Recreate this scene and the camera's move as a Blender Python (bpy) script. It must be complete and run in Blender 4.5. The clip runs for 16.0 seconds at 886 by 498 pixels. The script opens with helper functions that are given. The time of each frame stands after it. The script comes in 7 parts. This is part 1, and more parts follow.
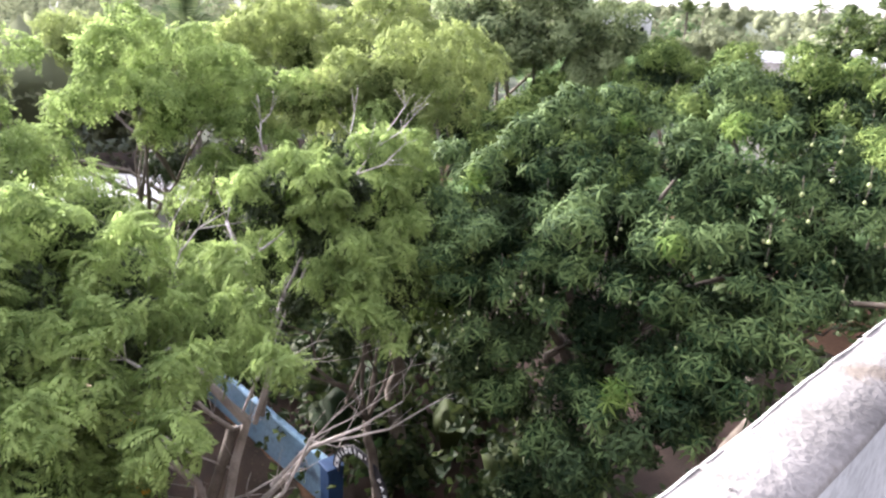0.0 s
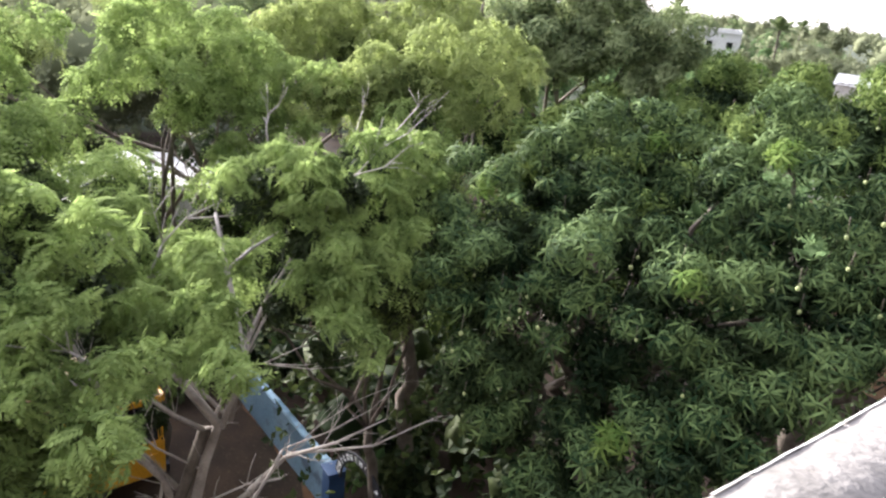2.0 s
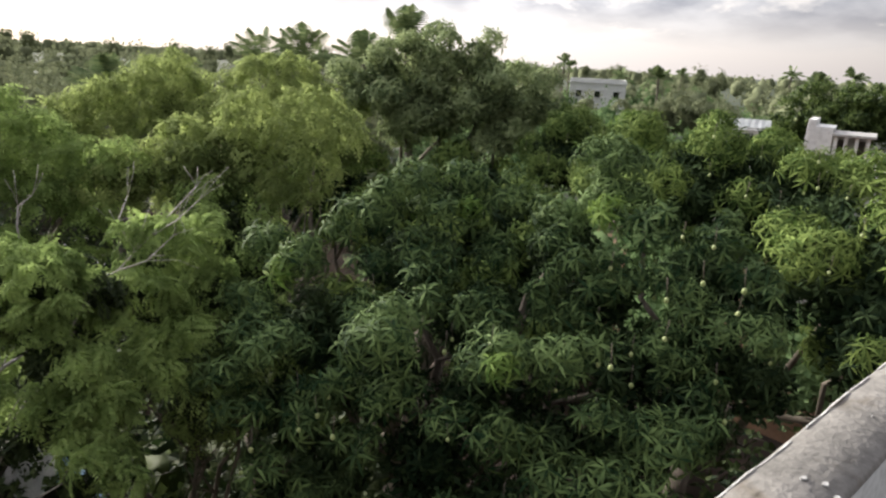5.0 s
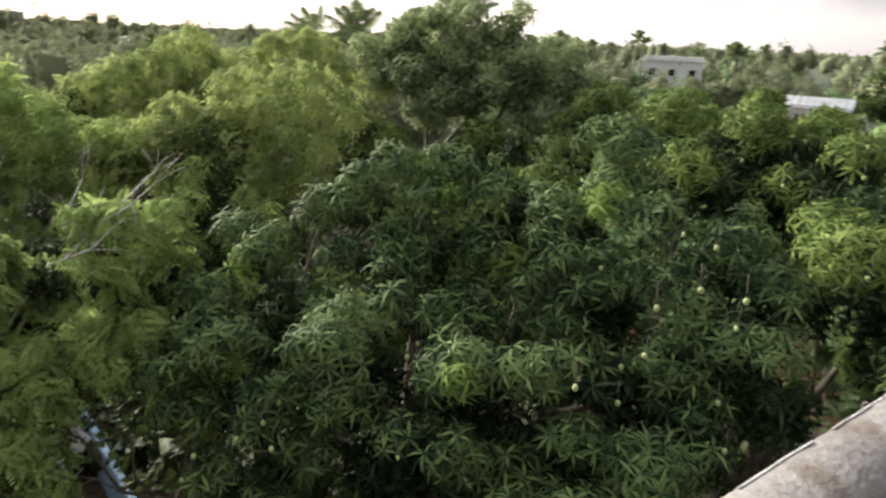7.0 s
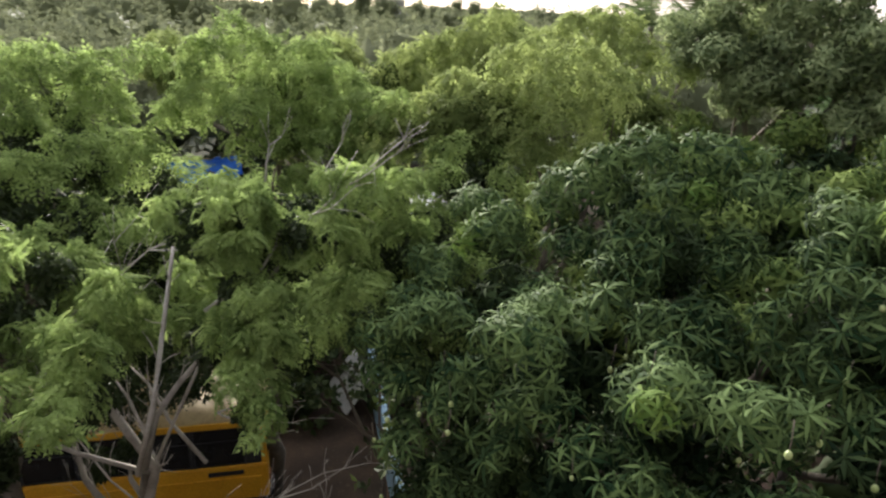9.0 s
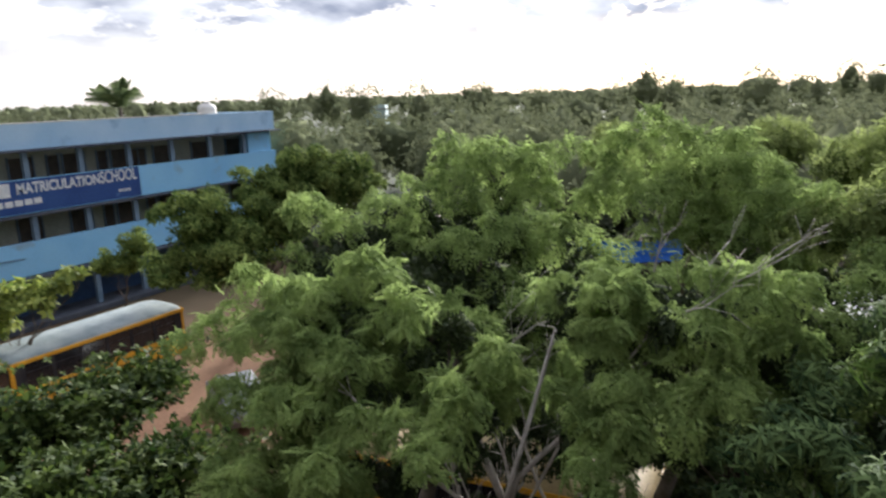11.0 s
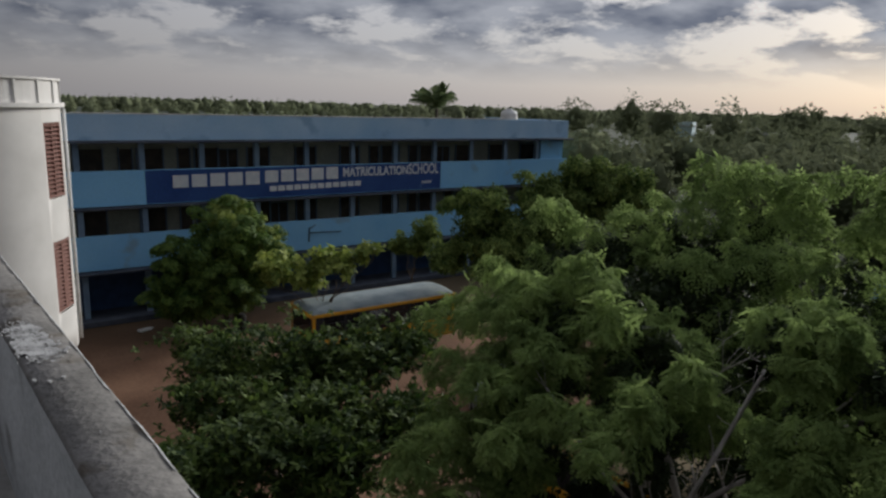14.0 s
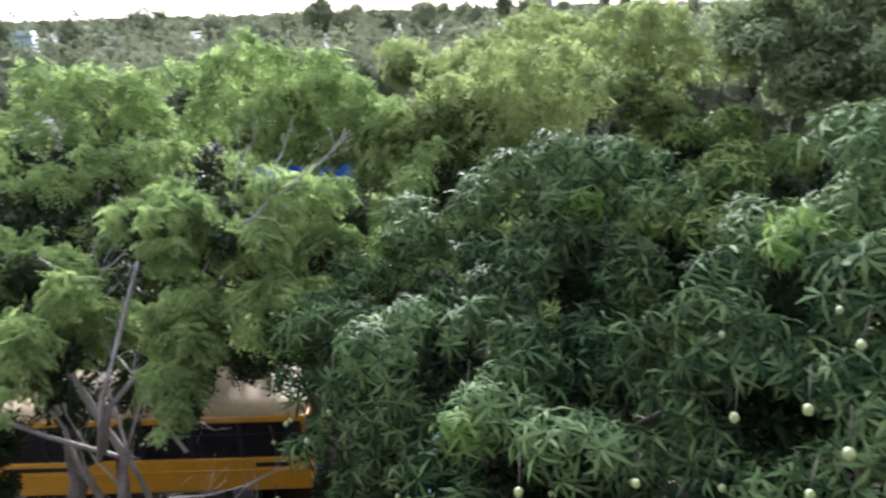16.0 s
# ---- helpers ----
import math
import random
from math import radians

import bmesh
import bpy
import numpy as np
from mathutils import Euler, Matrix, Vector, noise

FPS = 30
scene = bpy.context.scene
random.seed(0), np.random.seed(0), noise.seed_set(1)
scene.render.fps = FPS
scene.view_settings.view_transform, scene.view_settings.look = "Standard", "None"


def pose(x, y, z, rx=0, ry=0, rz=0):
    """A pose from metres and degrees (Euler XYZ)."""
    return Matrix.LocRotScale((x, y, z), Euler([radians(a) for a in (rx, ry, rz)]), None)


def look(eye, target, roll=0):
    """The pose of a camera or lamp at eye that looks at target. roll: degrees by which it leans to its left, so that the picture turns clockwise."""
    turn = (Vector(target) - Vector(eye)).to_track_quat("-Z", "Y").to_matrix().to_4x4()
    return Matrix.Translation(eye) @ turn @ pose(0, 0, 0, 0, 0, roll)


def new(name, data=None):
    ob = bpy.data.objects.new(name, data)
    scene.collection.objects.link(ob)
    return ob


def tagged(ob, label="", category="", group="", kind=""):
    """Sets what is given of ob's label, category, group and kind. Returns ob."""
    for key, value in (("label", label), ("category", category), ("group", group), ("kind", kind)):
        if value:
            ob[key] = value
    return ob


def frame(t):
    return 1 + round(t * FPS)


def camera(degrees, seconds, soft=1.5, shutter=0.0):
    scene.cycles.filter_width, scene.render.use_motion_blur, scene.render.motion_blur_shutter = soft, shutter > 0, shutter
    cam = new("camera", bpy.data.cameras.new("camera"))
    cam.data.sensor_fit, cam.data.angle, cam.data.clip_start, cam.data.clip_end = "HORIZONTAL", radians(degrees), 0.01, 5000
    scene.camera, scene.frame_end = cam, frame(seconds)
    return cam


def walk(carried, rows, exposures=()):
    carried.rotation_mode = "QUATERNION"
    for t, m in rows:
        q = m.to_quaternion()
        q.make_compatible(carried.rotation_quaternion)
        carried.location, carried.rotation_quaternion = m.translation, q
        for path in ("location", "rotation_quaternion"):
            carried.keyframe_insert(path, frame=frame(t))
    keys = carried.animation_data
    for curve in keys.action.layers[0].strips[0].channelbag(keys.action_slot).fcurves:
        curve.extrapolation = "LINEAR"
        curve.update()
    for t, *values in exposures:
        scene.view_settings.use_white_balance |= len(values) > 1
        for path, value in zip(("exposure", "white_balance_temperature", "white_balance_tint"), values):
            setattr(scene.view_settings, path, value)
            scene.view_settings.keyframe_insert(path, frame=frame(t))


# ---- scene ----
cam = camera(65.0, 16.0, soft=2.4, shutter=0.25)
PATH = [
    (0, (-8.36, 10.375, 11.307), (-6.894, 9.201, 10.62), 2.7),
    (0.5, (-8.412, 10.08, 11.29), (-6.874, 9.033, 10.557), 4.4),
    (1, (-8.368, 9.802, 11.273), (-6.729, 8.886, 10.585), 5.3),
    (1.5, (-8.316, 9.501, 11.277), (-6.696, 8.556, 10.583), 6.4),
    (2, (-8.319, 9.154, 11.28), (-6.746, 8.134, 10.584), 5.8),
    (2.5, (-8.343, 8.812, 11.295), (-6.767, 7.756, 10.659), 3.7),
    (3, (-8.276, 8.459, 11.318), (-6.73, 7.337, 10.726), 3.6),
    (3.5, (-8.253, 8.132, 11.323), (-6.757, 6.949, 10.721), 2.8),
    (4, (-8.3, 7.804, 11.337), (-6.808, 6.616, 10.732), 5.5),
    (4.5, (-8.242, 7.454, 11.342), (-6.794, 6.193, 10.783), 4.9),
    (4.7, (-8.211, 7.312, 11.36), (-6.734, 6.072, 10.83), 3.7),
    (6.8, (-8.116, 5.68, 11.316), (-6.58, 4.535, 10.741), 1.4),
    (7, (-8.136, 5.573, 11.319), (-6.541, 4.518, 10.734), 2.5),
    (7.5, (-8.132, 5.166, 11.316), (-6.42, 4.379, 10.645), 2.5),
    (8, (-7.984, 4.899, 11.145), (-6.186, 4.297, 10.511), 3.1),
    (8.2, (-7.931, 4.803, 11.142), (-6.113, 4.284, 10.49), 2.6),
    (10.3, (-7.97, 3.651, 11.339), (-6.153, 4.218, 10.724), 1.1),
    (10.5, (-7.947, 3.586, 11.341), (-6.188, 4.321, 10.735), -0.2),
    (11, (-7.833, 3.463, 11.34), (-6.159, 4.465, 10.904), -1.8),
    (11.5, (-7.722, 3.25, 11.41), (-6.191, 4.485, 11.048), -1.9),
    (12, (-7.667, 3.004, 11.425), (-6.331, 4.439, 11.033), 1.8),
    (12.5, (-7.711, 2.848, 11.444), (-6.473, 4.385, 11.121), -1.0),
    (13, (-7.795, 2.683, 11.397), (-6.709, 4.323, 11.036), -1.3),
    (13.5, (-7.848, 2.469, 11.413), (-6.726, 4.084, 11.049), -0.1),
    (14, (-7.775, 2.208, 11.37), (-6.646, 3.808, 10.965), 1.6),
    (14.5, (-7.814, 1.98, 11.38), (-6.438, 3.361, 10.933), 0.5),
    (15, (-7.946, 1.796, 11.366), (-6.315, 2.836, 10.856), -1.5),
    (15.5, (-7.835, 1.683, 11.312), (-6.029, 2.303, 10.717), -2.0),
    (16, (-7.82, 1.513, 11.268), (-5.944, 1.738, 10.613), -1.7),
]
EXPOSURES = [(0.0, 2.65, 6050, 21), (0.5, 2.13, 6250, 20), (1.0, 2.18, 6250, 19), (1.5, 1.90, 6250, 17), (2.0, 2.30, 6150, 16), (2.5, 1.53, 6400, 13), (3.0, 1.65, 6500, 10), (3.5, 1.45, 6500, 10), (4.0, 1.30, 6500, 10), (4.6, 1.20, 6500, 10),
             (5.5, 1.20, 6500, 10), (7.0, 1.45, 6600, 11), (7.5, 2.18, 6350, 17), (8.0, 2.62, 6200, 24), (9.0, 1.60, 6500, 10), (10.4, 0.63, 6100, 10), (11.0, 1.15, 6150, 10), (11.5, 1.00, 6250, 11), (12.0, 0.65, 6200, 10),
             (12.6, 0.65, 6200, 9), (13.0, 0.28, 6150, 9), (13.5, -0.18, 6300, 9), (14.0, -0.45, 6050, 9), (14.5, 0.45, 6200, 8), (15.0, 0.30, 6200, 8), (15.5, 1.10, 5850, 7), (16.0, 2.05, 5500, 17)]
walk(cam, [(t, look(e, g, r)) for t, e, g, r in PATH], EXPOSURES)

# ---- sky, sun ----
SUN_AZ, SUN_EL = 78.0, 20.0      # degrees clockwise from +y, above the horizon
SKY = 0.03
DULL, BRIGHT = 0.24, 1.15      # the cloud deck opposite the sun and round it


def link(nt, a, b):
    nt.links.new(a, b)


def build_sky():
    w = bpy.data.worlds.new("sky")
    scene.world = w
    w.use_nodes = True
    nt = w.node_tree
    nt.nodes.clear()
    N = nt.nodes.new
    out, bg = N("ShaderNodeOutputWorld"), N("ShaderNodeBackground")
    sky = N("ShaderNodeTexSky")
    sky.sky_type, sky.sun_disc = "NISHITA", False
    sky.sun_elevation, sky.sun_rotation = radians(SUN_EL), radians(SUN_AZ)
    sky.dust_density, sky.air_density = 1.6, 1.0
    co, sep = N("ShaderNodeTexCoord"), N("ShaderNodeSeparateXYZ")
    link(nt, co.outputs["Generated"], sep.inputs[0])
    up = N("ShaderNodeMath"); up.operation = "MAXIMUM"; up.inputs[1].default_value = 0.0
    link(nt, sep.outputs[2], up.inputs[0])
    add = N("ShaderNodeMath"); add.operation = "ADD"; add.inputs[1].default_value = 0.28
    link(nt, up.outputs[0], add.inputs[0])
    dx = N("ShaderNodeMath"); dx.operation = "DIVIDE"
    dy = N("ShaderNodeMath"); dy.operation = "DIVIDE"
    link(nt, sep.outputs[0], dx.inputs[0]); link(nt, add.outputs[0], dx.inputs[1])
    link(nt, sep.outputs[1], dy.inputs[0]); link(nt, add.outputs[0], dy.inputs[1])
    com = N("ShaderNodeCombineXYZ")
    link(nt, dx.outputs[0], com.inputs[0]); link(nt, dy.outputs[0], com.inputs[1])
    big = N("ShaderNodeTexNoise"); big.inputs["Scale"].default_value = 2.4
    big.inputs["Detail"].default_value = 12; big.inputs["Roughness"].default_value = 0.60
    big.inputs["Distortion"].default_value = 0.15
    link(nt, com.outputs[0], big.inputs["Vector"])
    cover = N("ShaderNodeValToRGB")
    cover.color_ramp.elements[0].position, cover.color_ramp.elements[1].position = 0.42, 0.50
    link(nt, big.outputs[0], cover.inputs[0])
    # the veil thickens away from the sun: bright gap round the sun, grey deck elsewhere
    shade = N("ShaderNodeTexNoise"); shade.inputs["Scale"].default_value = 3.6; shade.inputs["Detail"].default_value = 9
    link(nt, com.outputs[0], shade.inputs["Vector"])
    grey = N("ShaderNodeValToRGB")
    grey.color_ramp.elements[0].color = (0.225, 0.245, 0.305, 1)
    grey.color_ramp.elements[1].color = (0.60, 0.60, 0.635, 1)
    grey.color_ramp.elements[0].position, grey.color_ramp.elements[1].position = 0.36, 0.62
    link(nt, shade.outputs[0], grey.inputs[0])
    sc = N("ShaderNodeVectorMath"); sc.operation = "SCALE"; sc.inputs["Scale"].default_value = SKY
    link(nt, sky.outputs[0], sc.inputs[0])
    # thin bright haze over the open sky
    veil = N("ShaderNodeVectorMath"); veil.operation = "ADD"; veil.inputs[1].default_value = (0.74, 0.68, 0.67)
    link(nt, sc.outputs[0], veil.inputs[0])
    low = N("ShaderNodeMapRange")     # clouds thin out into haze at the horizon
    low.inputs["From Min"].default_value, low.inputs["From Max"].default_value = 0.03, 0.10
    link(nt, sep.outputs[2], low.inputs[0])
    cov = N("ShaderNodeMath"); cov.operation = "MULTIPLY"
    link(nt, cover.outputs[0], cov.inputs[0]); link(nt, low.outputs[0], cov.inputs[1])
    mix = N("ShaderNodeMix"); mix.data_type = "RGBA"
    link(nt, cov.outputs[0], mix.inputs[0])
    link(nt, veil.outputs[0], mix.inputs[6]); link(nt, grey.outputs[0], mix.inputs[7])
    # thin cloud glows round the hidden sun and thickens to a dull grey deck on the far side
    glow = N("ShaderNodeVectorMath"); glow.operation = "DOT_PRODUCT"
    el, az = radians(SUN_EL), radians(SUN_AZ)
    glow.inputs[1].default_value = (math.cos(el) * math.sin(az), math.cos(el) * math.cos(az), math.sin(el))
    link(nt, co.outputs["Generated"], glow.inputs[0])
    fall = N("ShaderNodeMapRange"); fall.interpolation_type = "SMOOTHSTEP"
    fall.inputs["From Min"].default_value, fall.inputs["From Max"].default_value = -0.5, 1.0
    fall.inputs["To Min"].default_value, fall.inputs["To Max"].default_value = DULL, BRIGHT
    link(nt, glow.outputs["Value"], fall.inputs[0])
    lift = N("ShaderNodeMath"); lift.operation = "MULTIPLY_ADD"      # cloud is lighter overhead than at the horizon
    lift.inputs[1].default_value, lift.inputs[2].default_value = 1.0, 0.64
    link(nt, up.outputs[0], lift.inputs[0])
    whole = N("ShaderNodeMath"); whole.operation = "MULTIPLY"
    link(nt, fall.outputs[0], whole.inputs[0]); link(nt, lift.outputs[0], whole.inputs[1])
    link(nt, whole.outputs[0], bg.inputs["Strength"])
    link(nt, mix.outputs[2], bg.inputs[0])
    link(nt, bg.outputs[0], out.inputs[0])


build_sky()
sun_data = bpy.data.lights.new("sun", "SUN")
sun_data.energy, sun_data.angle, sun_data.color = 4.6, radians(14), (1.0, 0.93, 0.82)
sun = new("sun", sun_data)
sun.matrix_world = look((0, 0, 60), (-60 * math.sin(radians(SUN_AZ)), -60 * math.cos(radians(SUN_AZ)),
                                     60 - 60 * math.tan(radians(SUN_EL))))


# ---- materials ----
def material(name, c1, c2, scale=1.0, rough=0.8, bump=0.25, metal=0.0, fine=14.0, spots=None, spec=0.4, grain=0.35):
    m = bpy.data.materials.new(name)
    m.use_nodes = True
    nt = m.node_tree
    N = nt.nodes.new
    p = nt.nodes["Principled BSDF"]
    co = N("ShaderNodeTexCoord")
    n1, n2 = N("ShaderNodeTexNoise"), N("ShaderNodeTexNoise")
    n1.inputs["Scale"].default_value, n1.inputs["Detail"].default_value = scale, 5
    n2.inputs["Scale"].default_value, n2.inputs["Detail"].default_value = scale * fine, 4
    for n in (n1, n2):
        link(nt, co.outputs["Object"], n.inputs["Vector"])
    r1 = N("ShaderNodeValToRGB")
    r1.color_ramp.elements[0].color, r1.color_ramp.elements[1].color = (*c1, 1), (*c2, 1)
    r1.color_ramp.elements[0].position, r1.color_ramp.elements[1].position = 0.35, 0.65
    link(nt, n1.outputs[0], r1.inputs[0])
    mul = N("ShaderNodeMix"); mul.data_type, mul.blend_type = "RGBA", "MULTIPLY"
    mul.inputs[0].default_value = grain
    r2 = N("ShaderNodeValToRGB")
    r2.color_ramp.elements[0].color, r2.color_ramp.elements[0].position = (0.35, 0.35, 0.35, 1), 0.3
    r2.color_ramp.elements[1].position = 0.6
    link(nt, n2.outputs[0], r2.inputs[0])
    link(nt, r1.outputs[0], mul.inputs[6]); link(nt, r2.outputs[0], mul.inputs[7])
    last = mul.outputs[2]
    if spots:
        n3 = N("ShaderNodeTexNoise")
        n3.inputs["Scale"].default_value, n3.inputs["Detail"].default_value = spots[1], 7
        link(nt, co.outputs["Object"], n3.inputs["Vector"])
        r3 = N("ShaderNodeValToRGB")
        r3.color_ramp.elements[0].position, r3.color_ramp.elements[1].position = spots[2], spots[2] + 0.08
        link(nt, n3.outputs[0], r3.inputs[0])
        mx = N("ShaderNodeMix"); mx.data_type = "RGBA"
        mx.inputs[7].default_value = (*spots[0], 1)
        link(nt, r3.outputs[0], mx.inputs[0]); link(nt, last, mx.inputs[6])
        last = mx.outputs[2]
    link(nt, last, p.inputs["Base Color"])
    p.inputs["Roughness"].default_value, p.inputs["Metallic"].default_value = rough, metal
    p.inputs["Specular IOR Level"].default_value = spec
    b = N("ShaderNodeBump")
    b.inputs["Strength"].default_value, b.inputs["Distance"].default_value = bump, 0.02
    link(nt, n2.outputs[0], b.inputs["Height"])
    link(nt, b.outputs[0], p.inputs["Normal"])
    return m


def leaf_material(name, c1, c2, rough=0.5, through_light=0.3, scale=0.9, spec=0.25, vary=0.55):
    m = bpy.data.materials.new(name)
    m.use_nodes = True
    nt = m.node_tree
    N = nt.nodes.new
    p, out = nt.nodes["Principled BSDF"], nt.nodes["Material Output"]
    geo, co, n1 = N("ShaderNodeNewGeometry"), N("ShaderNodeTexCoord"), N("ShaderNodeTexNoise")
    n1.inputs["Scale"].default_value, n1.inputs["Detail"].default_value = scale, 3
    link(nt, co.outputs["Object"], n1.inputs["Vector"])
    add = N("ShaderNodeMath"); add.operation = "MULTIPLY_ADD"
    add.inputs[1].default_value, add.inputs[2].default_value = vary, -vary / 2
    link(nt, geo.outputs["Random Per Island"], add.inputs[0])
    s = N("ShaderNodeMath"); s.operation = "ADD"
    link(nt, add.outputs[0], s.inputs[0]); link(nt, n1.outputs[0], s.inputs[1])
    r = N("ShaderNodeValToRGB")
    r.color_ramp.elements[0].color, r.color_ramp.elements[1].color = (*c1, 1), (*c2, 1)
    r.color_ramp.elements[0].position, r.color_ramp.elements[1].position = 0.25, 0.78
    link(nt, s.outputs[0], r.inputs[0])
    link(nt, r.outputs[0], p.inputs["Base Color"])
    p.inputs["Roughness"].default_value = rough
    p.inputs["Specular IOR Level"].default_value = spec
    tr, mix = N("ShaderNodeBsdfTranslucent"), N("ShaderNodeMixShader")
    link(nt, r.outputs[0], tr.inputs[0])
    mix.inputs[0].default_value = through_light
    link(nt, p.outputs[0], mix.inputs[1]); link(nt, tr.outputs[0], mix.inputs[2])
    link(nt, mix.outputs[0], out.inputs[0])
    return m


MANGO_LEAF = leaf_material("mango_leaf", (0.012, 0.032, 0.012), (0.130, 0.192, 0.070), 0.70, 0.18, 0.9, 0.08)
# dark copy of the mango leaf: shade inside the crown put into colour
MANGO_SHADE_LEAF = leaf_material("mango_shade_leaf", (0.008, 0.018, 0.008), (0.050, 0.078, 0.032), 0.75, 0.1, 0.9, 0.06)
# paler than the other mangoes: haze and glare are in this colour
TALL_LEAF = leaf_material("hazed_tall_tree_leaf", (0.130, 0.175, 0.085), (0.360, 0.425, 0.215), 0.75, 0.38, 0.9, 0.05)
# milder shaded copy for the inner leaves of the paler neems
NEEM_HALF_SHADE_LEAF = leaf_material("neem_half_shade_leaf", (0.055, 0.086, 0.026), (0.180, 0.225, 0.074), 0.8, 0.3, 0.9, 0.06, 0.2)
MANGO_LIGHT = leaf_material("mango_light_leaf", (0.045, 0.080, 0.020), (0.205, 0.275, 0.080), 0.74, 0.28, 0.9, 0.06)
MANGO_YOUNG = leaf_material("mango_young_leaf", (0.072, 0.135, 0.030), (0.155, 0.225, 0.058), 0.7, 0.35, 0.9, 0.06)
NEEM_LEAF = leaf_material("neem_leaf", (0.098, 0.152, 0.046), (0.395, 0.515, 0.180), 0.8, 0.50, 1.6, 0.06, 0.2)
# dark copy of the neem leaf for the shaded inside of crowns
NEEM_SHADE_LEAF = leaf_material("neem_shade_leaf", (0.018, 0.033, 0.010), (0.043, 0.061, 0.020), 0.6, 0.22)
NEEM_GOLD_LEAF = leaf_material("neem_gold_leaf", (0.140, 0.186, 0.062), (0.430, 0.510, 0.190), 0.8, 0.46, 1.6, 0.06, 0.2)
BROAD_LEAF = leaf_material("broad_leaf", (0.018, 0.040, 0.009), (0.110, 0.158, 0.038), 0.65, 0.40)
ROUND_LEAF = leaf_material("round_tree_leaf", (0.036, 0.088, 0.018), (0.175, 0.255, 0.052), 0.6, 0.35)
PALE_LEAF = leaf_material("pale_broad_leaf", (0.115, 0.170, 0.038), (0.37, 0.43, 0.105), 0.6, 0.40)
SCHOOL_LEAF = leaf_material("school_tree_leaf", (0.045, 0.085, 0.022), (0.235, 0.300, 0.085), 0.7, 0.32, 0.9, 0.06)
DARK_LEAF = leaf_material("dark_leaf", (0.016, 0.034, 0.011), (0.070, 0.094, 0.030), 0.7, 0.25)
SOUTH_LEAF = leaf_material("south_grove_leaf", (0.070, 0.125, 0.052), (0.205, 0.290, 0.130), 0.9, 0.32, 0.5, 0.03, 0.3)
# far leaves paled: distance haze is put into their colour
WOOD_LEAF = leaf_material("hazed_far_leaf", (0.135, 0.158, 0.092), (0.240, 0.262, 0.160), 1.0, 0.25, 0.12, 0.0, 0.2)
PALM_LEAF = leaf_material("palm_leaf", (0.085, 0.125, 0.058), (0.20, 0.245, 0.115), 0.8, 0.25, 0.9, 0.05)
BARK = material("bark", (0.085, 0.07, 0.055), (0.17, 0.145, 0.12), 3.0, 0.9, 0.6, 0, 9)
LIMB_BARK = material("limb_bark", (0.20, 0.175, 0.155), (0.34, 0.31, 0.28), 3.0, 0.85, 0.5, 0, 9)
DEAD_BARK = material("dead_bark", (0.33, 0.30, 0.28), (0.50, 0.47, 0.44), 3.0, 0.85, 0.5, 0, 9)
FRUIT = material("mango_fruit", (0.25, 0.32, 0.12), (0.38, 0.43, 0.20), 6.0, 0.45, 0.05)
DIRT = material("dirt", (0.145, 0.074, 0.040), (0.23, 0.128, 0.074), 0.25, 0.95, 0.5, 0, 30)
SCRUB = (0.038, 0.052, 0.028)      # dull green land beyond the yard


def land_cover(mat):
    """Bare earth round the yard gives way to scrub further out, along a ragged line."""
    nt = mat.node_tree
    N = nt.nodes.new
    p = nt.nodes["Principled BSDF"]
    inmost = p.inputs["Base Color"].links[0].from_socket
    co, n = N("ShaderNodeTexCoord"), N("ShaderNodeTexNoise")
    n.inputs["Scale"].default_value = 0.03
    link(nt, co.outputs["Object"], n.inputs["Vector"])
    ln = N("ShaderNodeVectorMath"); ln.operation = "LENGTH"
    link(nt, co.outputs["Object"], ln.inputs[0])
    mr = N("ShaderNodeMath"); mr.operation = "MULTIPLY_ADD"
    mr.inputs[1].default_value = 40.0
    link(nt, n.outputs[0], mr.inputs[0]); link(nt, ln.outputs["Value"], mr.inputs[2])
    r = N("ShaderNodeMapRange")
    r.inputs["From Min"].default_value, r.inputs["From Max"].default_value = 55, 75
    link(nt, mr.outputs[0], r.inputs[0])
    mx = N("ShaderNodeMix"); mx.data_type = "RGBA"
    mx.inputs[7].default_value = (*SCRUB, 1)
    link(nt, r.outputs[0], mx.inputs[0]); link(nt, inmost, mx.inputs[6])
    link(nt, mx.outputs[2], p.inputs["Base Color"])


land_cover(DIRT)
BLUE_WALL = material("blue_paint", (0.235, 0.53, 0.84), (0.29, 0.60, 0.88), 0.35, 0.75, 0.15, 0, 22,
                     ((0.25, 0.42, 0.60), 0.6, 0.60), 0.4, 0.10)
PALE_BLUE = material("weathered_blue_paint", (0.35, 0.55, 0.76), (0.46, 0.64, 0.81), 0.4, 0.8, 0.15, 0, 22,
                     ((0.28, 0.44, 0.63), 0.5, 0.58), 0.4, 0.10)
SIGN_BLUE = material("sign_blue_paint", (0.018, 0.060, 0.23), (0.035, 0.095, 0.29), 0.5, 0.7, 0.1, 0, 20,
                     ((0.10, 0.20, 0.42), 0.9, 0.66))
SIGN_WHITE = material("sign_white_paint", (0.66, 0.70, 0.74), (0.80, 0.82, 0.83), 3.0, 0.7, 0.1)
# dark concrete that carries the shadow lines of the school front
LEDGE = material("shadow_dark_ledge", (0.05, 0.06, 0.085), (0.10, 0.115, 0.145), 1.0, 0.9, 0.3)
PILLAR_BLUE = material("pillar_blue", (0.14, 0.22, 0.32), (0.20, 0.29, 0.40), 1.0, 0.8, 0.2)
CREAM_WALL = material("cream_plaster", (0.34, 0.37, 0.32), (0.45, 0.475, 0.41), 0.8, 0.85, 0.15)
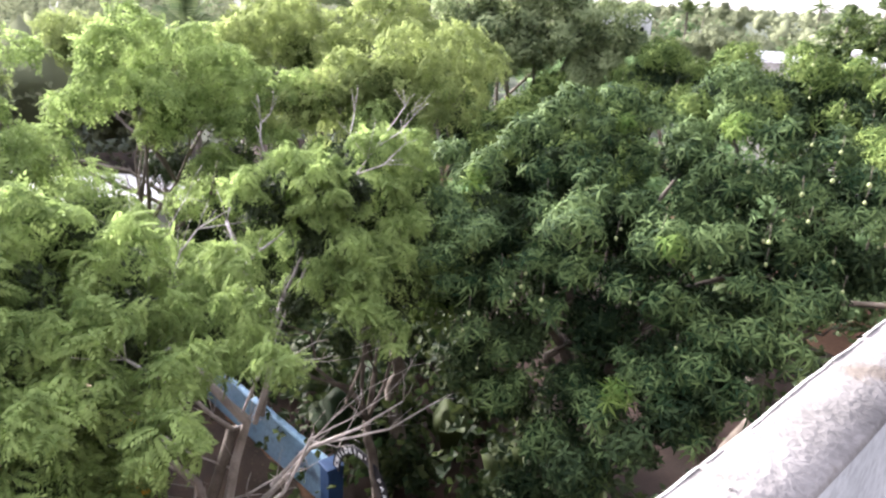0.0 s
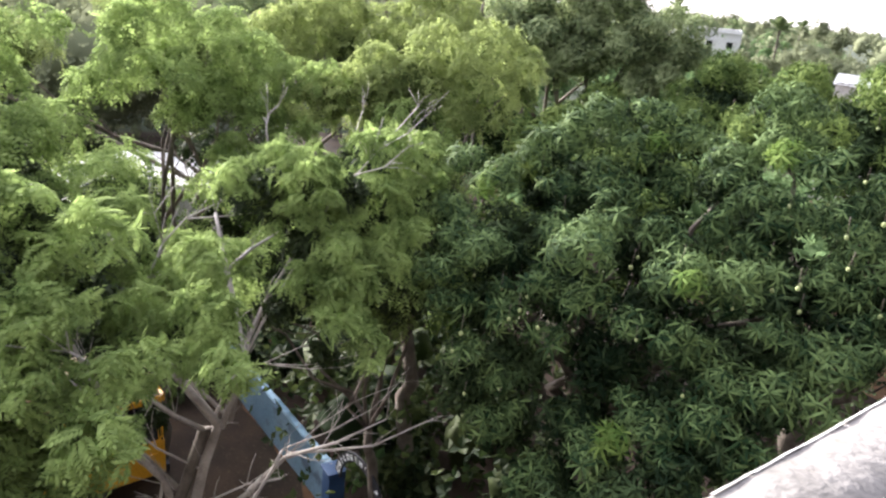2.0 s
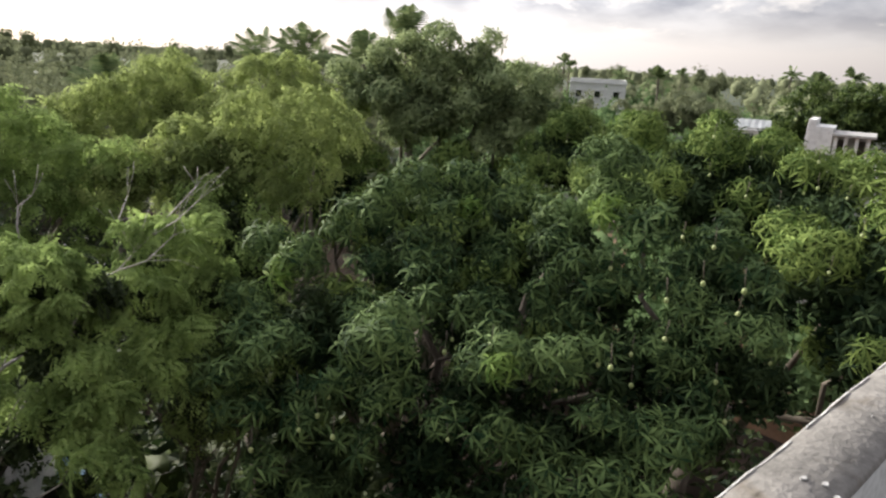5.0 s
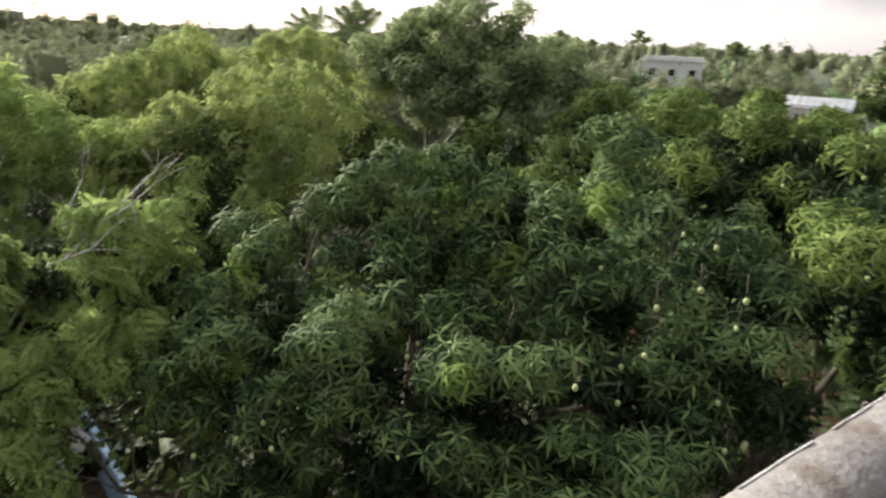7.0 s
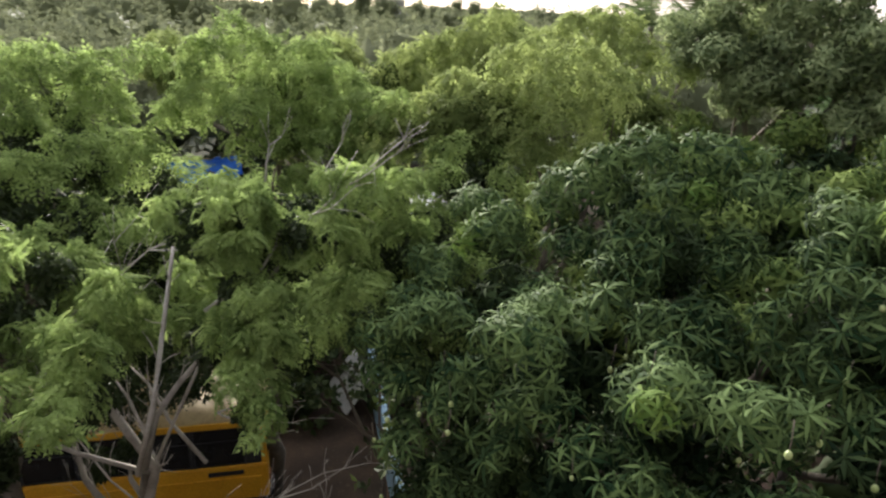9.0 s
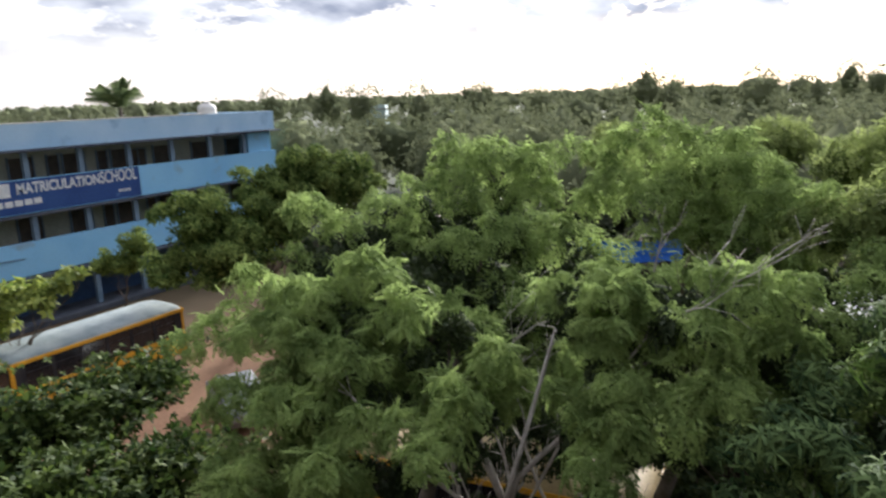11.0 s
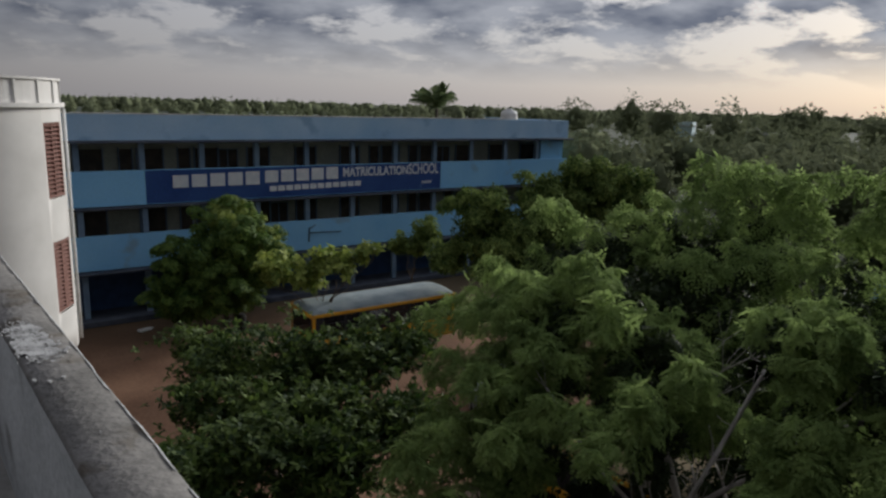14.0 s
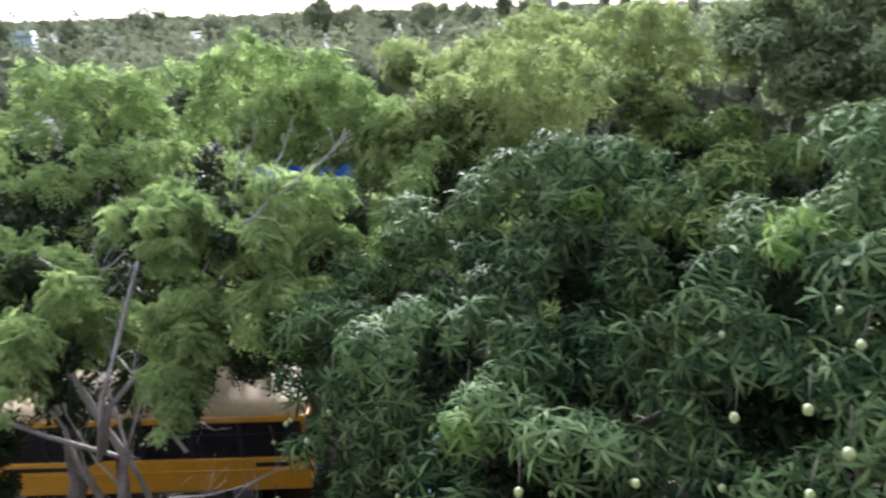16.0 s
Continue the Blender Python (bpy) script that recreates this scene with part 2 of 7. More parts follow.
DARK_WOOD = material("dark_shutter", (0.045, 0.038, 0.032), (0.085, 0.07, 0.055), 2.0, 0.7, 0.2)
WHITE_CAP = material("lime_washed_cap", (0.55, 0.55, 0.53), (0.74, 0.74, 0.72), 0.7, 0.9, 0.3)
TOWER_WHITE = material("tower_plaster", (0.56, 0.545, 0.52), (0.66, 0.645, 0.62), 0.5, 0.85, 0.03, 0, 5, None, 0.4, 0.08)
LOUVRE = material("red_brown_louvre", (0.16, 0.075, 0.06), (0.24, 0.12, 0.095), 4.0, 0.7, 0.2)
CEMENT = material("weathered_cement", (0.11, 0.105, 0.098), (0.22, 0.21, 0.197), 2.2, 0.92, 0.5, 0, 16,
                  ((0.098, 0.084, 0.068), 4.0, 0.55))
INNER_PLASTER = material("faded_limewashed_plaster", (0.40, 0.415, 0.415), (0.56, 0.575, 0.575), 1.6, 0.92, 0.35, 0, 18,
                         ((0.27, 0.27, 0.26), 2.4, 0.60))
LIME = material("lime_splash", (0.26, 0.26, 0.255), (0.50, 0.50, 0.495), 14.0, 0.9, 0.3)
ROOF_FLOOR = material("roof_floor", (0.30, 0.29, 0.27), (0.42, 0.40, 0.37), 1.0, 0.95, 0.4)
BUS_YELLOW = material("bus_yellow", (0.66, 0.33, 0.022), (0.74, 0.40, 0.035), 0.8, 0.38, 0.03, 0, 30)
BUS_CREAM = material("bus_dusty_roof", (0.36, 0.26, 0.125), (0.48, 0.37, 0.20), 1.2, 0.6, 0.1)
BUS_GREY = material("bus_grey_roof", (0.20, 0.245, 0.265), (0.29, 0.335, 0.35), 1.4, 0.92, 0.25)
BUS_GLASS = material("bus_dark_glass", (0.012, 0.013, 0.015), (0.022, 0.023, 0.026), 1.0, 0.12, 0.0, 0, 5, None, 0.6)
BUS_DARK = material("bus_dark_panel", (0.018, 0.020, 0.028), (0.035, 0.037, 0.045), 1.0, 0.45, 0.05)
RUBBER = material("rubber", (0.018, 0.018, 0.018), (0.035, 0.034, 0.032), 4.0, 0.9, 0.2)
CAR_SILVER = material("car_silver", (0.30, 0.32, 0.34), (0.36, 0.38, 0.40), 1.0, 0.35, 0.02, 0.3)
STEEL = material("grey_steel", (0.35, 0.35, 0.35), (0.45, 0.45, 0.45), 4.0, 0.4, 0.05, 0.8)
TARP = material("blue_tarpaulin", (0.022, 0.12, 0.55), (0.06, 0.22, 0.70), 1.5, 0.8, 0.3, 0, 14.0, None, 0.15)
PARK_BLUE = material("park_wall_blue", (0.19, 0.33, 0.46), (0.28, 0.43, 0.56), 0.7, 0.8, 0.3, 0, 18,
                     ((0.14, 0.20, 0.27), 1.6, 0.58))
GATE_BLUE = material("gate_dark_blue", (0.02, 0.055, 0.14), (0.035, 0.085, 0.20), 2.0, 0.6, 0.1)
ARCH_BLACK = material("arch_black", (0.014, 0.015, 0.02), (0.03, 0.03, 0.038), 3.0, 0.6, 0.1)
WHITE = material("white_paint", (0.74, 0.74, 0.72), (0.83, 0.83, 0.81), 1.0, 0.7, 0.1)
PANEL = material("pale_sheet", (0.58, 0.58, 0.57), (0.72, 0.72, 0.71), 1.2, 0.6, 0.1)
HOUSE_WHITE = material("far_house_white", (0.66, 0.67, 0.66), (0.78, 0.78, 0.77), 0.3, 0.85, 0.1)
HOUSE_PALE = material("far_house_pale_blue", (0.52, 0.66, 0.70), (0.62, 0.74, 0.77), 0.3, 0.85, 0.1)
HOUSE_GREY = material("far_house_grey", (0.36, 0.36, 0.35), (0.48, 0.47, 0.45), 0.3, 0.9, 0.1)
SHEET_ROOF = material("zinc_sheet", (0.55, 0.58, 0.60), (0.70, 0.72, 0.73), 0.6, 0.45, 0.1, 0.2)
TERRACOTTA = material("terracotta_roof", (0.32, 0.15, 0.09), (0.42, 0.21, 0.13), 0.8, 0.85, 0.2)


# ---- mesh helpers ----
def box(bm, cx, cy, cz, sx, sy, sz, bevel=0.0, turn=None):
    m = Matrix.Translation((cx, cy, cz))
    if turn is not None:
        m = m @ Matrix.Rotation(radians(turn), 4, "Z")
    r = bmesh.ops.create_cube(bm, size=1.0, matrix=m @ Matrix.Diagonal((sx, sy, sz, 1)))
    if bevel:
        edges = {e for v in r["verts"] for e in v.link_edges}
        bmesh.ops.bevel(bm, geom=list(edges), offset=bevel, segments=2, profile=0.6, affect="EDGES")


def tube(bm, pts, radii, seg=8):
    rings = []
    for i, p in enumerate(pts):
        p = Vector(p)
        a = Vector(pts[max(i - 1, 0)])
        b = Vector(pts[min(i + 1, len(pts) - 1)])
        d = (b - a).normalized()
        u = d.cross(Vector((0.31, 0.2, 0.93))).normalized()
        if u.length < 0.1:
            u = Vector((1, 0, 0))
        w = d.cross(u)
        ring = [bm.verts.new(p + (u * math.cos(k * math.tau / seg) + w * math.sin(k * math.tau / seg)) * radii[i])
                for k in range(seg)]
        rings.append(ring)
    for r1, r2 in zip(rings, rings[1:]):
        for k in range(seg):
            bm.faces.new((r1[k], r1[(k + 1) % seg], r2[(k + 1) % seg], r2[k]))
    bm.faces.new(rings[0][::-1])
    bm.faces.new(rings[-1])


def finish(name, bm, mat, smooth=False):
    bmesh.ops.recalc_face_normals(bm, faces=bm.faces[:])
    me = bpy.data.meshes.new(name)
    bm.to_mesh(me)
    bm.free()
    me.materials.append(mat)
    if smooth:
        for f in me.polygons:
            f.use_smooth = True
    return me


def part(name, bm, mat, parent, label="", smooth=False):
    ob = new(name, finish(name, bm, mat, smooth))
    ob.parent = parent
    return tagged(ob, label)


def thing(name, label, category, m=None, group="", kind=""):
    ob = new(name)
    ob.matrix_world = m if m is not None else Matrix()
    return tagged(ob, label, category, group, kind)


def solid(name, bm, mat, label, category, kind="", m=None, smooth=False):
    ob = new(name, finish(name, bm, mat, smooth))
    if m is not None:
        ob.matrix_world = m
    return tagged(ob, label, category, "", kind)


def quick_mesh(name, verts, faces, mat):
    me = bpy.data.meshes.new(name)
    n, k = faces.shape
    me.vertices.add(len(verts))
    me.vertices.foreach_set("co", verts.astype(np.float32).ravel())
    me.loops.add(n * k)
    me.loops.foreach_set("vertex_index", faces.astype(np.int32).ravel())
    me.polygons.add(n)
    me.polygons.foreach_set("loop_start", np.arange(0, n * k, k, dtype=np.int32))
    me.update(calc_edges=True)
    me.materials.append(mat)
    return me


# ---- foliage ----
def strip_leaf(length, width, azim, elev, droop):
    """A bent blade of two quads, from the origin."""
    c, s = math.cos(azim), math.sin(azim)
    out = []
    for f, wf in ((0.06, 0.25), (0.5, 1.0), (1.0, 0.16)):
        r = length * f
        x = r * math.cos(elev)
        z = r * math.sin(elev) - droop * length * f * f
        for sd in (-1, 1):
            y = sd * width * wf * 0.5
            out.append((x * c - y * s, x * s + y * c, z))
    return out


def rosette(leaves, width, lo, hi, droop):
    v, f = [], []
    for i in range(leaves):
        k = i / max(leaves - 1, 1)
        b = len(v)
        v += strip_leaf(0.75 + 0.25 * ((i * 7) % 5) / 4, width, i * 2.39996, lo + (hi - lo) * k, droop)
        f += [(b, b + 1, b + 3, b + 2), (b + 2, b + 3, b + 5, b + 4)]
    return np.array(v), np.array(f)


def feather(pairs, droop, slim=0.05):
    """A pinnate leaf: narrow leaflets, swept forward, in pairs along a drooping stalk."""
    v, f = [], []
    for i in range(pairs + 1):
        s = 0.16 + 0.80 * i / pairs
        z = 0.10 * s - droop * s * s
        ln = 0.36 * (1 - 0.45 * abs(2 * i / pairs - 0.8))
        for sd in ((-1, 1) if i < pairs else (0,)):
            dx, dy = (0.50, 0.86 * sd) if sd else (1.0, 0.0)
            b = len(v)
            px, py = -dy * slim, dx * slim
            mx, my = s + dx * ln * 0.42, dy * ln * 0.5
            v += [(s, 0, z), (mx + px, my + py, z - 0.02), (s + dx * ln * 1.12, dy * ln * 0.96, z - 0.11), (mx - px, my - py, z - 0.02)]
            f.append((b, b + 1, b + 2, b + 3))
    return np.array(v), np.array(f)


MANGO_FAR = rosette(7, 0.21, -0.6, 0.65, 0.48)
MANGO_SPRIG = rosette(10, 0.155, -0.65, 0.65, 0.50)
BROAD_SPRIG = rosette(6, 0.50, -0.2, 0.8, 0.25)
FINE_SPRIG = rosette(7, 0.34, -0.4, 1.0, 0.25)
NEEM_FINE = feather(7, 0.42, 0.048)
NEEM_PLAIN = feather(4, 0.42, 0.075)


def spray(leaves, width):
    """A few plain diamond leaves from one point, for trees far off."""
    v, f = [], []
    for i in range(leaves):
        a, e = i * 2.39996, 0.15 + 0.9 * (i % 2)
        c, s, ce, se = math.cos(a), math.sin(a), math.cos(e), math.sin(e)
        b = len(v)
        for r, y, z in ((0, 0, 0), (0.5, -width / 2, 0.08), (1.0, 0, -0.12), (0.5, width / 2, 0.08)):
            x, h = r * ce - z * se, r * se + z * ce
            v.append((x * c - y * s, x * s + y * c, h))
        f.append((b, b + 1, b + 2, b + 3))
    return np.array(v), np.array(f)


CLUMP = spray(3, 0.75)
INNER = spray(4, 0.42)


def frames_from(axis, rng):
    """Rotations whose z is axis, spun at random."""
    n = len(axis)
    axis = axis / np.linalg.norm(axis, axis=1, keepdims=True)
    ref = rng.normal(size=(n, 3))
    x = ref - (ref * axis).sum(1, keepdims=True) * axis
    x /= np.linalg.norm(x, axis=1, keepdims=True) + 1e-9
    y = np.cross(axis, x)
    return np.stack([x, y, axis], axis=2)


def scatter(template, places, rots, sizes):
    tv, tf = template
    v = np.einsum("nij,vj->nvi", rots, tv) * sizes[:, None, None] + places[:, None, :]
    f = tf[None] + (np.arange(len(places)) * len(tv))[:, None, None]
    return v.reshape(-1, 3), f.reshape(-1, 4)


def lump_points(lumps, density, rng, shell=(0.55, 1.06), flat=0.85):
    pts, outs = [], []
    for x, y, z, r in lumps:
        n = max(int(density * 4 * math.pi * r * r), 4)
        d = rng.normal(size=(n, 3))
        d /= np.linalg.norm(d, axis=1, keepdims=True)
        ph = rng.uniform(0, 6.28, 6)
        bumps = 1 + 0.13 * np.sin(3.1 * d[:, 0] + ph[0]) + 0.13 * np.sin(3.7 * d[:, 1] + ph[1]) + 0.10 * np.sin(5.3 * d[:, 2] + ph[2]) \
            + 0.07 * np.sin(9 * d[:, 0] + ph[3]) * np.sin(8 * d[:, 1] + ph[4])
        rad = r * bumps * (shell[0] + (shell[1] - shell[0]) * rng.random(n) ** 0.45)
        pts.append(np.array((x, y, z)) + d * rad[:, None] * np.array((1, 1, flat)))
        outs.append(d)
    return np.concatenate(pts), np.concatenate(outs)


def thin(p, gap):
    """Keep points no nearer to one another than the gap."""
    cells, keep = {}, []
    for i, (x, y, z) in enumerate(p.tolist()):
        c = (int(x // gap), int(y // gap), int(z // gap))
        near = False
        for a in (-1, 0, 1):
            for b in (-1, 0, 1):
                for e in (-1, 0, 1):
                    for q in cells.get((c[0] + a, c[1] + b, c[2] + e), ()):
                        if (q[0] - x) ** 2 + (q[1] - y) ** 2 + (q[2] - z) ** 2 < gap * gap:
                            near = True
        if not near:
            cells.setdefault(c, []).append((x, y, z))
            keep.append(i)
    return np.array(keep, int)


def domes(lumps, r, rng, gap=1.6):
    """Small domes set over the outside of the lumps, apart from each other, so that dark gaps stay between."""
    P = []
    L = np.array(lumps)
    for k, (x, y, z, R) in enumerate(lumps):
        n = int(10 * R * R / (r * r)) + 6
        d = rng.normal(size=(n, 3))
        d[:, 2] = d[:, 2] * 0.85 + 0.30
        d /= np.linalg.norm(d, axis=1, keepdims=True)
        q = np.array((x, y, z)) + d * (np.maximum(R - 0.6 * r, 0.3 * R) + r * rng.uniform(-0.55, 0.6, n))[:, None] * np.array((1, 1, 0.9))
        dist = np.linalg.norm(q[:, None] - L[None, :, :3], axis=2) / L[None, :, 3]
        dist[:, k] = 9
        P.append(q[dist.min(1) > 0.66])
    P = np.concatenate(P)
    P = P[rng.permutation(len(P))]
    P = P[thin(P, gap * r)]
    return P, r * rng.uniform(0.75, 1.4, len(P))


def on_domes(P, R, per_m2, rng, low=-0.45, gap=0.0, ragged=0.0):
    """Points over each dome's top and sides, none buried in another dome."""
    n = (per_m2 * 4 * math.pi * R * R).astype(int) + 3
    own = np.repeat(np.arange(len(P)), n)
    q = rng.normal(size=(len(own), 3))
    q[:, 2] = q[:, 2] * 0.9 + 0.2
    q /= np.linalg.norm(q, axis=1, keepdims=True)
    ok = q[:, 2] > low + 0.35 * rng.normal(size=len(q))
    own, q = own[ok], q[ok]
    rag = 1 + 0.16 * np.sin(q[:, 0] * 7 + own * 1.7) * np.sin(q[:, 1] * 6 + own * 2.3)
    x = P[own] + q * (R[own] * rag * rng.uniform(0.80, 1.06 + ragged, len(own)))[:, None] * np.array((1, 1, 0.85))
    ok = np.ones(len(x), bool)
    for a in range(0, len(x), 4000):
        dd = np.linalg.norm(x[a:a + 4000, None] - P[None], axis=2) / R[None]
        dd[np.arange(len(dd)), own[a:a + 4000]] = 9
        ok[a:a + 4000] = dd.min(1) > 0.8
    x, q = x[ok], q[ok]
    if gap:
        k = thin(x, gap)
        x, q = x[k], q[k]
    return x, q


def tufts(boughs, rng, plume=False):
    """Each bough as one dome with smaller ones budding from its upper and outer side; plumes bud further out, all round."""
    P, R = [], []
    for x, y, z, r in boughs:
        P.append((x, y, z))
        R.append(r * 0.74)
        for _ in range(int(rng.integers(7, 11)) if plume else int(rng.integers(4, 7))):
            d = rng.normal(size=3)
            d[2] = abs(d[2]) * (1.2 if plume else 0.9) - (0.45 if plume else 0.15)
            d /= np.linalg.norm(d)
            P.append(tuple(np.array((x, y, z)) + d * r * (rng.uniform(0.55, 0.92) if plume else rng.uniform(0.5, 0.82))))
            R.append(r * (rng.uniform(0.2, 0.4) if plume else rng.uniform(0.28, 0.48)))
    return np.array(P), np.array(R)


def sprig_crown(name, lumps, template, mat, density, size, seed, lift=0.5, dome=0.45, low=0.0, boughs=(), inmost=None):
    rng = np.random.default_rng(seed)
    P, R = tufts(boughs, rng) if boughs else domes(lumps, dome, rng, 2.0)
    p, d = on_domes(P, R, density, rng, low, size * 0.5)
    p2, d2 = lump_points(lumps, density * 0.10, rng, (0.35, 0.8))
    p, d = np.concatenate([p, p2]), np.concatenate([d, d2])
    axis = d + np.array((0, 0, lift)) + rng.normal(size=d.shape) * 0.25
    sizes = size * rng.uniform(0.75, 1.25, len(p))
    v, f = scatter(template, p, frames_from(axis, rng), sizes)
    me = quick_mesh(name, v, f, mat)
    if inmost:
        me.materials.append(inmost)      # leaves along the inner twigs, darker to stand for crown shade
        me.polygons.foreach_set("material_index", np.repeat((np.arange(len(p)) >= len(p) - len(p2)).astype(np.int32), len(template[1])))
    return me


def feather_crown(name, lumps, template, mat, density, size, seed, dome=0.42, inmost=None, boughs=()):
    """Domed tufts: pinnate leaves that overlap like shingles outwards and down over each dome."""
    rng = np.random.default_rng(seed)
    P, R = tufts(boughs, rng, True) if boughs else domes(lumps, dome, rng, 1.75)
    p, q = on_domes(P, R, density, rng, -0.2, 0.0, 0.28)
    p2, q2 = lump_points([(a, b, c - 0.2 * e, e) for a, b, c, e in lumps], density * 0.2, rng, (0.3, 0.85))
    p, q = np.concatenate([p, p2]), np.concatenate([q, q2])
    rho = np.linalg.norm(q[:, :2], axis=1, keepdims=True) + 1e-6
    down = np.concatenate([q[:, :2] / rho * q[:, 2:3], -rho], axis=1)
    swirl = np.cross(q, rng.normal(size=q.shape))
    swirl /= np.linalg.norm(swirl, axis=1, keepdims=True) + 1e-9
    fwd = down * 0.55 + swirl * 0.45 + q * 0.35 + rng.normal(size=q.shape) * 0.15
    fwd /= np.linalg.norm(fwd, axis=1, keepdims=True)
    upv = q + np.array((0, 0, 0.25)) + rng.normal(size=q.shape) * 0.22
    y = np.cross(upv, fwd)
    y /= np.linalg.norm(y, axis=1, keepdims=True) + 1e-9
    rots = np.stack([fwd, y, np.cross(fwd, y)], axis=2)
    sizes = size * rng.uniform(0.65, 1.15, len(p))
    v, f = scatter(template, p - fwd * sizes[:, None] * 0.5, rots, sizes)
    me = quick_mesh(name, v, f, mat)
    me.materials.append(inmost or NEEM_SHADE_LEAF)      # leaves along the inner twigs, with the crown's shade in their colour
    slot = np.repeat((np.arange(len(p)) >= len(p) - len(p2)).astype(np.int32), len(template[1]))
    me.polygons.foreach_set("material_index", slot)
    return me


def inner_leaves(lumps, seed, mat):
    """Broad sprays added deep inside the lumps to keep the daylight out of the crown's middle."""
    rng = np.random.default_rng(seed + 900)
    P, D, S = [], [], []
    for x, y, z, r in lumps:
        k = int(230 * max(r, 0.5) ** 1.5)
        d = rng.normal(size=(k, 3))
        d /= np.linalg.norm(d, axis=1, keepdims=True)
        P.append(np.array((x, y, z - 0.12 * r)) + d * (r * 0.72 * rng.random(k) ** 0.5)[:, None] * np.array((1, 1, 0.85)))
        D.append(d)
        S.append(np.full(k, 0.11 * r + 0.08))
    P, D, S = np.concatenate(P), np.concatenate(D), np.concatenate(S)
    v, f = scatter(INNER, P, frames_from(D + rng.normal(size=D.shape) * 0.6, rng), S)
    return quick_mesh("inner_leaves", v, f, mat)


def layer_crown(name, lumps, template, mat, sprays, size, seed):
    """Flat spreading sprays of leaves in open layers, as on a tree of level branches."""
    rng = np.random.default_rng(seed)
    P = []
    for x, y, z, r in lumps:
        for _ in range(int(sprays * r * r)):
            a, q, h = rng.uniform(0, 6.28), r * math.sqrt(rng.random()) * 1.1, rng.uniform(-0.75, 0.85) * r
            c = np.array((x + q * math.cos(a), y + q * math.sin(a), z + h * 0.8))
            n = rng.integers(14, 30)
            w = rng.uniform(0.25, 0.5)
            d = rng.normal(size=(n, 3)) * np.array((w, w, 0.06))
            d[:, 2] -= 0.25 * (d[:, 0] ** 2 + d[:, 1] ** 2)
            P.append(c + d)
    P = np.concatenate(P)
    axis = np.array((0, 0, 1.0)) + rng.normal(size=P.shape) * 0.45
    v, f = scatter(template, P, frames_from(axis, rng), size * rng.uniform(0.7, 1.3, len(P)))
    return quick_mesh(name, v, f, mat)


def limb_points(a, b, rng, sag=0.12, n=5):
    a, b = np.array(a, float), np.array(b, float)
    ln = np.linalg.norm(b - a)
    pts = []
    for i in range(n):
        k = i / (n - 1)
        q = a + (b - a) * k
        q[2] += math.sin(k * math.pi) * sag * ln * 0.5
        if 0 < i < n - 1:
            q += rng.normal(size=3) * 0.05 * ln
        pts.append(tuple(q))
    return pts


def tree(name, label, category, base, lumps, crown_of, seed, fork=None, girth=0.22, bark=None, limbs=7, boughs=()):
    """A tree: root at its base, a tapered trunk, limbs into the lumps of its crown, and the leaves on its boughs."""
    rng = np.random.default_rng(seed + 500)
    base = (base[0], base[1], G)
    root = thing(name, label, category, pose(*base))
    inv = np.array(base, float)
    c = np.mean([l[:3] for l in lumps], axis=0)
    if fork is None:
        fork = (base[0] + (c[0] - base[0]) * 0.35, base[1] + (c[1] - base[1]) * 0.35, base[2] + (c[2] - base[2]) * 0.45)
    bm = bmesh.new()
    pts = limb_points((0, 0, -0.05), np.array(fork) - inv, rng, 0.0, 6)
    tube(bm, pts, [girth * (1.25 - 0.5 * i / 5) for i in range(6)], 10)
    part("trunk", bm, bark or BARK, root, "", True)
    order = sorted(range(len(lumps)), key=lambda i: -lumps[i][3])[:limbs]
    for i in order:
        x, y, z, r = lumps[i]
        bm = bmesh.new()
        tip = np.array((x, y, z - 0.25 * r)) - inv
        pts = limb_points(np.array(fork) - inv, tip, rng, 0.04, 6)
        tube(bm, pts, [girth * 0.42 * (1 - 0.16 * k) for k in range(6)], 7)
        for _ in range(4):
            k = rng.integers(2, 6)
            q = np.array(pts[k]) + rng.normal(size=3) * r * 0.35
            tube(bm, limb_points(pts[k - 1], q, rng, 0.1, 4), [girth * 0.13, girth * 0.1, girth * 0.07, girth * 0.03], 5)
        part("limb", bm, bark or BARK, root, "", True)
    local = [(x - base[0], y - base[1], z - base[2], r) for x, y, z, r in lumps]
    if boughs:
        local = [(x, y, z, r * 0.86) for x, y, z, r in local]
        me = crown_of(local, [(x - base[0], y - base[1], z - base[2], r) for x, y, z, r in boughs])
    else:
        me = crown_of(local)
    crown = new("crown", me)
    crown.parent = root
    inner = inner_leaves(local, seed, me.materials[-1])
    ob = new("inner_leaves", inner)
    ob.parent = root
    return root


# ---- ground ----
G = -1.0                                   # level of the yard below the terrace
EYE = Vector((-7.75, 2.6, 11.41))          # the yard's plan is laid out from here
YARD = Matrix.Translation(EYE) @ Matrix.Scale((EYE.z - G) / EYE.z, 4) @ Matrix.Translation(-EYE)


def in_yard(lumps):
    k = YARD.to_scale().x
    return [(*(YARD @ Vector((x, y, z))), r * k) for x, y, z, r in lumps]


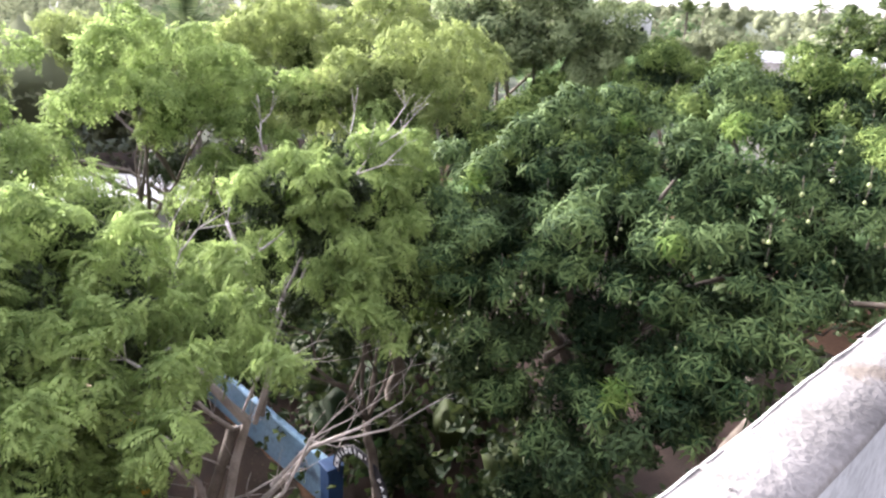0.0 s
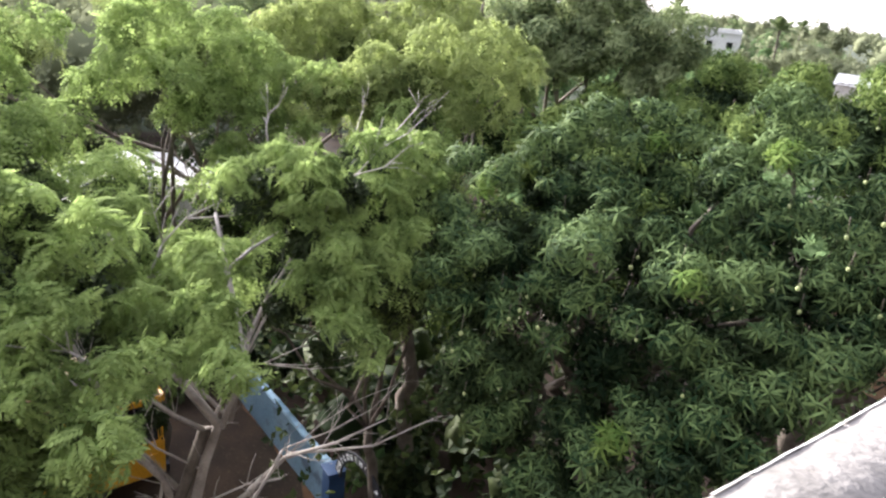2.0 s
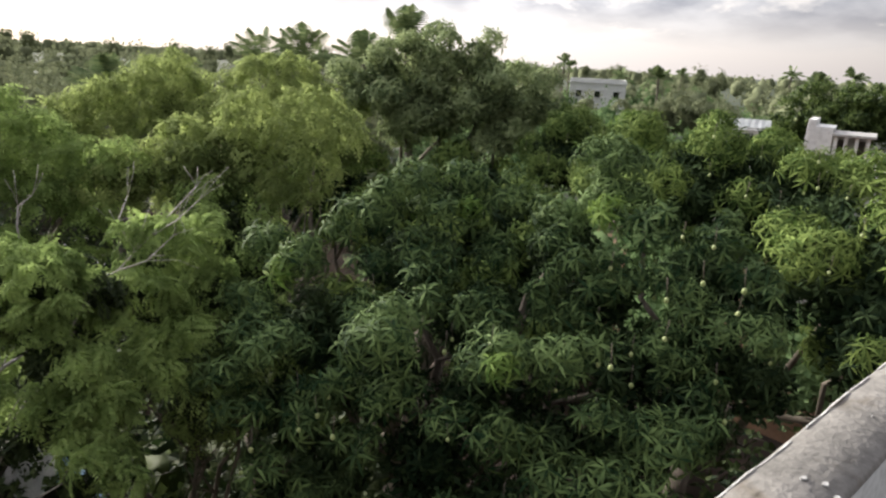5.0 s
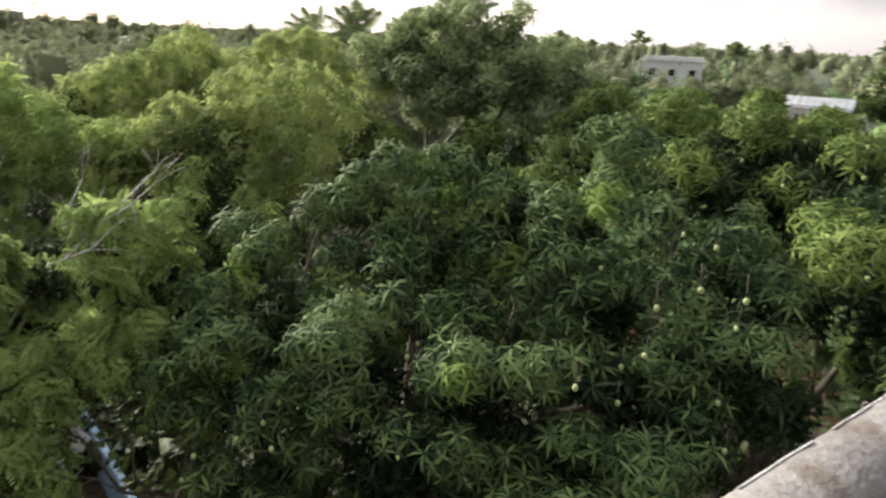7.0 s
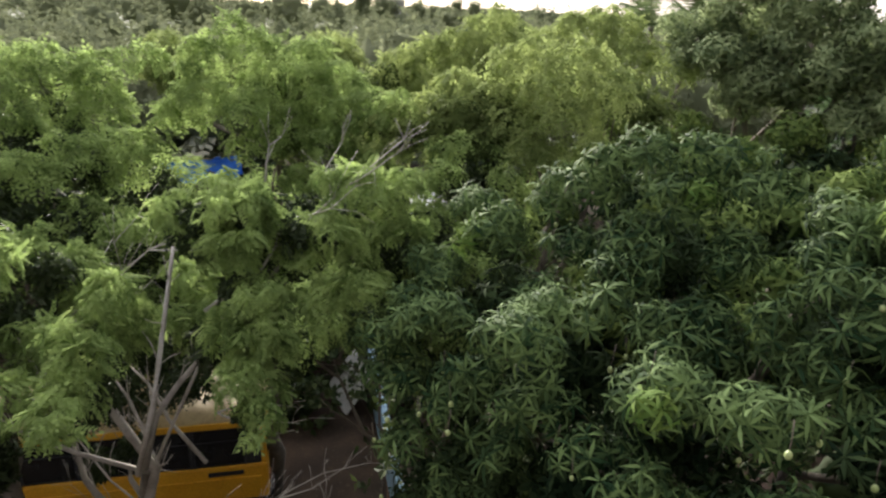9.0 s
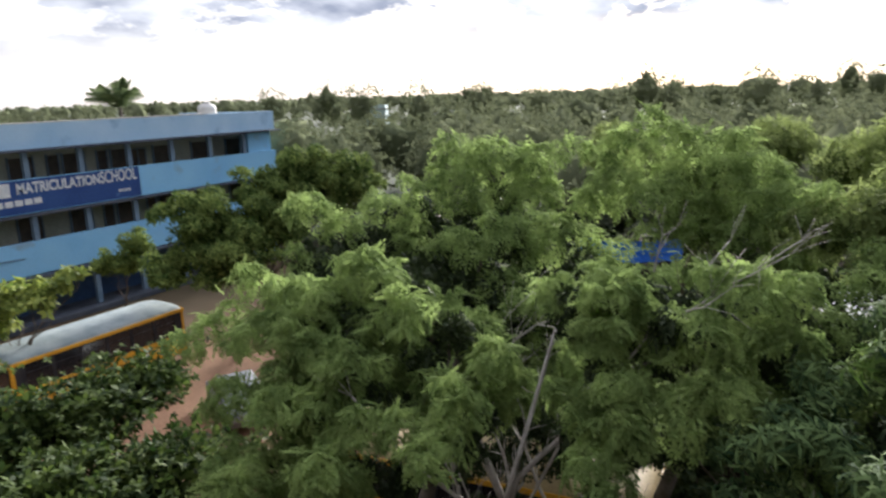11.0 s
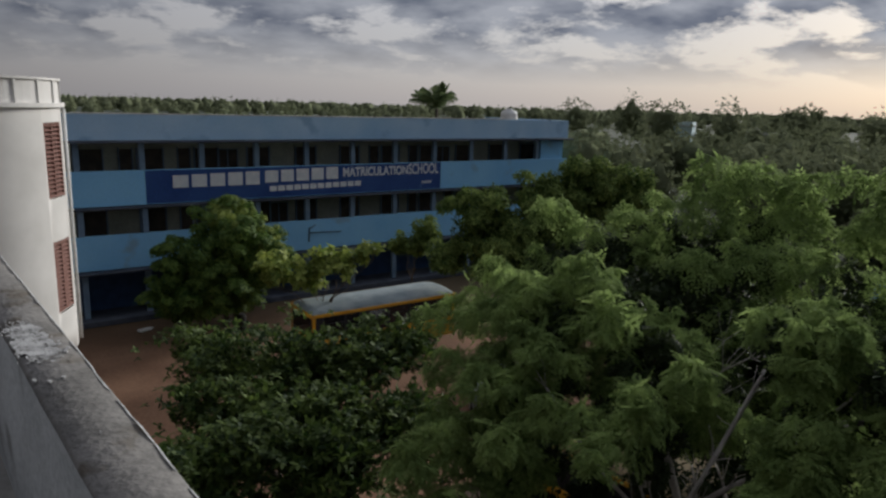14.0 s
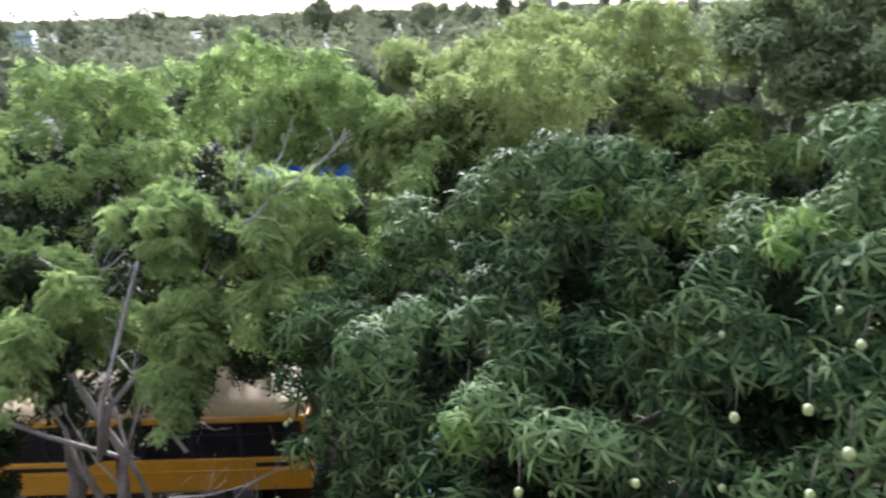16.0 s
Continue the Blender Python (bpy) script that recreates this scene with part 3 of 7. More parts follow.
def ground():
    bm = bmesh.new()
    ring = (0, 6, 12, 20, 30, 45, 70, 110, 180, 300, 600, 1200, 2500, 4500)
    seg = 48
    rows = []
    for r in ring:
        rows.append([bm.verts.new((r * math.cos(k * math.tau / seg), r * math.sin(k * math.tau / seg) + 15,
                                   0.05 * noise.noise((r * math.cos(k * 0.131) * 0.2, r * math.sin(k * 0.131) * 0.2, 0)) if 6 < r < 200 else 0.0))
                     for k in range(seg)] if r else [bm.verts.new((0, 15, 0))])
    for v in bm.verts:
        v.co.z += G - 0.03
    for a, b in zip(rows, rows[1:]):
        for k in range(seg):
            if len(a) == 1:
                bm.faces.new((a[0], b[k], b[(k + 1) % seg]))
            else:
                bm.faces.new((a[k], b[k], b[(k + 1) % seg], a[(k + 1) % seg]))
    solid("ground", bm, DIRT, "reddish brown bare earth with scrub beyond the yard", "ground", "structure", None, True)


ground()

# ---- the building that the camera stands on ----
HOME = pose(-7.45, 6.2, 0, 0, 0, 4.2)     # local y runs along the parapet, local x outwards
PAR_Z, PAR_T, ROOF_Z = 10.27, 0.235, 9.35


def home_building():
    bm = bmesh.new()
    box(bm, -6.2, 0, ROOF_Z - 0.1, 12.0, 36, 0.2)
    solid("roof_terrace", bm, ROOF_FLOOR, "flat cement roof terrace floor", "roof", "structure", HOME)
    # unseen wall; dark cement cuts the light bounced onto the trees
    bm = bmesh.new()
    box(bm, -0.125, 0, (ROOF_Z - 0.2 + G) / 2, 0.23, 36, ROOF_Z - 0.2 - G)
    solid("wall_east", bm, CEMENT, "unseen outer wall below the terrace, in dark cement", "wall", "structure", HOME)
    # parapet: a wall with a worn, slightly uneven cement top
    bm = bmesh.new()
    n = 120
    prof = []
    for i in range(n + 1):
        y = -18 + 36 * i / n
        def w(s):
            return 0.006 * noise.noise((y * 2.1, s, 0)) + 0.004 * noise.noise((y * 7, s, 3))
        prof.append([(-0.0 + w(1), y, ROOF_Z - 0.2), (0.0 + w(1), y, PAR_Z - 0.015), (-0.012 + w(2), y, PAR_Z + w(3)),
                     (-PAR_T * 0.5, y, PAR_Z + 0.004 + w(4)), (-PAR_T + 0.012 + w(5), y, PAR_Z - 0.004 + w(6)),
                     (-PAR_T + w(5), y, PAR_Z - 0.02), (-PAR_T, y, ROOF_Z)])
    vs = [[bm.verts.new(p) for p in row] for row in prof]
    for a, b in zip(vs, vs[1:]):
        for k in range(6):
            bm.faces.new((a[k], a[k + 1], b[k + 1], b[k]))
    ob = solid("parapet", bm, CEMENT, "weathered grey cement parapet with a stained top", "parapet", "structure", HOME, True)
    ob.data.materials.append(INNER_PLASTER)      # limewashed plaster on the face towards the terrace
    for q in ob.data.polygons:
        q.material_index = 1 if q.center.z < PAR_Z - 0.1 and q.normal.x < 0 else 0
    # pale lime line along the outer arris
    rng = np.random.default_rng(4)
    bm = bmesh.new()
    y = -14.0
    while y < 14:
        ln = rng.uniform(0.05, 0.45)
        k = max(int(ln / 0.02), 2)
        wd = [0.0015 + 0.004 * abs(noise.noise((y * 3 + i * 0.06, 5, 0))) for i in range(k + 1)]
        for q in (0, k):
            wd[q] = 0.001
        def arris(i):
            yy = y + ln * i / k
            return 0.006 * noise.noise((yy * 2.1, 2, 0)) + 0.004 * noise.noise((yy * 7, 2, 3)), 0.006 * noise.noise((yy * 2.1, 3, 0)) + 0.004 * noise.noise((yy * 7, 3, 3))
        top = [bm.verts.new((-0.012 + arris(i)[0] - wd[i], y + ln * i / k, PAR_Z + arris(i)[1] + 0.003)) for i in range(k + 1)]
        mid = [bm.verts.new((-0.009 + arris(i)[0], y + ln * i / k, PAR_Z + arris(i)[1] + 0.002)) for i in range(k + 1)]
        low = [bm.verts.new((-0.003 + arris(i)[0], y + ln * i / k, PAR_Z + arris(i)[1] - 0.004 - wd[i])) for i in range(k + 1)]
        for i in range(k):
            bm.faces.new((top[i], top[i + 1], mid[i + 1], mid[i]))
            bm.faces.new((mid[i], mid[i + 1], low[i + 1], low[i]))
        y += ln + rng.choice([0.005, 0.01, 0.03, 0.12])
    solid("trim", bm, LIME, "flaking white limewash along the parapet edge", "limewash", "structure", HOME)
    # splash of limewash and drips
    inv = HOME.inverted()
    c = inv @ Vector((-7.525, 5.57, PAR_Z))
    rng = np.random.default_rng(7)
    root = thing("limewash_splash", "dried white limewash splash and drips on the parapet", "limewash", HOME)

    def flake_patch(kind, cx, cy, rx, ry, z, seed, worn):
        """A thin dried coat with a ragged outline and worn holes."""
        bm = bmesh.new()
        st = 0.0045
        for i in range(int(-rx / st), int(rx / st) + 1):
            for j in range(int(-ry / st), int(ry / st) + 1):
                u, v = i * st / rx, j * st / ry
                e = 1 - u * u - v * v
                g = noise.fractal((i * st * 38 + seed, j * st * 22, seed), 0.7, 2.0, 5)
                if e * 1.3 + g * 1.1 < worn:
                    continue
                x, y = cx + i * st, cy + j * st
                q = st * 0.5
                bm.faces.new([bm.verts.new((x + a * q, y + b * q, PAR_Z + z)) for a, b in ((-1, -1), (1, -1), (1, 1), (-1, 1))])
        bmesh.ops.remove_doubles(bm, verts=bm.verts[:], dist=0.0005)
        part(kind, bm, LIME, root)

    def blob(kind, cx, cy, rx, ry, seg=14, z=0.0085, wild=0.5):
        bm = bmesh.new()
        ring = []
        ph = rng.uniform(0, 50)
        for k in range(seg):
            a = k * math.tau / seg
            q = max(1 + wild * noise.noise((math.cos(a) * 1.6 + ph, math.sin(a) * 1.6, ph)), 0.4)
            ring.append(bm.verts.new((cx + rx * math.cos(a) * q, cy + ry * math.sin(a) * q, PAR_Z + z)))
        g = bm.faces.new(ring)
        for q in bmesh.ops.extrude_face_region(bm, geom=[g])["geom"]:
            if isinstance(q, bmesh.types.BMVert):
                q.co.z -= 0.006
        part(kind, bm, LIME, root)
    flake_patch("splash", c.x - 0.03, c.y + 0.06, 0.105, 0.28, 0.0085, 3.1, 0.62)
    flake_patch("splash", c.x - 0.035, c.y + 0.30, 0.09, 0.20, 0.0090, 21.3, 0.66)
    flake_patch("splash", c.x - 0.06, c.y + 0.10, 0.05, 0.10, 0.0095, 7.7, 0.8)
    flake_patch("splash", c.x + 0.02, c.y - 0.06, 0.035, 0.12, 0.0100, 12.4, 0.8)
    for bx, by in ((-7.44, 5.53), (-7.455, 5.48), (-7.45, 5.505), (-7.50, 5.17), (-7.55, 5.15), (-7.60, 5.19)):
        q = inv @ Vector((bx, by, 0))
        blob("drip", q.x, q.y, 0.008, 0.012, 11, 0.011)
    for _ in range(26):
        blob("drip", c.x - 0.06 + rng.normal() * 0.035, c.y + 0.38 + rng.normal() * 0.07, 0.004, 0.006, 9, 0.011)
    for _ in range(10):
        blob("drip", rng.uniform(-0.2, -0.03), rng.uniform(-4, 6), 0.003, 0.005, 9, 0.012)


home_building()


def stair_tower():
    root = thing("stair_tower", "white rounded stair tower with red-brown louvred windows", "tower", pose(-8.05, 25.6, 0), "", "structure")
    R, seg = 2.95, 72
    holes = []
    for a0 in (62, 3, -56):
        for z0, z1 in ((8.55, 10.62), (5.3, 7.35)):
            holes.append((a0 - 10.5, a0 + 10.5, z0, z1))
    angs = sorted({-180 + 360 * i / seg for i in range(seg)} | {h[0] for h in holes} | {h[1] for h in holes})
    zs = sorted({4.0, 4.6, 11.1} | {h[2] for h in holes} | {h[3] for h in holes})

    def at(a, z, r):
        return (r * math.sin(radians(a)), -r * math.cos(radians(a)), z)
    bm = bmesh.new()
    for i, a in enumerate(angs):
        b = angs[(i + 1) % len(angs)] if i + 1 < len(angs) else angs[0] + 360
        for z0, z1 in zip(zs, zs[1:]):
            if any(h[0] <= a and b <= h[1] and h[2] <= z0 and z1 <= h[3] for h in holes):
                continue
            bm.faces.new([bm.verts.new(at(*q)) for q in ((a, z0, R), (b, z0, R), (b, z1, R), (a, z1, R))])
    for h in holes:
        m = (h[0] + h[1]) / 2
        ri = R - 0.16
        for (a, z), (b, y) in (((h[0], h[2]), (h[0], h[3])), ((h[0], h[3]), (h[1], h[3])), ((h[1], h[3]), (h[1], h[2])), ((h[1], h[2]), (h[0], h[2]))):
            bm.faces.new([bm.verts.new(at(*q)) for q in ((a, z, R), (b, y, R), (b, y, ri), (a, z, ri))])
    ring = [bm.verts.new(at(360 * k / seg, 4.0, R)) for k in range(seg)]
    bm.faces.new(ring)
    bmesh.ops.remove_doubles(bm, verts=bm.verts[:], dist=0.001)
    part("wall", bm, TOWER_WHITE, root, "white plastered round wall", True)
    # ledge and parapet ring
    for nm, r0, r1, z0, z1 in (("ledge", 2.8, 3.06, 11.02, 11.14), ("parapet", 2.78, 2.93, 11.14, 11.74), ("coping", 2.74, 2.99, 11.74, 11.80)):
        bm = bmesh.new()
        for k in range(seg):
            a, b = 360 * k / seg, 360 * (k + 1) / seg
            for q in (((a, z0, r1), (b, z0, r1), (b, z1, r1), (a, z1, r1)), ((a, z1, r1), (b, z1, r1), (b, z1, r0), (a, z1, r0)),
                      ((a, z0, r0), (a, z1, r0), (b, z1, r0), (b, z0, r0)), ((a, z0, r1), (a, z0, r0), (b, z0, r0), (b, z0, r1))):
                bm.faces.new([bm.verts.new(at(*v)) for v in q])
        bmesh.ops.remove_doubles(bm, verts=bm.verts[:], dist=0.001)
        part(nm, bm, TOWER_WHITE, root)
    for k in range(24):
        a = k * 15 + 5
        bm = bmesh.new()
        box(bm, 2.945 * math.sin(radians(a)), -2.945 * math.cos(radians(a)), 11.44, 0.07, 0.05, 0.6, 0, a)
        part("rib", bm, TOWER_WHITE, root)
    # roof disc inside
    bm = bmesh.new()
    bm.faces.new([bm.verts.new(at(360 * k / seg, 11.16, 2.85)) for k in range(seg)])
    part("roof", bm, ROOF_FLOOR, root)
    # louvred windows
    for a0, a1, z0, z1 in holes:
        mid = (a0 + a1) / 2
        m = Matrix.Rotation(radians(mid), 4, "Z") @ Matrix.Translation((0, -R + 0.10, 0))
        wide = 2 * R * math.sin(radians(10.5))
        win = new("window")
        win.parent = root
        win.matrix_local = m
        bm = bmesh.new()
        for sx in (-1, 0, 1):
            box(bm, sx * (wide / 2 - 0.03), 0, (z0 + z1) / 2, 0.05, 0.09, z1 - z0)
        for z in (z0 + 0.03, z1 - 0.03):
            box(bm, 0, 0.002, z, wide - 0.01, 0.085, 0.05)
        part("frame", bm, LOUVRE, win)
        bm = bmesh.new()
        box(bm, 0, 0.08, (z0 + z1) / 2, wide, 0.02, z1 - z0)
        part("backing", bm, DARK_WOOD, win)
        k = 17
        for i in range(k):
            bm = bmesh.new()
            box(bm, 0, -0.01, 0, wide - 0.08, 0.10, 0.025)
            ob = part("slat", bm, LOUVRE, win)
            ob.matrix_local = Matrix.Translation((0, 0, z0 + 0.08 + (z1 - z0 - 0.16) * i / (k - 1))) @ Matrix.Rotation(radians(32), 4, "X")
    # drain pipe at the edge and post below
    bm = bmesh.new()
    tube(bm, [at(80, 4.1, 3.02), at(80, 8, 3.02), at(80, 11.0, 3.02)], [0.05] * 3, 10)
    part("drain_pipe", bm, WHITE, root, "white plastic drain pipe", True)
    bm = bmesh.new()
    tube(bm, [(1.5, -1.2, G), (1.5, -1.2, 4.05)], [0.16, 0.16], 12)
    part("column", bm, TOWER_WHITE, root, "", True)


stair_tower()

# ---- the school ----
FY = 40.0            # front plane
BAY0, BAY = 0.05, 3.0


def text_mesh(words, size, mat, name, bold=0.0):
    cu = bpy.data.curves.new(name, "FONT")
    cu.body, cu.size, cu.extrude, cu.offset = words, size, 0.012, bold
    cu.align_x, cu.align_y = "LEFT", "BOTTOM_BASELINE"
    ob = new(name, cu)
    me = bpy.data.meshes.new_from_object(ob)
    bpy.data.objects.remove(ob)
    me.materials.clear()
    me.materials.append(mat)
    xs = [v.co.x for v in me.vertices]
    ys = [v.co.y for v in me.vertices]
    return me, min(xs), max(xs), min(ys), max(ys)


def wall_text(words, x0, x1, z0, z1, y, mat, parent, name, label, bold=0.0):
    me, a, b, c, d = text_mesh(words, 1.0, mat, name, bold)
    for v in me.vertices:
        v.co = ((v.co.x - a) / (b - a) * (x1 - x0) + x0, y - v.co.z, (v.co.y - c) / (d - c) * (z1 - z0) + z0)
    ob = new(name, me)
    ob.parent = parent
    return tagged(ob, label)


def school():
    root = thing("school_building", "three-storey blue painted school with open corridors", "school", YARD, "", "")
    X0, X1 = -45.0, 30.0
    mid, wide = (X0 + X1) / 2, X1 - X0
    bm = bmesh.new()
    box(bm, mid, FY + 6.0, 5.0, wide - 0.4, 7.6, 9.9)
    part("body", bm, CREAM_WALL, root, "cream rear mass of the school")
    bm = bmesh.new()
    box(bm, mid, FY + 5, 9.93, wide - 0.5, 9.4, 0.14)
    part("roof", bm, ROOF_FLOOR, root)
    # bands across the front: top parapet, two corridor walls
    for z0, z1, mt in ((9.22, 10.5, PALE_BLUE), (5.95, 7.72, BLUE_WALL), (2.72, 4.48, BLUE_WALL)):
        bm = bmesh.new()
        box(bm, mid, FY + 0.1, (z0 + z1) / 2, wide, 0.2, z1 - z0, 0.012)
        part("corridor_wall" if z0 < 9 else "parapet", bm, mt, root, "blue painted front wall")
    bm = bmesh.new()
    box(bm, X1 - 0.1, FY + 5, 9.86, 0.2, 9.6, 1.27, 0.01)
    part("parapet", bm, PALE_BLUE, root)
    bm = bmesh.new()
    box(bm, X1 - 6.2 - (wide - 12) / 2 - 0, FY + 0.1, 10.53, wide - 12.0, 0.24, 0.06, 0.01)
    part("coping", bm, WHITE_CAP, root, "lime-washed white coping")
    # ledges under the bands; the shadow line below them is in their dark colour
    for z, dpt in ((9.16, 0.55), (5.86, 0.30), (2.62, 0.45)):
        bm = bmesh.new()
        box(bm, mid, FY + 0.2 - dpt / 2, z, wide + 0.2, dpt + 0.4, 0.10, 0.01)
        part("ledge", bm, LEDGE, root, "concrete ledge, dark to stand for its shadow line")
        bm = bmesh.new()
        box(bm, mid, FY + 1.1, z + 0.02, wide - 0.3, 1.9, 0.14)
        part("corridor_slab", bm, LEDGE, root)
    # right end wall
    for z0, z1 in ((0, 9.1),):
        bm = bmesh.new()
        box(bm, X1 - 0.12, FY + 5.2, (z0 + z1) / 2, 0.22, 9.0, z1 - z0)
        part("end_wall", bm, BLUE_WALL, root)
        bm = bmesh.new()
        box(bm, X1 - 1.35, FY + 0.32, 8.4, 2.2, 0.18, 1.5)
        part("end_panel", bm, BLUE_WALL, root)
    # columns, corridor back wall openings
    k0 = int((X0 - BAY0) / BAY)
    for k in range(k0 + 1, 10):
        x = BAY0 + BAY * k
        if x < -14:
            continue
        for z0, z1 in ((7.72, 9.12), (4.48, 5.82), (0, 2.58)):
            bm = bmesh.new()
            box(bm, x, FY + 0.14, (z0 + z1) / 2, 0.28, 0.24, z1 - z0, 0.01)
            part("column", bm, PILLAR_BLUE, root)
        for j, (z0, z1) in enumerate(((6.0, 9.1), (2.75, 5.8), (0.1, 2.56))):
            # a dark doorway and a shuttered window to each bay, on the corridor's back wall
            rr = (k * 7 + j * 3) % 5
            bm = bmesh.new()
            box(bm, x + 0.85, FY + 2.17, z0 + 1.35, 1.28, 0.07, 2.6)
            d = part("door", bm, DARK_WOOD, root, "dark wooden classroom door")
            bm = bmesh.new()
            for sx in (-0.675, 0.675):
                box(bm, x + 0.85 + sx, FY + 2.15, z0 + 1.38, 0.07, 0.11, 2.7)
            part("frame", bm, PILLAR_BLUE, d)
            if rr in (0, 3):
                bm = bmesh.new()
                box(bm, x + 2.62, FY + 2.17, z0 + 1.35, 0.62, 0.07, 2.6)
                d = part("door", bm, DARK_WOOD, root, "narrow dark door leaf")
                bm = bmesh.new()
                for sx in (-0.34, 0.34):
                    box(bm, x + 2.62 + sx, FY + 2.15, z0 + 1.38, 0.06, 0.11, 2.7)
                part("frame", bm, PILLAR_BLUE, d)
            if rr == 2 and j < 2:
                w = new("window")
                w.parent = root
                bm = bmesh.new()
                box(bm, x + 2.05, FY + 2.17, z0 + 2.0, 1.1, 0.07, 1.15)
                part("shutter", bm, DARK_WOOD, w)
                bm = bmesh.new()
                for sx in (-0.57, 0, 0.57):
                    box(bm, x + 2.05 + sx, FY + 2.14, z0 + 2.0, 0.05, 0.09, 1.2)
                for sz in (-0.58, 0.58):
                    box(bm, x + 2.05, FY + 2.135, z0 + 2.0 + sz, 1.18, 0.08, 0.05)
                part("frame", bm, PILLAR_BLUE, w)
    # panel added along the ground floor; its dark blue stands for deep shade
    bm = bmesh.new()
    box(bm, mid, FY + 2.10, 1.3, wide - 0.6, 0.06, 2.5)
    part("lower_wall", bm, GATE_BLUE, root, "ground floor panel, dark blue to stand for deep shade")
    # plinth steps
    bm = bmesh.new()
    box(bm, mid, FY - 0.35, 0.14, wide, 0.7, 0.28, 0.02)
    box(bm, mid, FY + 1.2, 0.05, wide - 0.5, 2.2, 0.09)
    # shadow-dark ledge colour, so the plinth sinks into the shaded ground floor
    part("plinth", bm, LEDGE, root)
    # sign panel painted on the upper corridor wall
    bm = bmesh.new()
    box(bm, 9.32, FY - 0.004, 6.835, 18.35, 0.014, 1.70)
    panel = part("sign_panel", bm, SIGN_BLUE, root, "dark blue painted name panel with white lettering")
    wall_text("MATRICULATION", 11.35, 15.95, 6.98, 7.55, FY - 0.016, SIGN_WHITE, panel, "lettering", "white painted word", 0.03)
    wall_text("SCHOOL", 16.0, 18.3, 6.98, 7.66, FY - 0.016, SIGN_WHITE, panel, "lettering", "white painted word", 0.012)
    # plain bars for the proper names
    def bars(x0, x1, z0, z1, n, gap):
        w = (x1 - x0) / n
        for i in range(n):
            bm = bmesh.new()
            zt = (z0[0] + (z0[1] - z0[0]) * i / n, z1[0] + (z1[1] - z1[0]) * i / n)
            box(bm, x0 + w * (i + 0.5), FY - 0.018, sum(zt) / 2, w * (1 - gap), 0.014, zt[1] - zt[0], 0.0)
            part("letter_bar", bm, SIGN_WHITE, panel)
    bars(1.4, 6.25, (6.75, 6.75), (7.4, 7.5), 5, 0.18)
    bars(6.4, 11.1, (6.83, 6.9), (7.5, 7.62), 5, 0.18)
    bars(6.7, 12.6, (6.32, 6.42), (6.62, 6.72), 12, 0.18)
    bars(17.0, 17.8, (6.36, 6.36), (6.52, 6.52), 4, 0.3)
    # bracket on the lower wall
    bm = bmesh.new()
    tube(bm, [(9.1, FY - 0.02, 3.2), (9.1, FY - 0.05, 4.0), (9.5, FY - 0.1, 4.2)], [0.04] * 3, 8)
    tube(bm, [(9.1, FY - 0.05, 3.75), (11.2, FY - 0.05, 3.68)], [0.03] * 2, 8)
    part("pipe", bm, PILLAR_BLUE, root, "blue painted pipe bracket", True)


school()


def water_tank():
    root = thing("water_tank", "white plastic water tank on the school roof", "tank", YARD @ pose(27.9, 44.4, 10.0))
    bm = bmesh.new()
    z = [(0, 0.0), (0.62, 0.0), (0.66, 0.08), (0.66, 0.25), (0.63, 0.30), (0.66, 0.35), (0.66, 0.6), (0.63, 0.65), (0.66, 0.7), (0.64, 0.9), (0.5, 1.08), (0.24, 1.16), (0.24, 1.22), (0, 1.24)]
    seg = 24
    rings = [[bm.verts.new((max(r, 0.001) * math.cos(k * math.tau / seg), max(r, 0.001) * math.sin(k * math.tau / seg), h)) for k in range(seg)] for r, h in z]
    for a, b in zip(rings, rings[1:]):
        for k in range(seg):
            bm.faces.new((a[k], a[(k + 1) % seg], b[(k + 1) % seg], b[k]))
    part("drum", bm, WHITE, root, "", True)
    bm = bmesh.new()
    tube(bm, [(0, 0, 1.2), (0, 0, 1.28)], [0.26, 0.25], 18)
    part("lid", bm, WHITE, root)


water_tank()


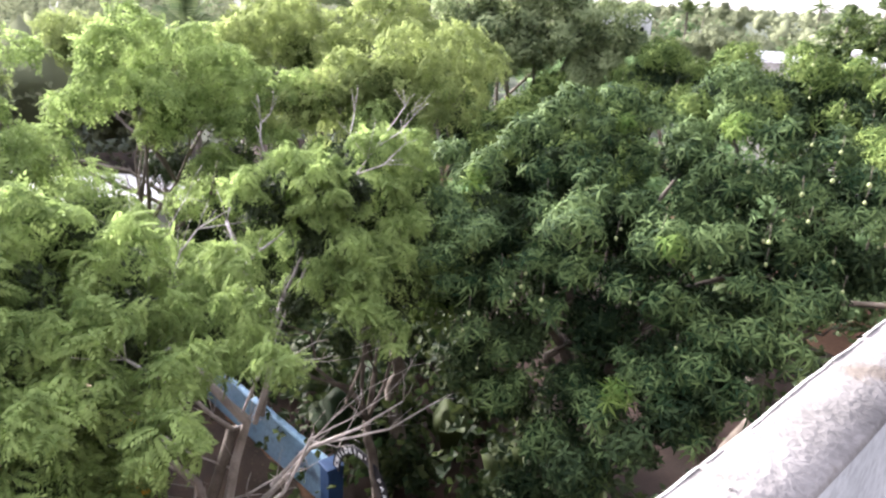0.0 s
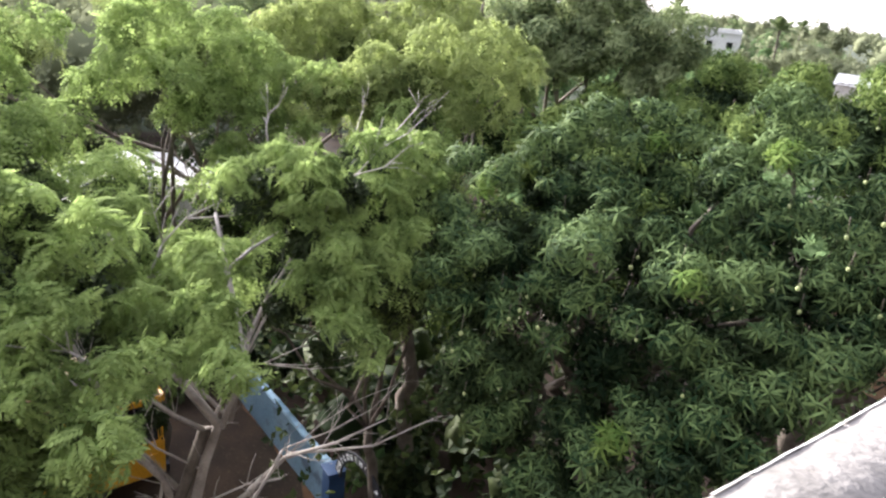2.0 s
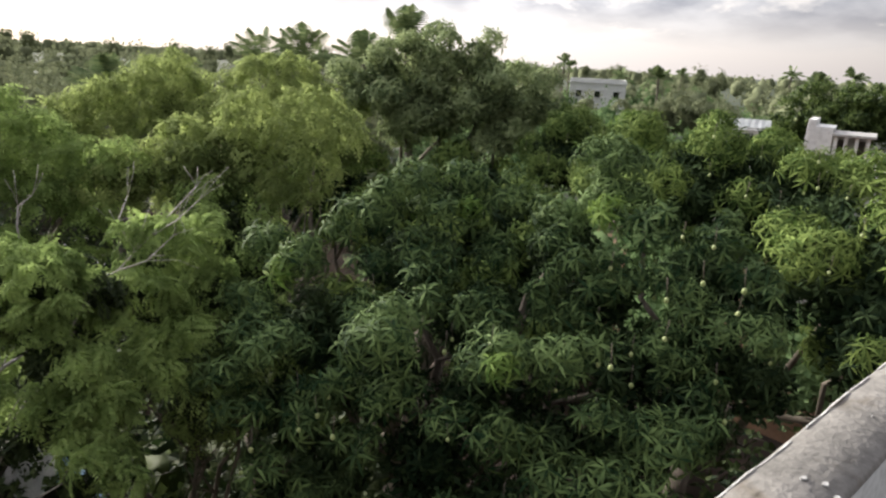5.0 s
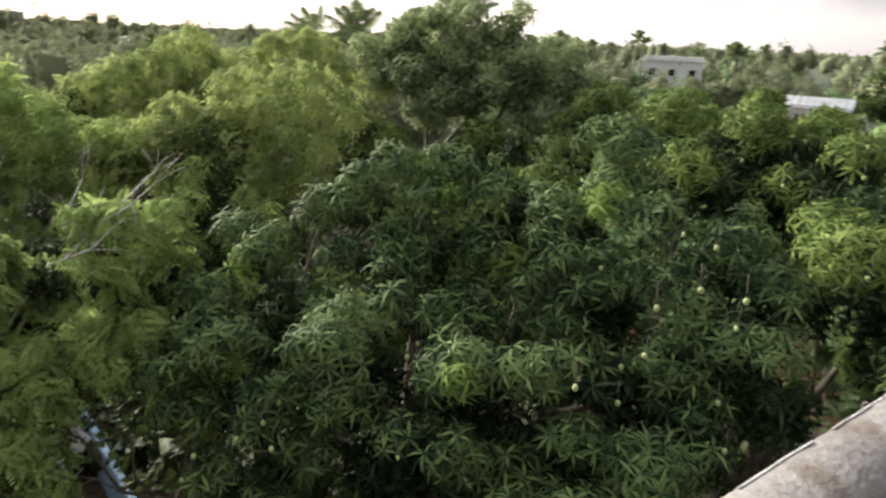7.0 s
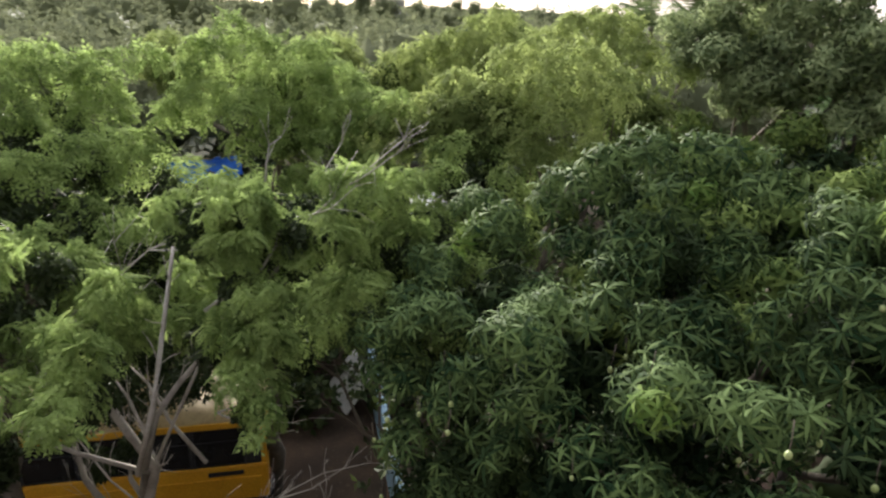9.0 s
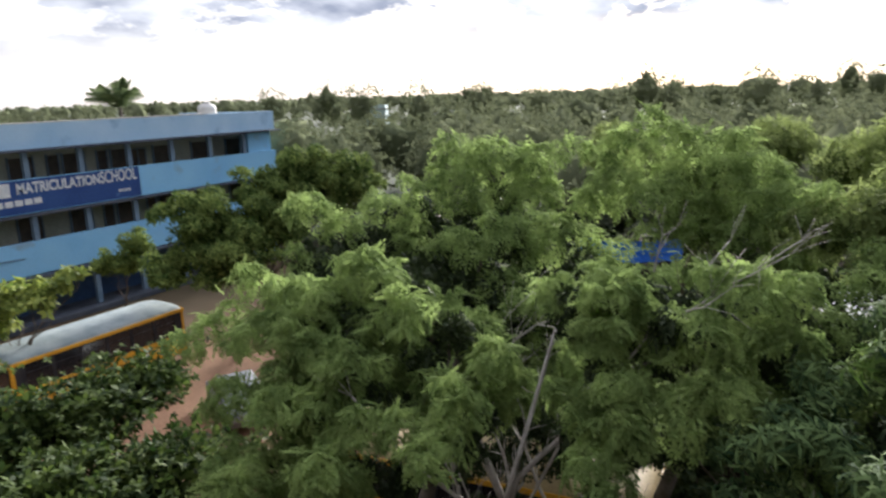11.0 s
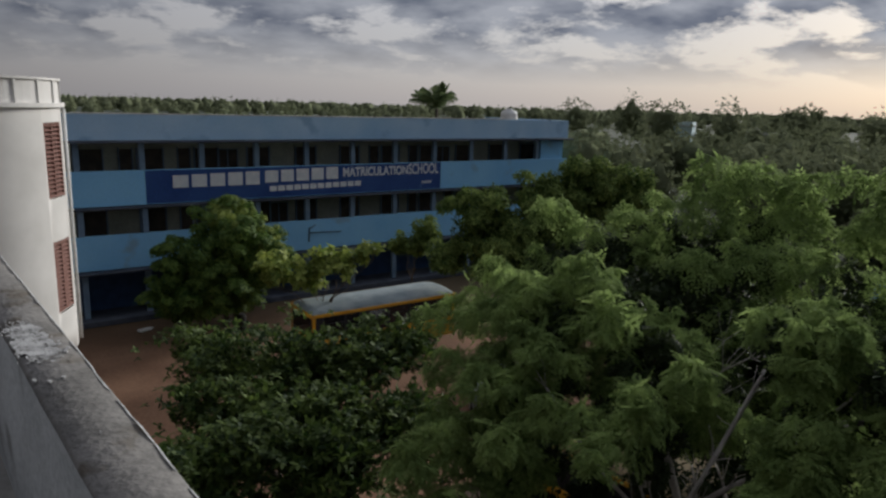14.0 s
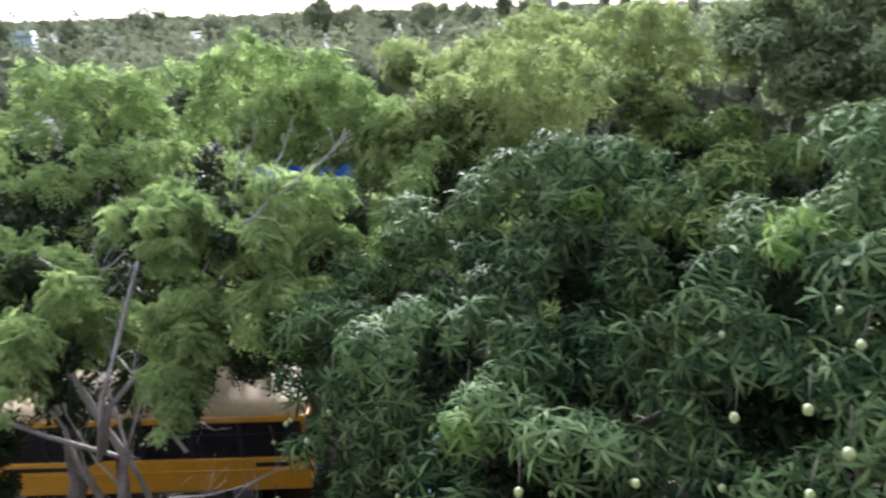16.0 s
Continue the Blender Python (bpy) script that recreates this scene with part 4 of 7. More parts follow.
# ---- buses ----
def bus(name, label, m, length, roof_mat, roof_label):
    """A school bus, local y along it, its right side at +x; origin on the ground at its middle."""
    root = thing(name, label, "bus", m, "school buses")
    w, z0, z1 = 2.35, 0.55, 2.55
    bm = bmesh.new()
    box(bm, 0, 0, (z0 + 1.44) / 2, w, length, 1.44 - z0, 0.05)
    part("body", bm, BUS_YELLOW, root, "yellow painted lower body")
    bm = bmesh.new()
    box(bm, 0, 0, 1.98, w - 0.08, length - 0.06, 1.13, 0.06)
    part("upper_body", bm, BUS_DARK, root, "dark window band")
    # rounded roof
    bm = bmesh.new()
    prof = [(-w / 2, 2.42), (-w / 2 + 0.02, 2.56), (-w / 2 + 0.16, 2.68), (-w / 2 + 0.5, 2.745), (0, 2.77),
            (w / 2 - 0.5, 2.745), (w / 2 - 0.16, 2.68), (w / 2 - 0.02, 2.56), (w / 2, 2.42)]
    ys = [-length / 2, -length / 2 + 0.12, -length / 2 + 0.4, length / 2 - 0.4, length / 2 - 0.12, length / 2]
    dz = [-0.16, -0.05, 0, 0, -0.05, -0.16]
    rows = [[bm.verts.new((x, y, z + d * (z > 2.5))) for x, z in prof] for y, d in zip(ys, dz)]
    for a, b in zip(rows, rows[1:]):
        for k in range(len(prof) - 1):
            bm.faces.new((a[k], a[k + 1], b[k + 1], b[k]))
    for r in (rows[0], rows[-1]):
        bm.faces.new(r)
    roof = part("roof", bm, roof_mat, root, roof_label, True)
    for sx in (-1, 1):
        bm = bmesh.new()
        box(bm, sx * (w / 2 + 0.005), 0, 2.49, 0.05, length - 0.1, 0.14, 0.015)
        part("roof_rail", bm, BUS_YELLOW, roof, "yellow roof edge")
        bm = bmesh.new()
        box(bm, sx * (w / 2 + 0.008), 0, 1.12, 0.03, length - 0.3, 0.05, 0.008)
        part("belt_line", bm, BUS_YELLOW, root)
        n = int(length / 1.15)
        for i in range(n):
            y = -length / 2 + 0.45 + (length - 0.9) * (i + 0.5) / n
            win = new("window")
            win.parent = root
            bm = bmesh.new()
            box(bm, sx * (w / 2 - 0.035), y, 1.93, 0.02, (length - 0.9) / n - 0.12, 0.86, 0.006)
            part("pane", bm, BUS_GLASS, win)
            bm = bmesh.new()
            for yy in (-1, 1):
                box(bm, sx * (w / 2 - 0.025), y + yy * ((length - 0.9) / n / 2 - 0.035), 1.93, 0.035, 0.05, 0.94)
            box(bm, sx * (w / 2 - 0.027), y, 2.08, 0.03, (length - 0.9) / n - 0.1, 0.025)
            part("frame", bm, BUS_DARK, win)
        for yy in (-length * 0.31, length * 0.30):
            wh = new("wheel")
            wh.parent = root
            bm = bmesh.new()
            r = bmesh.ops.create_cone(bm, cap_ends=True, segments=26, radius1=0.46, radius2=0.46, depth=0.26,
                                      matrix=Matrix.Translation((sx * (w / 2 - 0.15), yy, 0.46)) @ Matrix.Rotation(radians(90), 4, "Y"))
            bmesh.ops.bevel(bm, geom=[e for e in bm.edges if len(e.link_faces) == 2 and any(len(f.verts) > 4 for f in e.link_faces)], offset=0.05, segments=2, affect="EDGES")
            part("tyre", bm, RUBBER, wh)
            bm = bmesh.new()
            bmesh.ops.create_cone(bm, cap_ends=True, segments=20, radius1=0.26, radius2=0.2, depth=0.05,
                                  matrix=Matrix.Translation((sx * (w / 2 - 0.005), yy, 0.46)) @ Matrix.Rotation(radians(90 * sx), 4, "Y"))
            part("rim", bm, STEEL, wh)
    for sy in (-1, 1):
        bm = bmesh.new()
        box(bm, 0, sy * (length / 2 - 0.005), 2.0, w - 0.4, 0.05, 0.75, 0.02)
        part("windscreen", bm, BUS_GLASS, root)
        bm = bmesh.new()
        box(bm, 0, sy * (length / 2 + 0.03), 0.62, w - 0.1, 0.12, 0.2, 0.03)
        part("bumper", bm, BUS_DARK, root)
        bm = bmesh.new()
        box(bm, 0, sy * (length / 2 + 0.012), 2.47, w - 0.06, 0.06, 0.17, 0.02)
        part("roof_rail", bm, BUS_YELLOW, roof, "yellow roof edge")
        for sx in (-1, 1):
            bm = bmesh.new()
            box(bm, sx * 0.95, sy * (length / 2 + 0.01), 1.0, 0.24, 0.05, 0.16, 0.015)
            part("headlight", bm, WHITE if sy > 0 else TERRACOTTA, root)
            bm = bmesh.new()
            box(bm, sx * (w / 2 - 0.09), sy * (length / 2 - 0.08), 1.98, 0.15, 0.12, 1.05, 0.02)
            part("corner_post", bm, BUS_YELLOW, root)
    for i, (y, ln, sx) in enumerate(((-length / 2 + 0.9, 0.75, -1), (length / 2 - 2.6, 1.9, -1), (0.2, 1.6, 1))):
        bm = bmesh.new()
        box(bm, sx * (w / 2 + 0.004), y, 1.27, 0.012, ln, 0.11)
        part("text_bar", bm, BUS_DARK, root, "dark lettering bar")
    return root


bus("school_bus", "yellow school bus with dusty cream roof under the trees", pose(7.38, 11.76, G, 0, 0, 6.7) @ Matrix.Scale(1.1, 4), 8.8, BUS_CREAM, "dusty cream roof")
bus("school_bus", "yellow school bus with grey roof parked in the yard", YARD @ pose(7.67, 29.4, 0, 0, 0, 90), 7.4, BUS_GREY, "grey roof panels")


# ---- the children's park: wall, gate arch, sheet ----
def park():
    root = thing("park_wall", "faded blue park wall with broken uneven top", "wall", None, "", "structure")
    rng = np.random.default_rng(11)

    def line(x):
        return 3.0 + 0.10 * x
    x = 4.55
    while x < 12.7:
        ln = rng.uniform(1.1, 1.9)
        bm = bmesh.new()
        n = int(ln / 0.07)
        rows = []
        for k in range(n + 1):
            px = x + (ln - 0.004) * k / n
            py = line(px)
            top = G + 1.36 + 0.035 * noise.noise((px * 1.3, 0, 0)) + 0.035 * noise.noise((px * 9, 4, 0))
            rows.append([bm.verts.new(v) for v in ((px, py - 0.1, G), (px, py - 0.1, top - 0.02), (px, py - 0.07, top), (px, py + 0.07, top + 0.01), (px, py + 0.1, top - 0.02), (px, py + 0.1, G))])
        for p, q in zip(rows, rows[1:]):
            for j in range(5):
                bm.faces.new((p[j], q[j], q[j + 1], p[j + 1]))
        bm.faces.new(rows[0])
        bm.faces.new(rows[-1])
        part("wall_panel", bm, PARK_BLUE, root)
        x += ln
    for px in (4.3, 1.95):
        bm = bmesh.new()
        box(bm, px, line(px), G + 0.65, 0.42, 0.42, 1.3, 0.02)
        box(bm, px, line(px), G + 1.33, 0.50, 0.50, 0.09, 0.02)
        part("gate_pillar", bm, GATE_BLUE, root, "dark blue gate pillar")
    arch = thing("gate_arch", "black park gate arch with white lettering", "arch", pose(3.12, line(3.12), 0.30, 0, 0, 185.7))
    bm = bmesh.new()
    R0, R1, seg = 0.86, 1.10, 40
    vs = []
    for k in range(seg + 1):
        a = math.pi * k / seg
        c, s = math.cos(a), math.sin(a)
        vs.append([bm.verts.new((r * c, y, r * s)) for r, y in ((R0, -0.02), (R1, -0.02), (R1, 0.02), (R0, 0.02))])
    for a, b in zip(vs, vs[1:]):
        for k in range(4):
            bm.faces.new((a[k], a[(k + 1) % 4], b[(k + 1) % 4], b[k]))
    bm.faces.new(vs[0])
    bm.faces.new(vs[-1])
    part("arch_band", bm, ARCH_BLACK, arch)
    words = "CHILDREN'S PARK"
    for i, ch in enumerate(words):
        if ch == " ":
            continue
        a = radians(170 - 160 * i / (len(words) - 1))
        me, x0, x1, y0, y1 = text_mesh(ch, 0.19, SIGN_WHITE, "letter", 0.006)
        rot = a - math.pi / 2
        for v in me.vertices:
            lx, r = v.co.x - (x0 + x1) / 2, R0 + 0.045 + v.co.y
            v.co = (r * math.cos(a) + lx * math.cos(rot), -0.022 - v.co.z * 0.4, r * math.sin(a) + lx * math.sin(rot))
        letter = new("letter", me)
        letter.parent = arch
    # square sheet leaning back against the wall's far end
    across, up = Vector((1.43, 0.58, 0.37)).normalized(), Vector((0.0, -0.83, 1.28))
    up = (up - across * up.dot(across)).normalized()
    lean = Matrix((across, up, across.cross(up))).transposed().to_4x4()
    bm = bmesh.new()
    box(bm, 0, 0, 0, 1.58, 1.54, 0.025, 0.004)
    solid("pale_sheet", bm, PANEL, "pale grey sheet leaning beside the blue wall", "panel", "", Matrix.Translation((11.86, 4.97, -0.22)) @ lean)


park()


# ---- blue tarpaulin shelter ----
def tarp_shelter():
    root = thing("tarpaulin_shelter", "bright blue tarpaulin stretched over a low shelter", "tarpaulin", YARD @ pose(32.8, 16.2, 0, 0, 0, 12))
    bm = bmesh.new()
    rng = np.random.default_rng(3)
    nx, ny = 10, 16
    vs = [[bm.verts.new(((i / nx - 0.5) * 4.5, (j / ny - 0.5) * 6.8 - 1.1,
                         1.85 + 0.75 * (1 - abs(i / nx - 0.5) * 2) + rng.normal() * 0.05 - 0.3 * math.sin(j / ny * math.pi)))
           for j in range(ny + 1)] for i in range(nx + 1)]
    for i in range(nx):
        for j in range(ny):
            bm.faces.new((vs[i][j], vs[i + 1][j], vs[i + 1][j + 1], vs[i][j + 1]))
    bmesh.ops.solidify(bm, geom=bm.faces[:], thickness=0.02)
    part("sheet", bm, TARP, root, "", True)
    for sx in (-2.1, 2.1):
        for sy in (-4.2, -1.1, 2.0):
            bm = bmesh.new()
            tube(bm, [(sx, sy, 0), (sx, sy, 1.9)], [0.05, 0.05], 8)
            part("post", bm, BARK, root)


tarp_shelter()


# ---- soil inside the park, leaf litter under the trees and round the bus, darkened for shade ----
SHADE_SOIL = material("shade_darkened_soil", (0.030, 0.020, 0.014), (0.060, 0.038, 0.026), 0.6, 0.95, 0.5, 0, 24)
SHADE_LITTER = material("shade_darkened_litter", (0.028, 0.019, 0.013), (0.066, 0.042, 0.026), 0.8, 0.95, 0.6, 0, 26,
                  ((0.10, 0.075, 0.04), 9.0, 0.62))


def soil_patch(name, corners, z, mat, label, seed, rough=0.06):
    """A patch of ground with a ragged rim through the corners."""
    rng = np.random.default_rng(seed)
    bm = bmesh.new()
    rim = []
    for (x0, y0), (x1, y1) in zip(corners, corners[1:] + corners[:1]):
        for k in range(14):
            u = k / 14
            rim.append(bm.verts.new((x0 + (x1 - x0) * u + rng.normal() * rough, y0 + (y1 - y0) * u + rng.normal() * rough, G + z)))
    bm.faces.new(rim)
    solid(name, bm, mat, label, "ground", "structure")


# both patches carry the shade under the trees in their dark colour
soil_patch("park_shade_ground", [(-9.0, 2.7), (-9.0, -16.0), (14.5, -16.5), (13.0, 4.2), (1.0, 3.05), (-3.6, 2.6)], 0.012, SHADE_SOIL,
           "bare park soil darkened to stand for tree shade", 17)
soil_patch("tree_shade_litter", [(-9.0, 2.3), (-3.6, 2.5), (1.0, 3.2), (13.1, 4.4), (14.6, -16.4), (46.0, -18.0), (50.0, 22.0), (24.0, 24.0), (13.5, 19.5), (8.0, 19.0),
                           (3.5, 18.6), (-1.0, 20.0), (-4.0, 19.0), (-9.0, 15.5)], 0.008, SHADE_LITTER,
           "soil with fallen leaves, darkened to stand for shade under the trees", 18, 0.16)

# ---- yard clutter ----
bm = bmesh.new()
tube(bm, [(0, 0, 0), (0, 0, 0.1), (0, 0, 0.75), (0, 0, 0.9)], [0.27, 0.3, 0.3, 0.27], 18)
solid("water_barrel", bm, RUBBER, "black plastic barrel standing in the yard", "barrel", "", YARD @ pose(3.2, 35.2, 0), True)
bm = bmesh.new()
box(bm, 0, 0, 0.05, 0.6, 0.35, 0.1, 0.03)
box(bm, 0.35, 0.1, 0.03, 0.3, 0.2, 0.06, 0.02)
solid("litter_sack", bm, WHITE, "white sack lying on the bare earth", "sack", "", YARD @ pose(-0.8, 37.6, 0, 0, 0, 20))


# ---- trees ----
def neem(seed, dens=62, size=0.32, mat=None, tmpl=None, dome=0.36, inmost=None):
    return lambda L, B=(): feather_crown("crown", L, tmpl or NEEM_FINE, mat or NEEM_LEAF, dens, size, seed, dome, inmost, B)


def mango(seed, dens=60, size=0.22, mat=None, tmpl=None, lift=0.35, dome=0.52):
    return lambda L, B=(): sprig_crown("crown", L, tmpl or MANGO_SPRIG, mat or MANGO_LEAF, dens, size, seed, lift, dome, 0.0, B, MANGO_SHADE_LEAF if (mat or MANGO_LEAF) in (MANGO_LEAF, MANGO_LIGHT) else None)


NEEM_FRONT = [(1.1, 6.0, 8.5, 0.85), (2.0, 5.3, 8.3, 0.60), (1.8, 4.2, 8.6, 0.70), (0.5, 6.5, 8.6, 0.60),
    (1.1, 5.5, 8.1, 0.75), (0.3, 5.9, 7.2, 0.60), (-0.4, 5.8, 6.5, 0.30), (1.9, 4.2, 7.9, 0.70), (2.0, 4.9, 8.1, 0.70), (0.1, 5.9, 7.9, 0.42), (0.2, 5.2, 8.6, 0.36), (0.0, 6.3, 7.1, 0.34)]
NEEM_LEFT = [(-0.2, 9.1, 8.5, 0.85), (0.1, 8.3, 8.0, 0.55), (-0.8, 9.6, 8.1, 0.80), (-0.8, 10.1, 8.2, 0.75),
    (-0.6, 8.5, 7.6, 0.50), (-1.3, 9.3, 7.5, 0.80), (-0.9, 7.6, 7.1, 0.50), (-1.5, 7.5, 6.9, 0.55), (-1.8, 9.7, 7.1, 0.85),
    (-2.5, 9.8, 6.5, 0.75), (-2.2, 10.0, 5.8, 0.90), (-1.2, 10.5, 6.4, 0.85),
    (-1.4, 10.0, 6.6, 0.80)]
NEEM_LEFT += [(-2.2, 9.7, 5.9, 0.80), (-1.4, 9.3, 6.0, 0.50), (0.0, 11.1, 6.8, 0.90), (-0.6, 10.6, 5.4, 0.90), (-0.5, 9.2, 5.3, 0.55), (-0.9, 9.0, 4.9, 0.5), (-1.6, 10.2, 5.5, 0.8), (-1.2, 9.7, 5.1, 0.6), (0.6, 8.2, 4.9, 0.45), (1.0, 7.8, 5.0, 0.45), (0.1, 9.4, 5.4, 0.65), (1.0, 10.1, 5.9, 0.7)]
NEEM_BACK = [(5.0, 11.9, 8.6, 1.20), (6.4, 10.7, 8.8, 1.20), (4.9, 11.0, 8.3, 1.25), (5.2, 9.5, 8.5, 1.00),
    (3.5, 12.0, 8.2, 1.05), (2.4, 12.4, 8.2, 0.95), (1.9, 12.2, 7.8, 0.90), (7.5, 10.1, 9.7, 0.60), (1.9, 11.5, 8.0, 1.00),
    (2.8, 10.2, 8.0, 1.10), (3.5, 9.1, 7.7, 0.95), (1.2, 11.7, 7.4, 0.90), (5.2, 10.5, 7.0, 1.20), (3.4, 11.0, 6.6, 1.20),
    (6.9, 11.6, 7.2, 1.20)]
NEEM_BACK += [(2.7, 9.2, 5.9, 1.00), (3.2, 8.2, 5.6, 0.95), (3.8, 7.0, 5.5, 0.95), (2.1, 10.2, 6.4, 1.00), (3.1, 9.1, 6.8, 0.95),
    (1.4, 11.4, 5.4, 1.00), (1.5, 8.9, 5.3, 0.75), (2.2, 8.3, 5.2, 0.75), (2.8, 7.5, 5.1, 0.75), (3.6, 6.6, 5.0, 0.7), (12.2, 11.3, 6.9, 1.1), (9.2, 10.7, 7.0, 1.0), (7.7, 9.2, 7.3, 0.9),
    (9.0, 11.6, 8.0, 0.9), (10.3, 4.9, 6.9, 1.0), (8.5, 3.8, 7.2, 0.9)]
NEEM_FAR = [(7.1, 6.7, 9.6, 1.00), (8.0, 6.1, 9.8, 1.27), (7.6, 5.1, 9.0, 1.02), (6.8, 6.0, 8.6, 0.85),
    (6.7, 4.4, 8.7, 0.85)]
NEEM_GOLD = [(4.0, 3.0, 9.5, 0.85), (4.0, 2.3, 9.6, 0.85), (4.5, 1.4, 9.7, 0.85), (5.0, 0.5, 9.8, 0.85), (5.4, -0.4, 9.8, 0.85),
    (3.5, 2.4, 9.1, 0.68), (4.8, 3.7, 9.1, 0.68), (4.8, -0.9, 9.6, 0.77)]
NEEM_GOLD_LOW = [(3.2, 2.6, 8.5, 0.80), (2.5, 3.4, 7.7, 0.80), (2.8, 2.4, 7.6, 0.90), (2.0, 3.7, 6.9, 0.80),
    (1.6, 3.5, 6.3, 0.80), (2.2, 5.6, 6.1, 0.6), (2.0, 2.5, 6.9, 0.80), (4.2, 5.8, 5.5, 0.95), (4.6, 4.9, 5.7, 0.95), (3.4, 4.0, 6.4, 0.85), (3.0, 3.0, 5.4, 0.9)]
SHADE_TREE = [(7.4, 10.4, 4.1, 1.30), (8.3, 8.5, 4.0, 1.30), (6.8, 11.7, 4.6, 1.30), (8.2, 6.6, 4.8, 1.20),
    (7.4, 5.0, 6.0, 1.10), (6.2, 12.9, 5.4, 1.30), (8.3, 9.4, 5.1, 1.20), (9.5, 7.0, 5.8, 1.20), (7.7, 11.0, 5.8, 1.20)]
NEEM_ROW = [(12.1, 2.1, 10.1, 1.10), (14.1, -0.1, 10.2, 1.19), (11.0, 3.8, 9.5, 0.94), (11.8, -1.6, 9.8, 1.10),
    (10.1, 1.1, 9.7, 0.94), (16.5, 10.8, 9.0, 1.36), (14.8, 9.0, 8.8, 1.2), (16.8, 5.5, 9.4, 1.19)]
MANGO = [(0.0, 2.5, 7.8, 1.06), (0.1, 0.8, 8.5, 1.06), (-0.4, 3.2, 6.9, 0.82), (-1.2, 2.2, 7.4, 1.06), (-1.3, 0.7, 7.9, 1.01),
    (-1.3, 3.1, 6.4, 0.90), (-2.4, 2.2, 6.7, 1.06), (-2.3, 1.2, 7.3, 1.01), (-1.3, -1.1, 8.9, 0.98), (-2.5, -0.7, 8.3, 1.06),
    (-3.5, -0.4, 7.7, 1.06), (-3.3, 0.9, 6.9, 1.01), (-3.0, -2.6, 8.5, 0.98), (-4.1, -1.4, 7.8, 1.01)]
MANGO_LOW = [(-4.0, -2.7, 8.4, 0.95), (-2.5, 2.5, 5.7, 0.91), (-3.5, 1.8, 6.3, 1.03), (-0.9, 3.6, 5.8, 0.76),
    (-4.0, 0.2, 7.0, 0.95), (1.1, 0.9, 9.0, 0.60), (-4.2, 1.6, 6.1, 0.87), (-4.6, -0.5, 7.3, 0.87), (-4.8, -1.6, 7.6, 0.87),
    (-4.0, 3.0, 5.6, 0.68), (-4.2, 2.5, 6.0, 0.68), (-3.5, 3.7, 5.2, 0.68), (-4.4, 1.9, 6.4, 0.68), (-4.6, 1.2, 6.8, 0.68)]
MANGO_SKIRT = [(-2.3, 2.9, 4.8, 0.85), (-2.7, 2.3, 5.5, 0.81), 
    (-2.2, 3.3, 4.0, 0.85), (-1.1, 2.8, 5.0, 0.77), (-3.0, 2.8, 4.6, 0.77)]
MANGO_MID = [(3.0, -1.5, 7.3, 1.40), (5.0, -2.5, 7.5, 1.50), (2.5, -3.5, 7.6, 1.40), (5.5, -5.0, 8.0, 1.50),
    (7.5, -2.0, 7.8, 1.50), (8.0, 0.6, 6.8, 1.40), (2.4, 0.6, 6.0, 1.20), (3.8, 0.2, 5.0, 1.30), (0.8, -2.2, 6.5, 1.40),
    (6.0, 2.5, 6.2, 1.20)]
MANGO_RIGHT = [(-2.3, -5.5, 9.2, 1.32), (-1.1, -4.9, 9.3, 1.23), (-3.5, -4.8, 9.0, 1.23), (0.6, -5.0, 9.2, 1.14),
    (-0.9, -7.1, 9.6, 1.23), (2.9, -5.8, 9.3, 1.14), (-4.5, -4.0, 8.6, 1.32), (-5.2, -3.5, 8.0, 1.32)]
MANGO_TALL = [(6, -5.7, 10.5, 1.26), (7.5, -3.8, 10.5, 1.10), (5, -6.4, 10.4, 0.95), (6.8, -4.6, 11.3, 0.95), (6, -5.3, 11.5, 0.71),
    (7.5, -3.4, 11.3, 0.71), (6.7, -4.7, 10.1, 1.10), (7.9, -3, 10.6, 0.79), (7.1, -3.9, 9.6, 0.79),
    (5.2, -5.9, 9.6, 0.79), (7, -3.9, 11.8, 0.47)]
SCHOOL_TREE = [(19.8, 29.1, 7.0, 1.90), (18.0, 29.6, 6.7, 1.60), (21.2, 27.4, 6.8, 1.70), (20.4, 28.4, 7.6, 1.4), (22.2, 27.0, 6.8, 1.4), (14.8, 30.4, 5.6, 2.00),
    (14.8, 28.7, 4.2, 2.00), (13.1, 31.2, 3.6, 1.30), (17.1, 28.3, 5.4, 1.80)]
SCHOOL_SAPLING = [(12.2, 33.1, 4.0, 0.90), (11.5, 33.6, 3.9, 0.70), (12.8, 32.9, 4.7, 0.70)]
ROUND_TREE = [(3.1, 36.5, 4.9, 1.80), (1.3, 36.2, 3.3, 1.92), (4.2, 35.3, 3.5, 1.80), (2.2, 35.3, 2.8, 2.04),
    (0.4, 36.1, 2.1, 1.44), (1.5, 35.6, 1.7, 1.30), (1.0, 36.4, 2.6, 1.60), (3.3, 35.2, 2.2, 1.20), (0.6, 36.3, 1.2, 0.90), (3.1, 34.8, 4.3, 1.56)]
PALE_TREE = [(3.3, 30.8, 4.0, 0.85), (4.4, 30.1, 3.9, 0.85), (5.0, 29.6, 4.4, 0.75), (5.7, 28.8, 4.6, 0.80), (6.4, 28.5, 4.9, 0.50), (7.0, 28.4, 5.1, 0.35)]
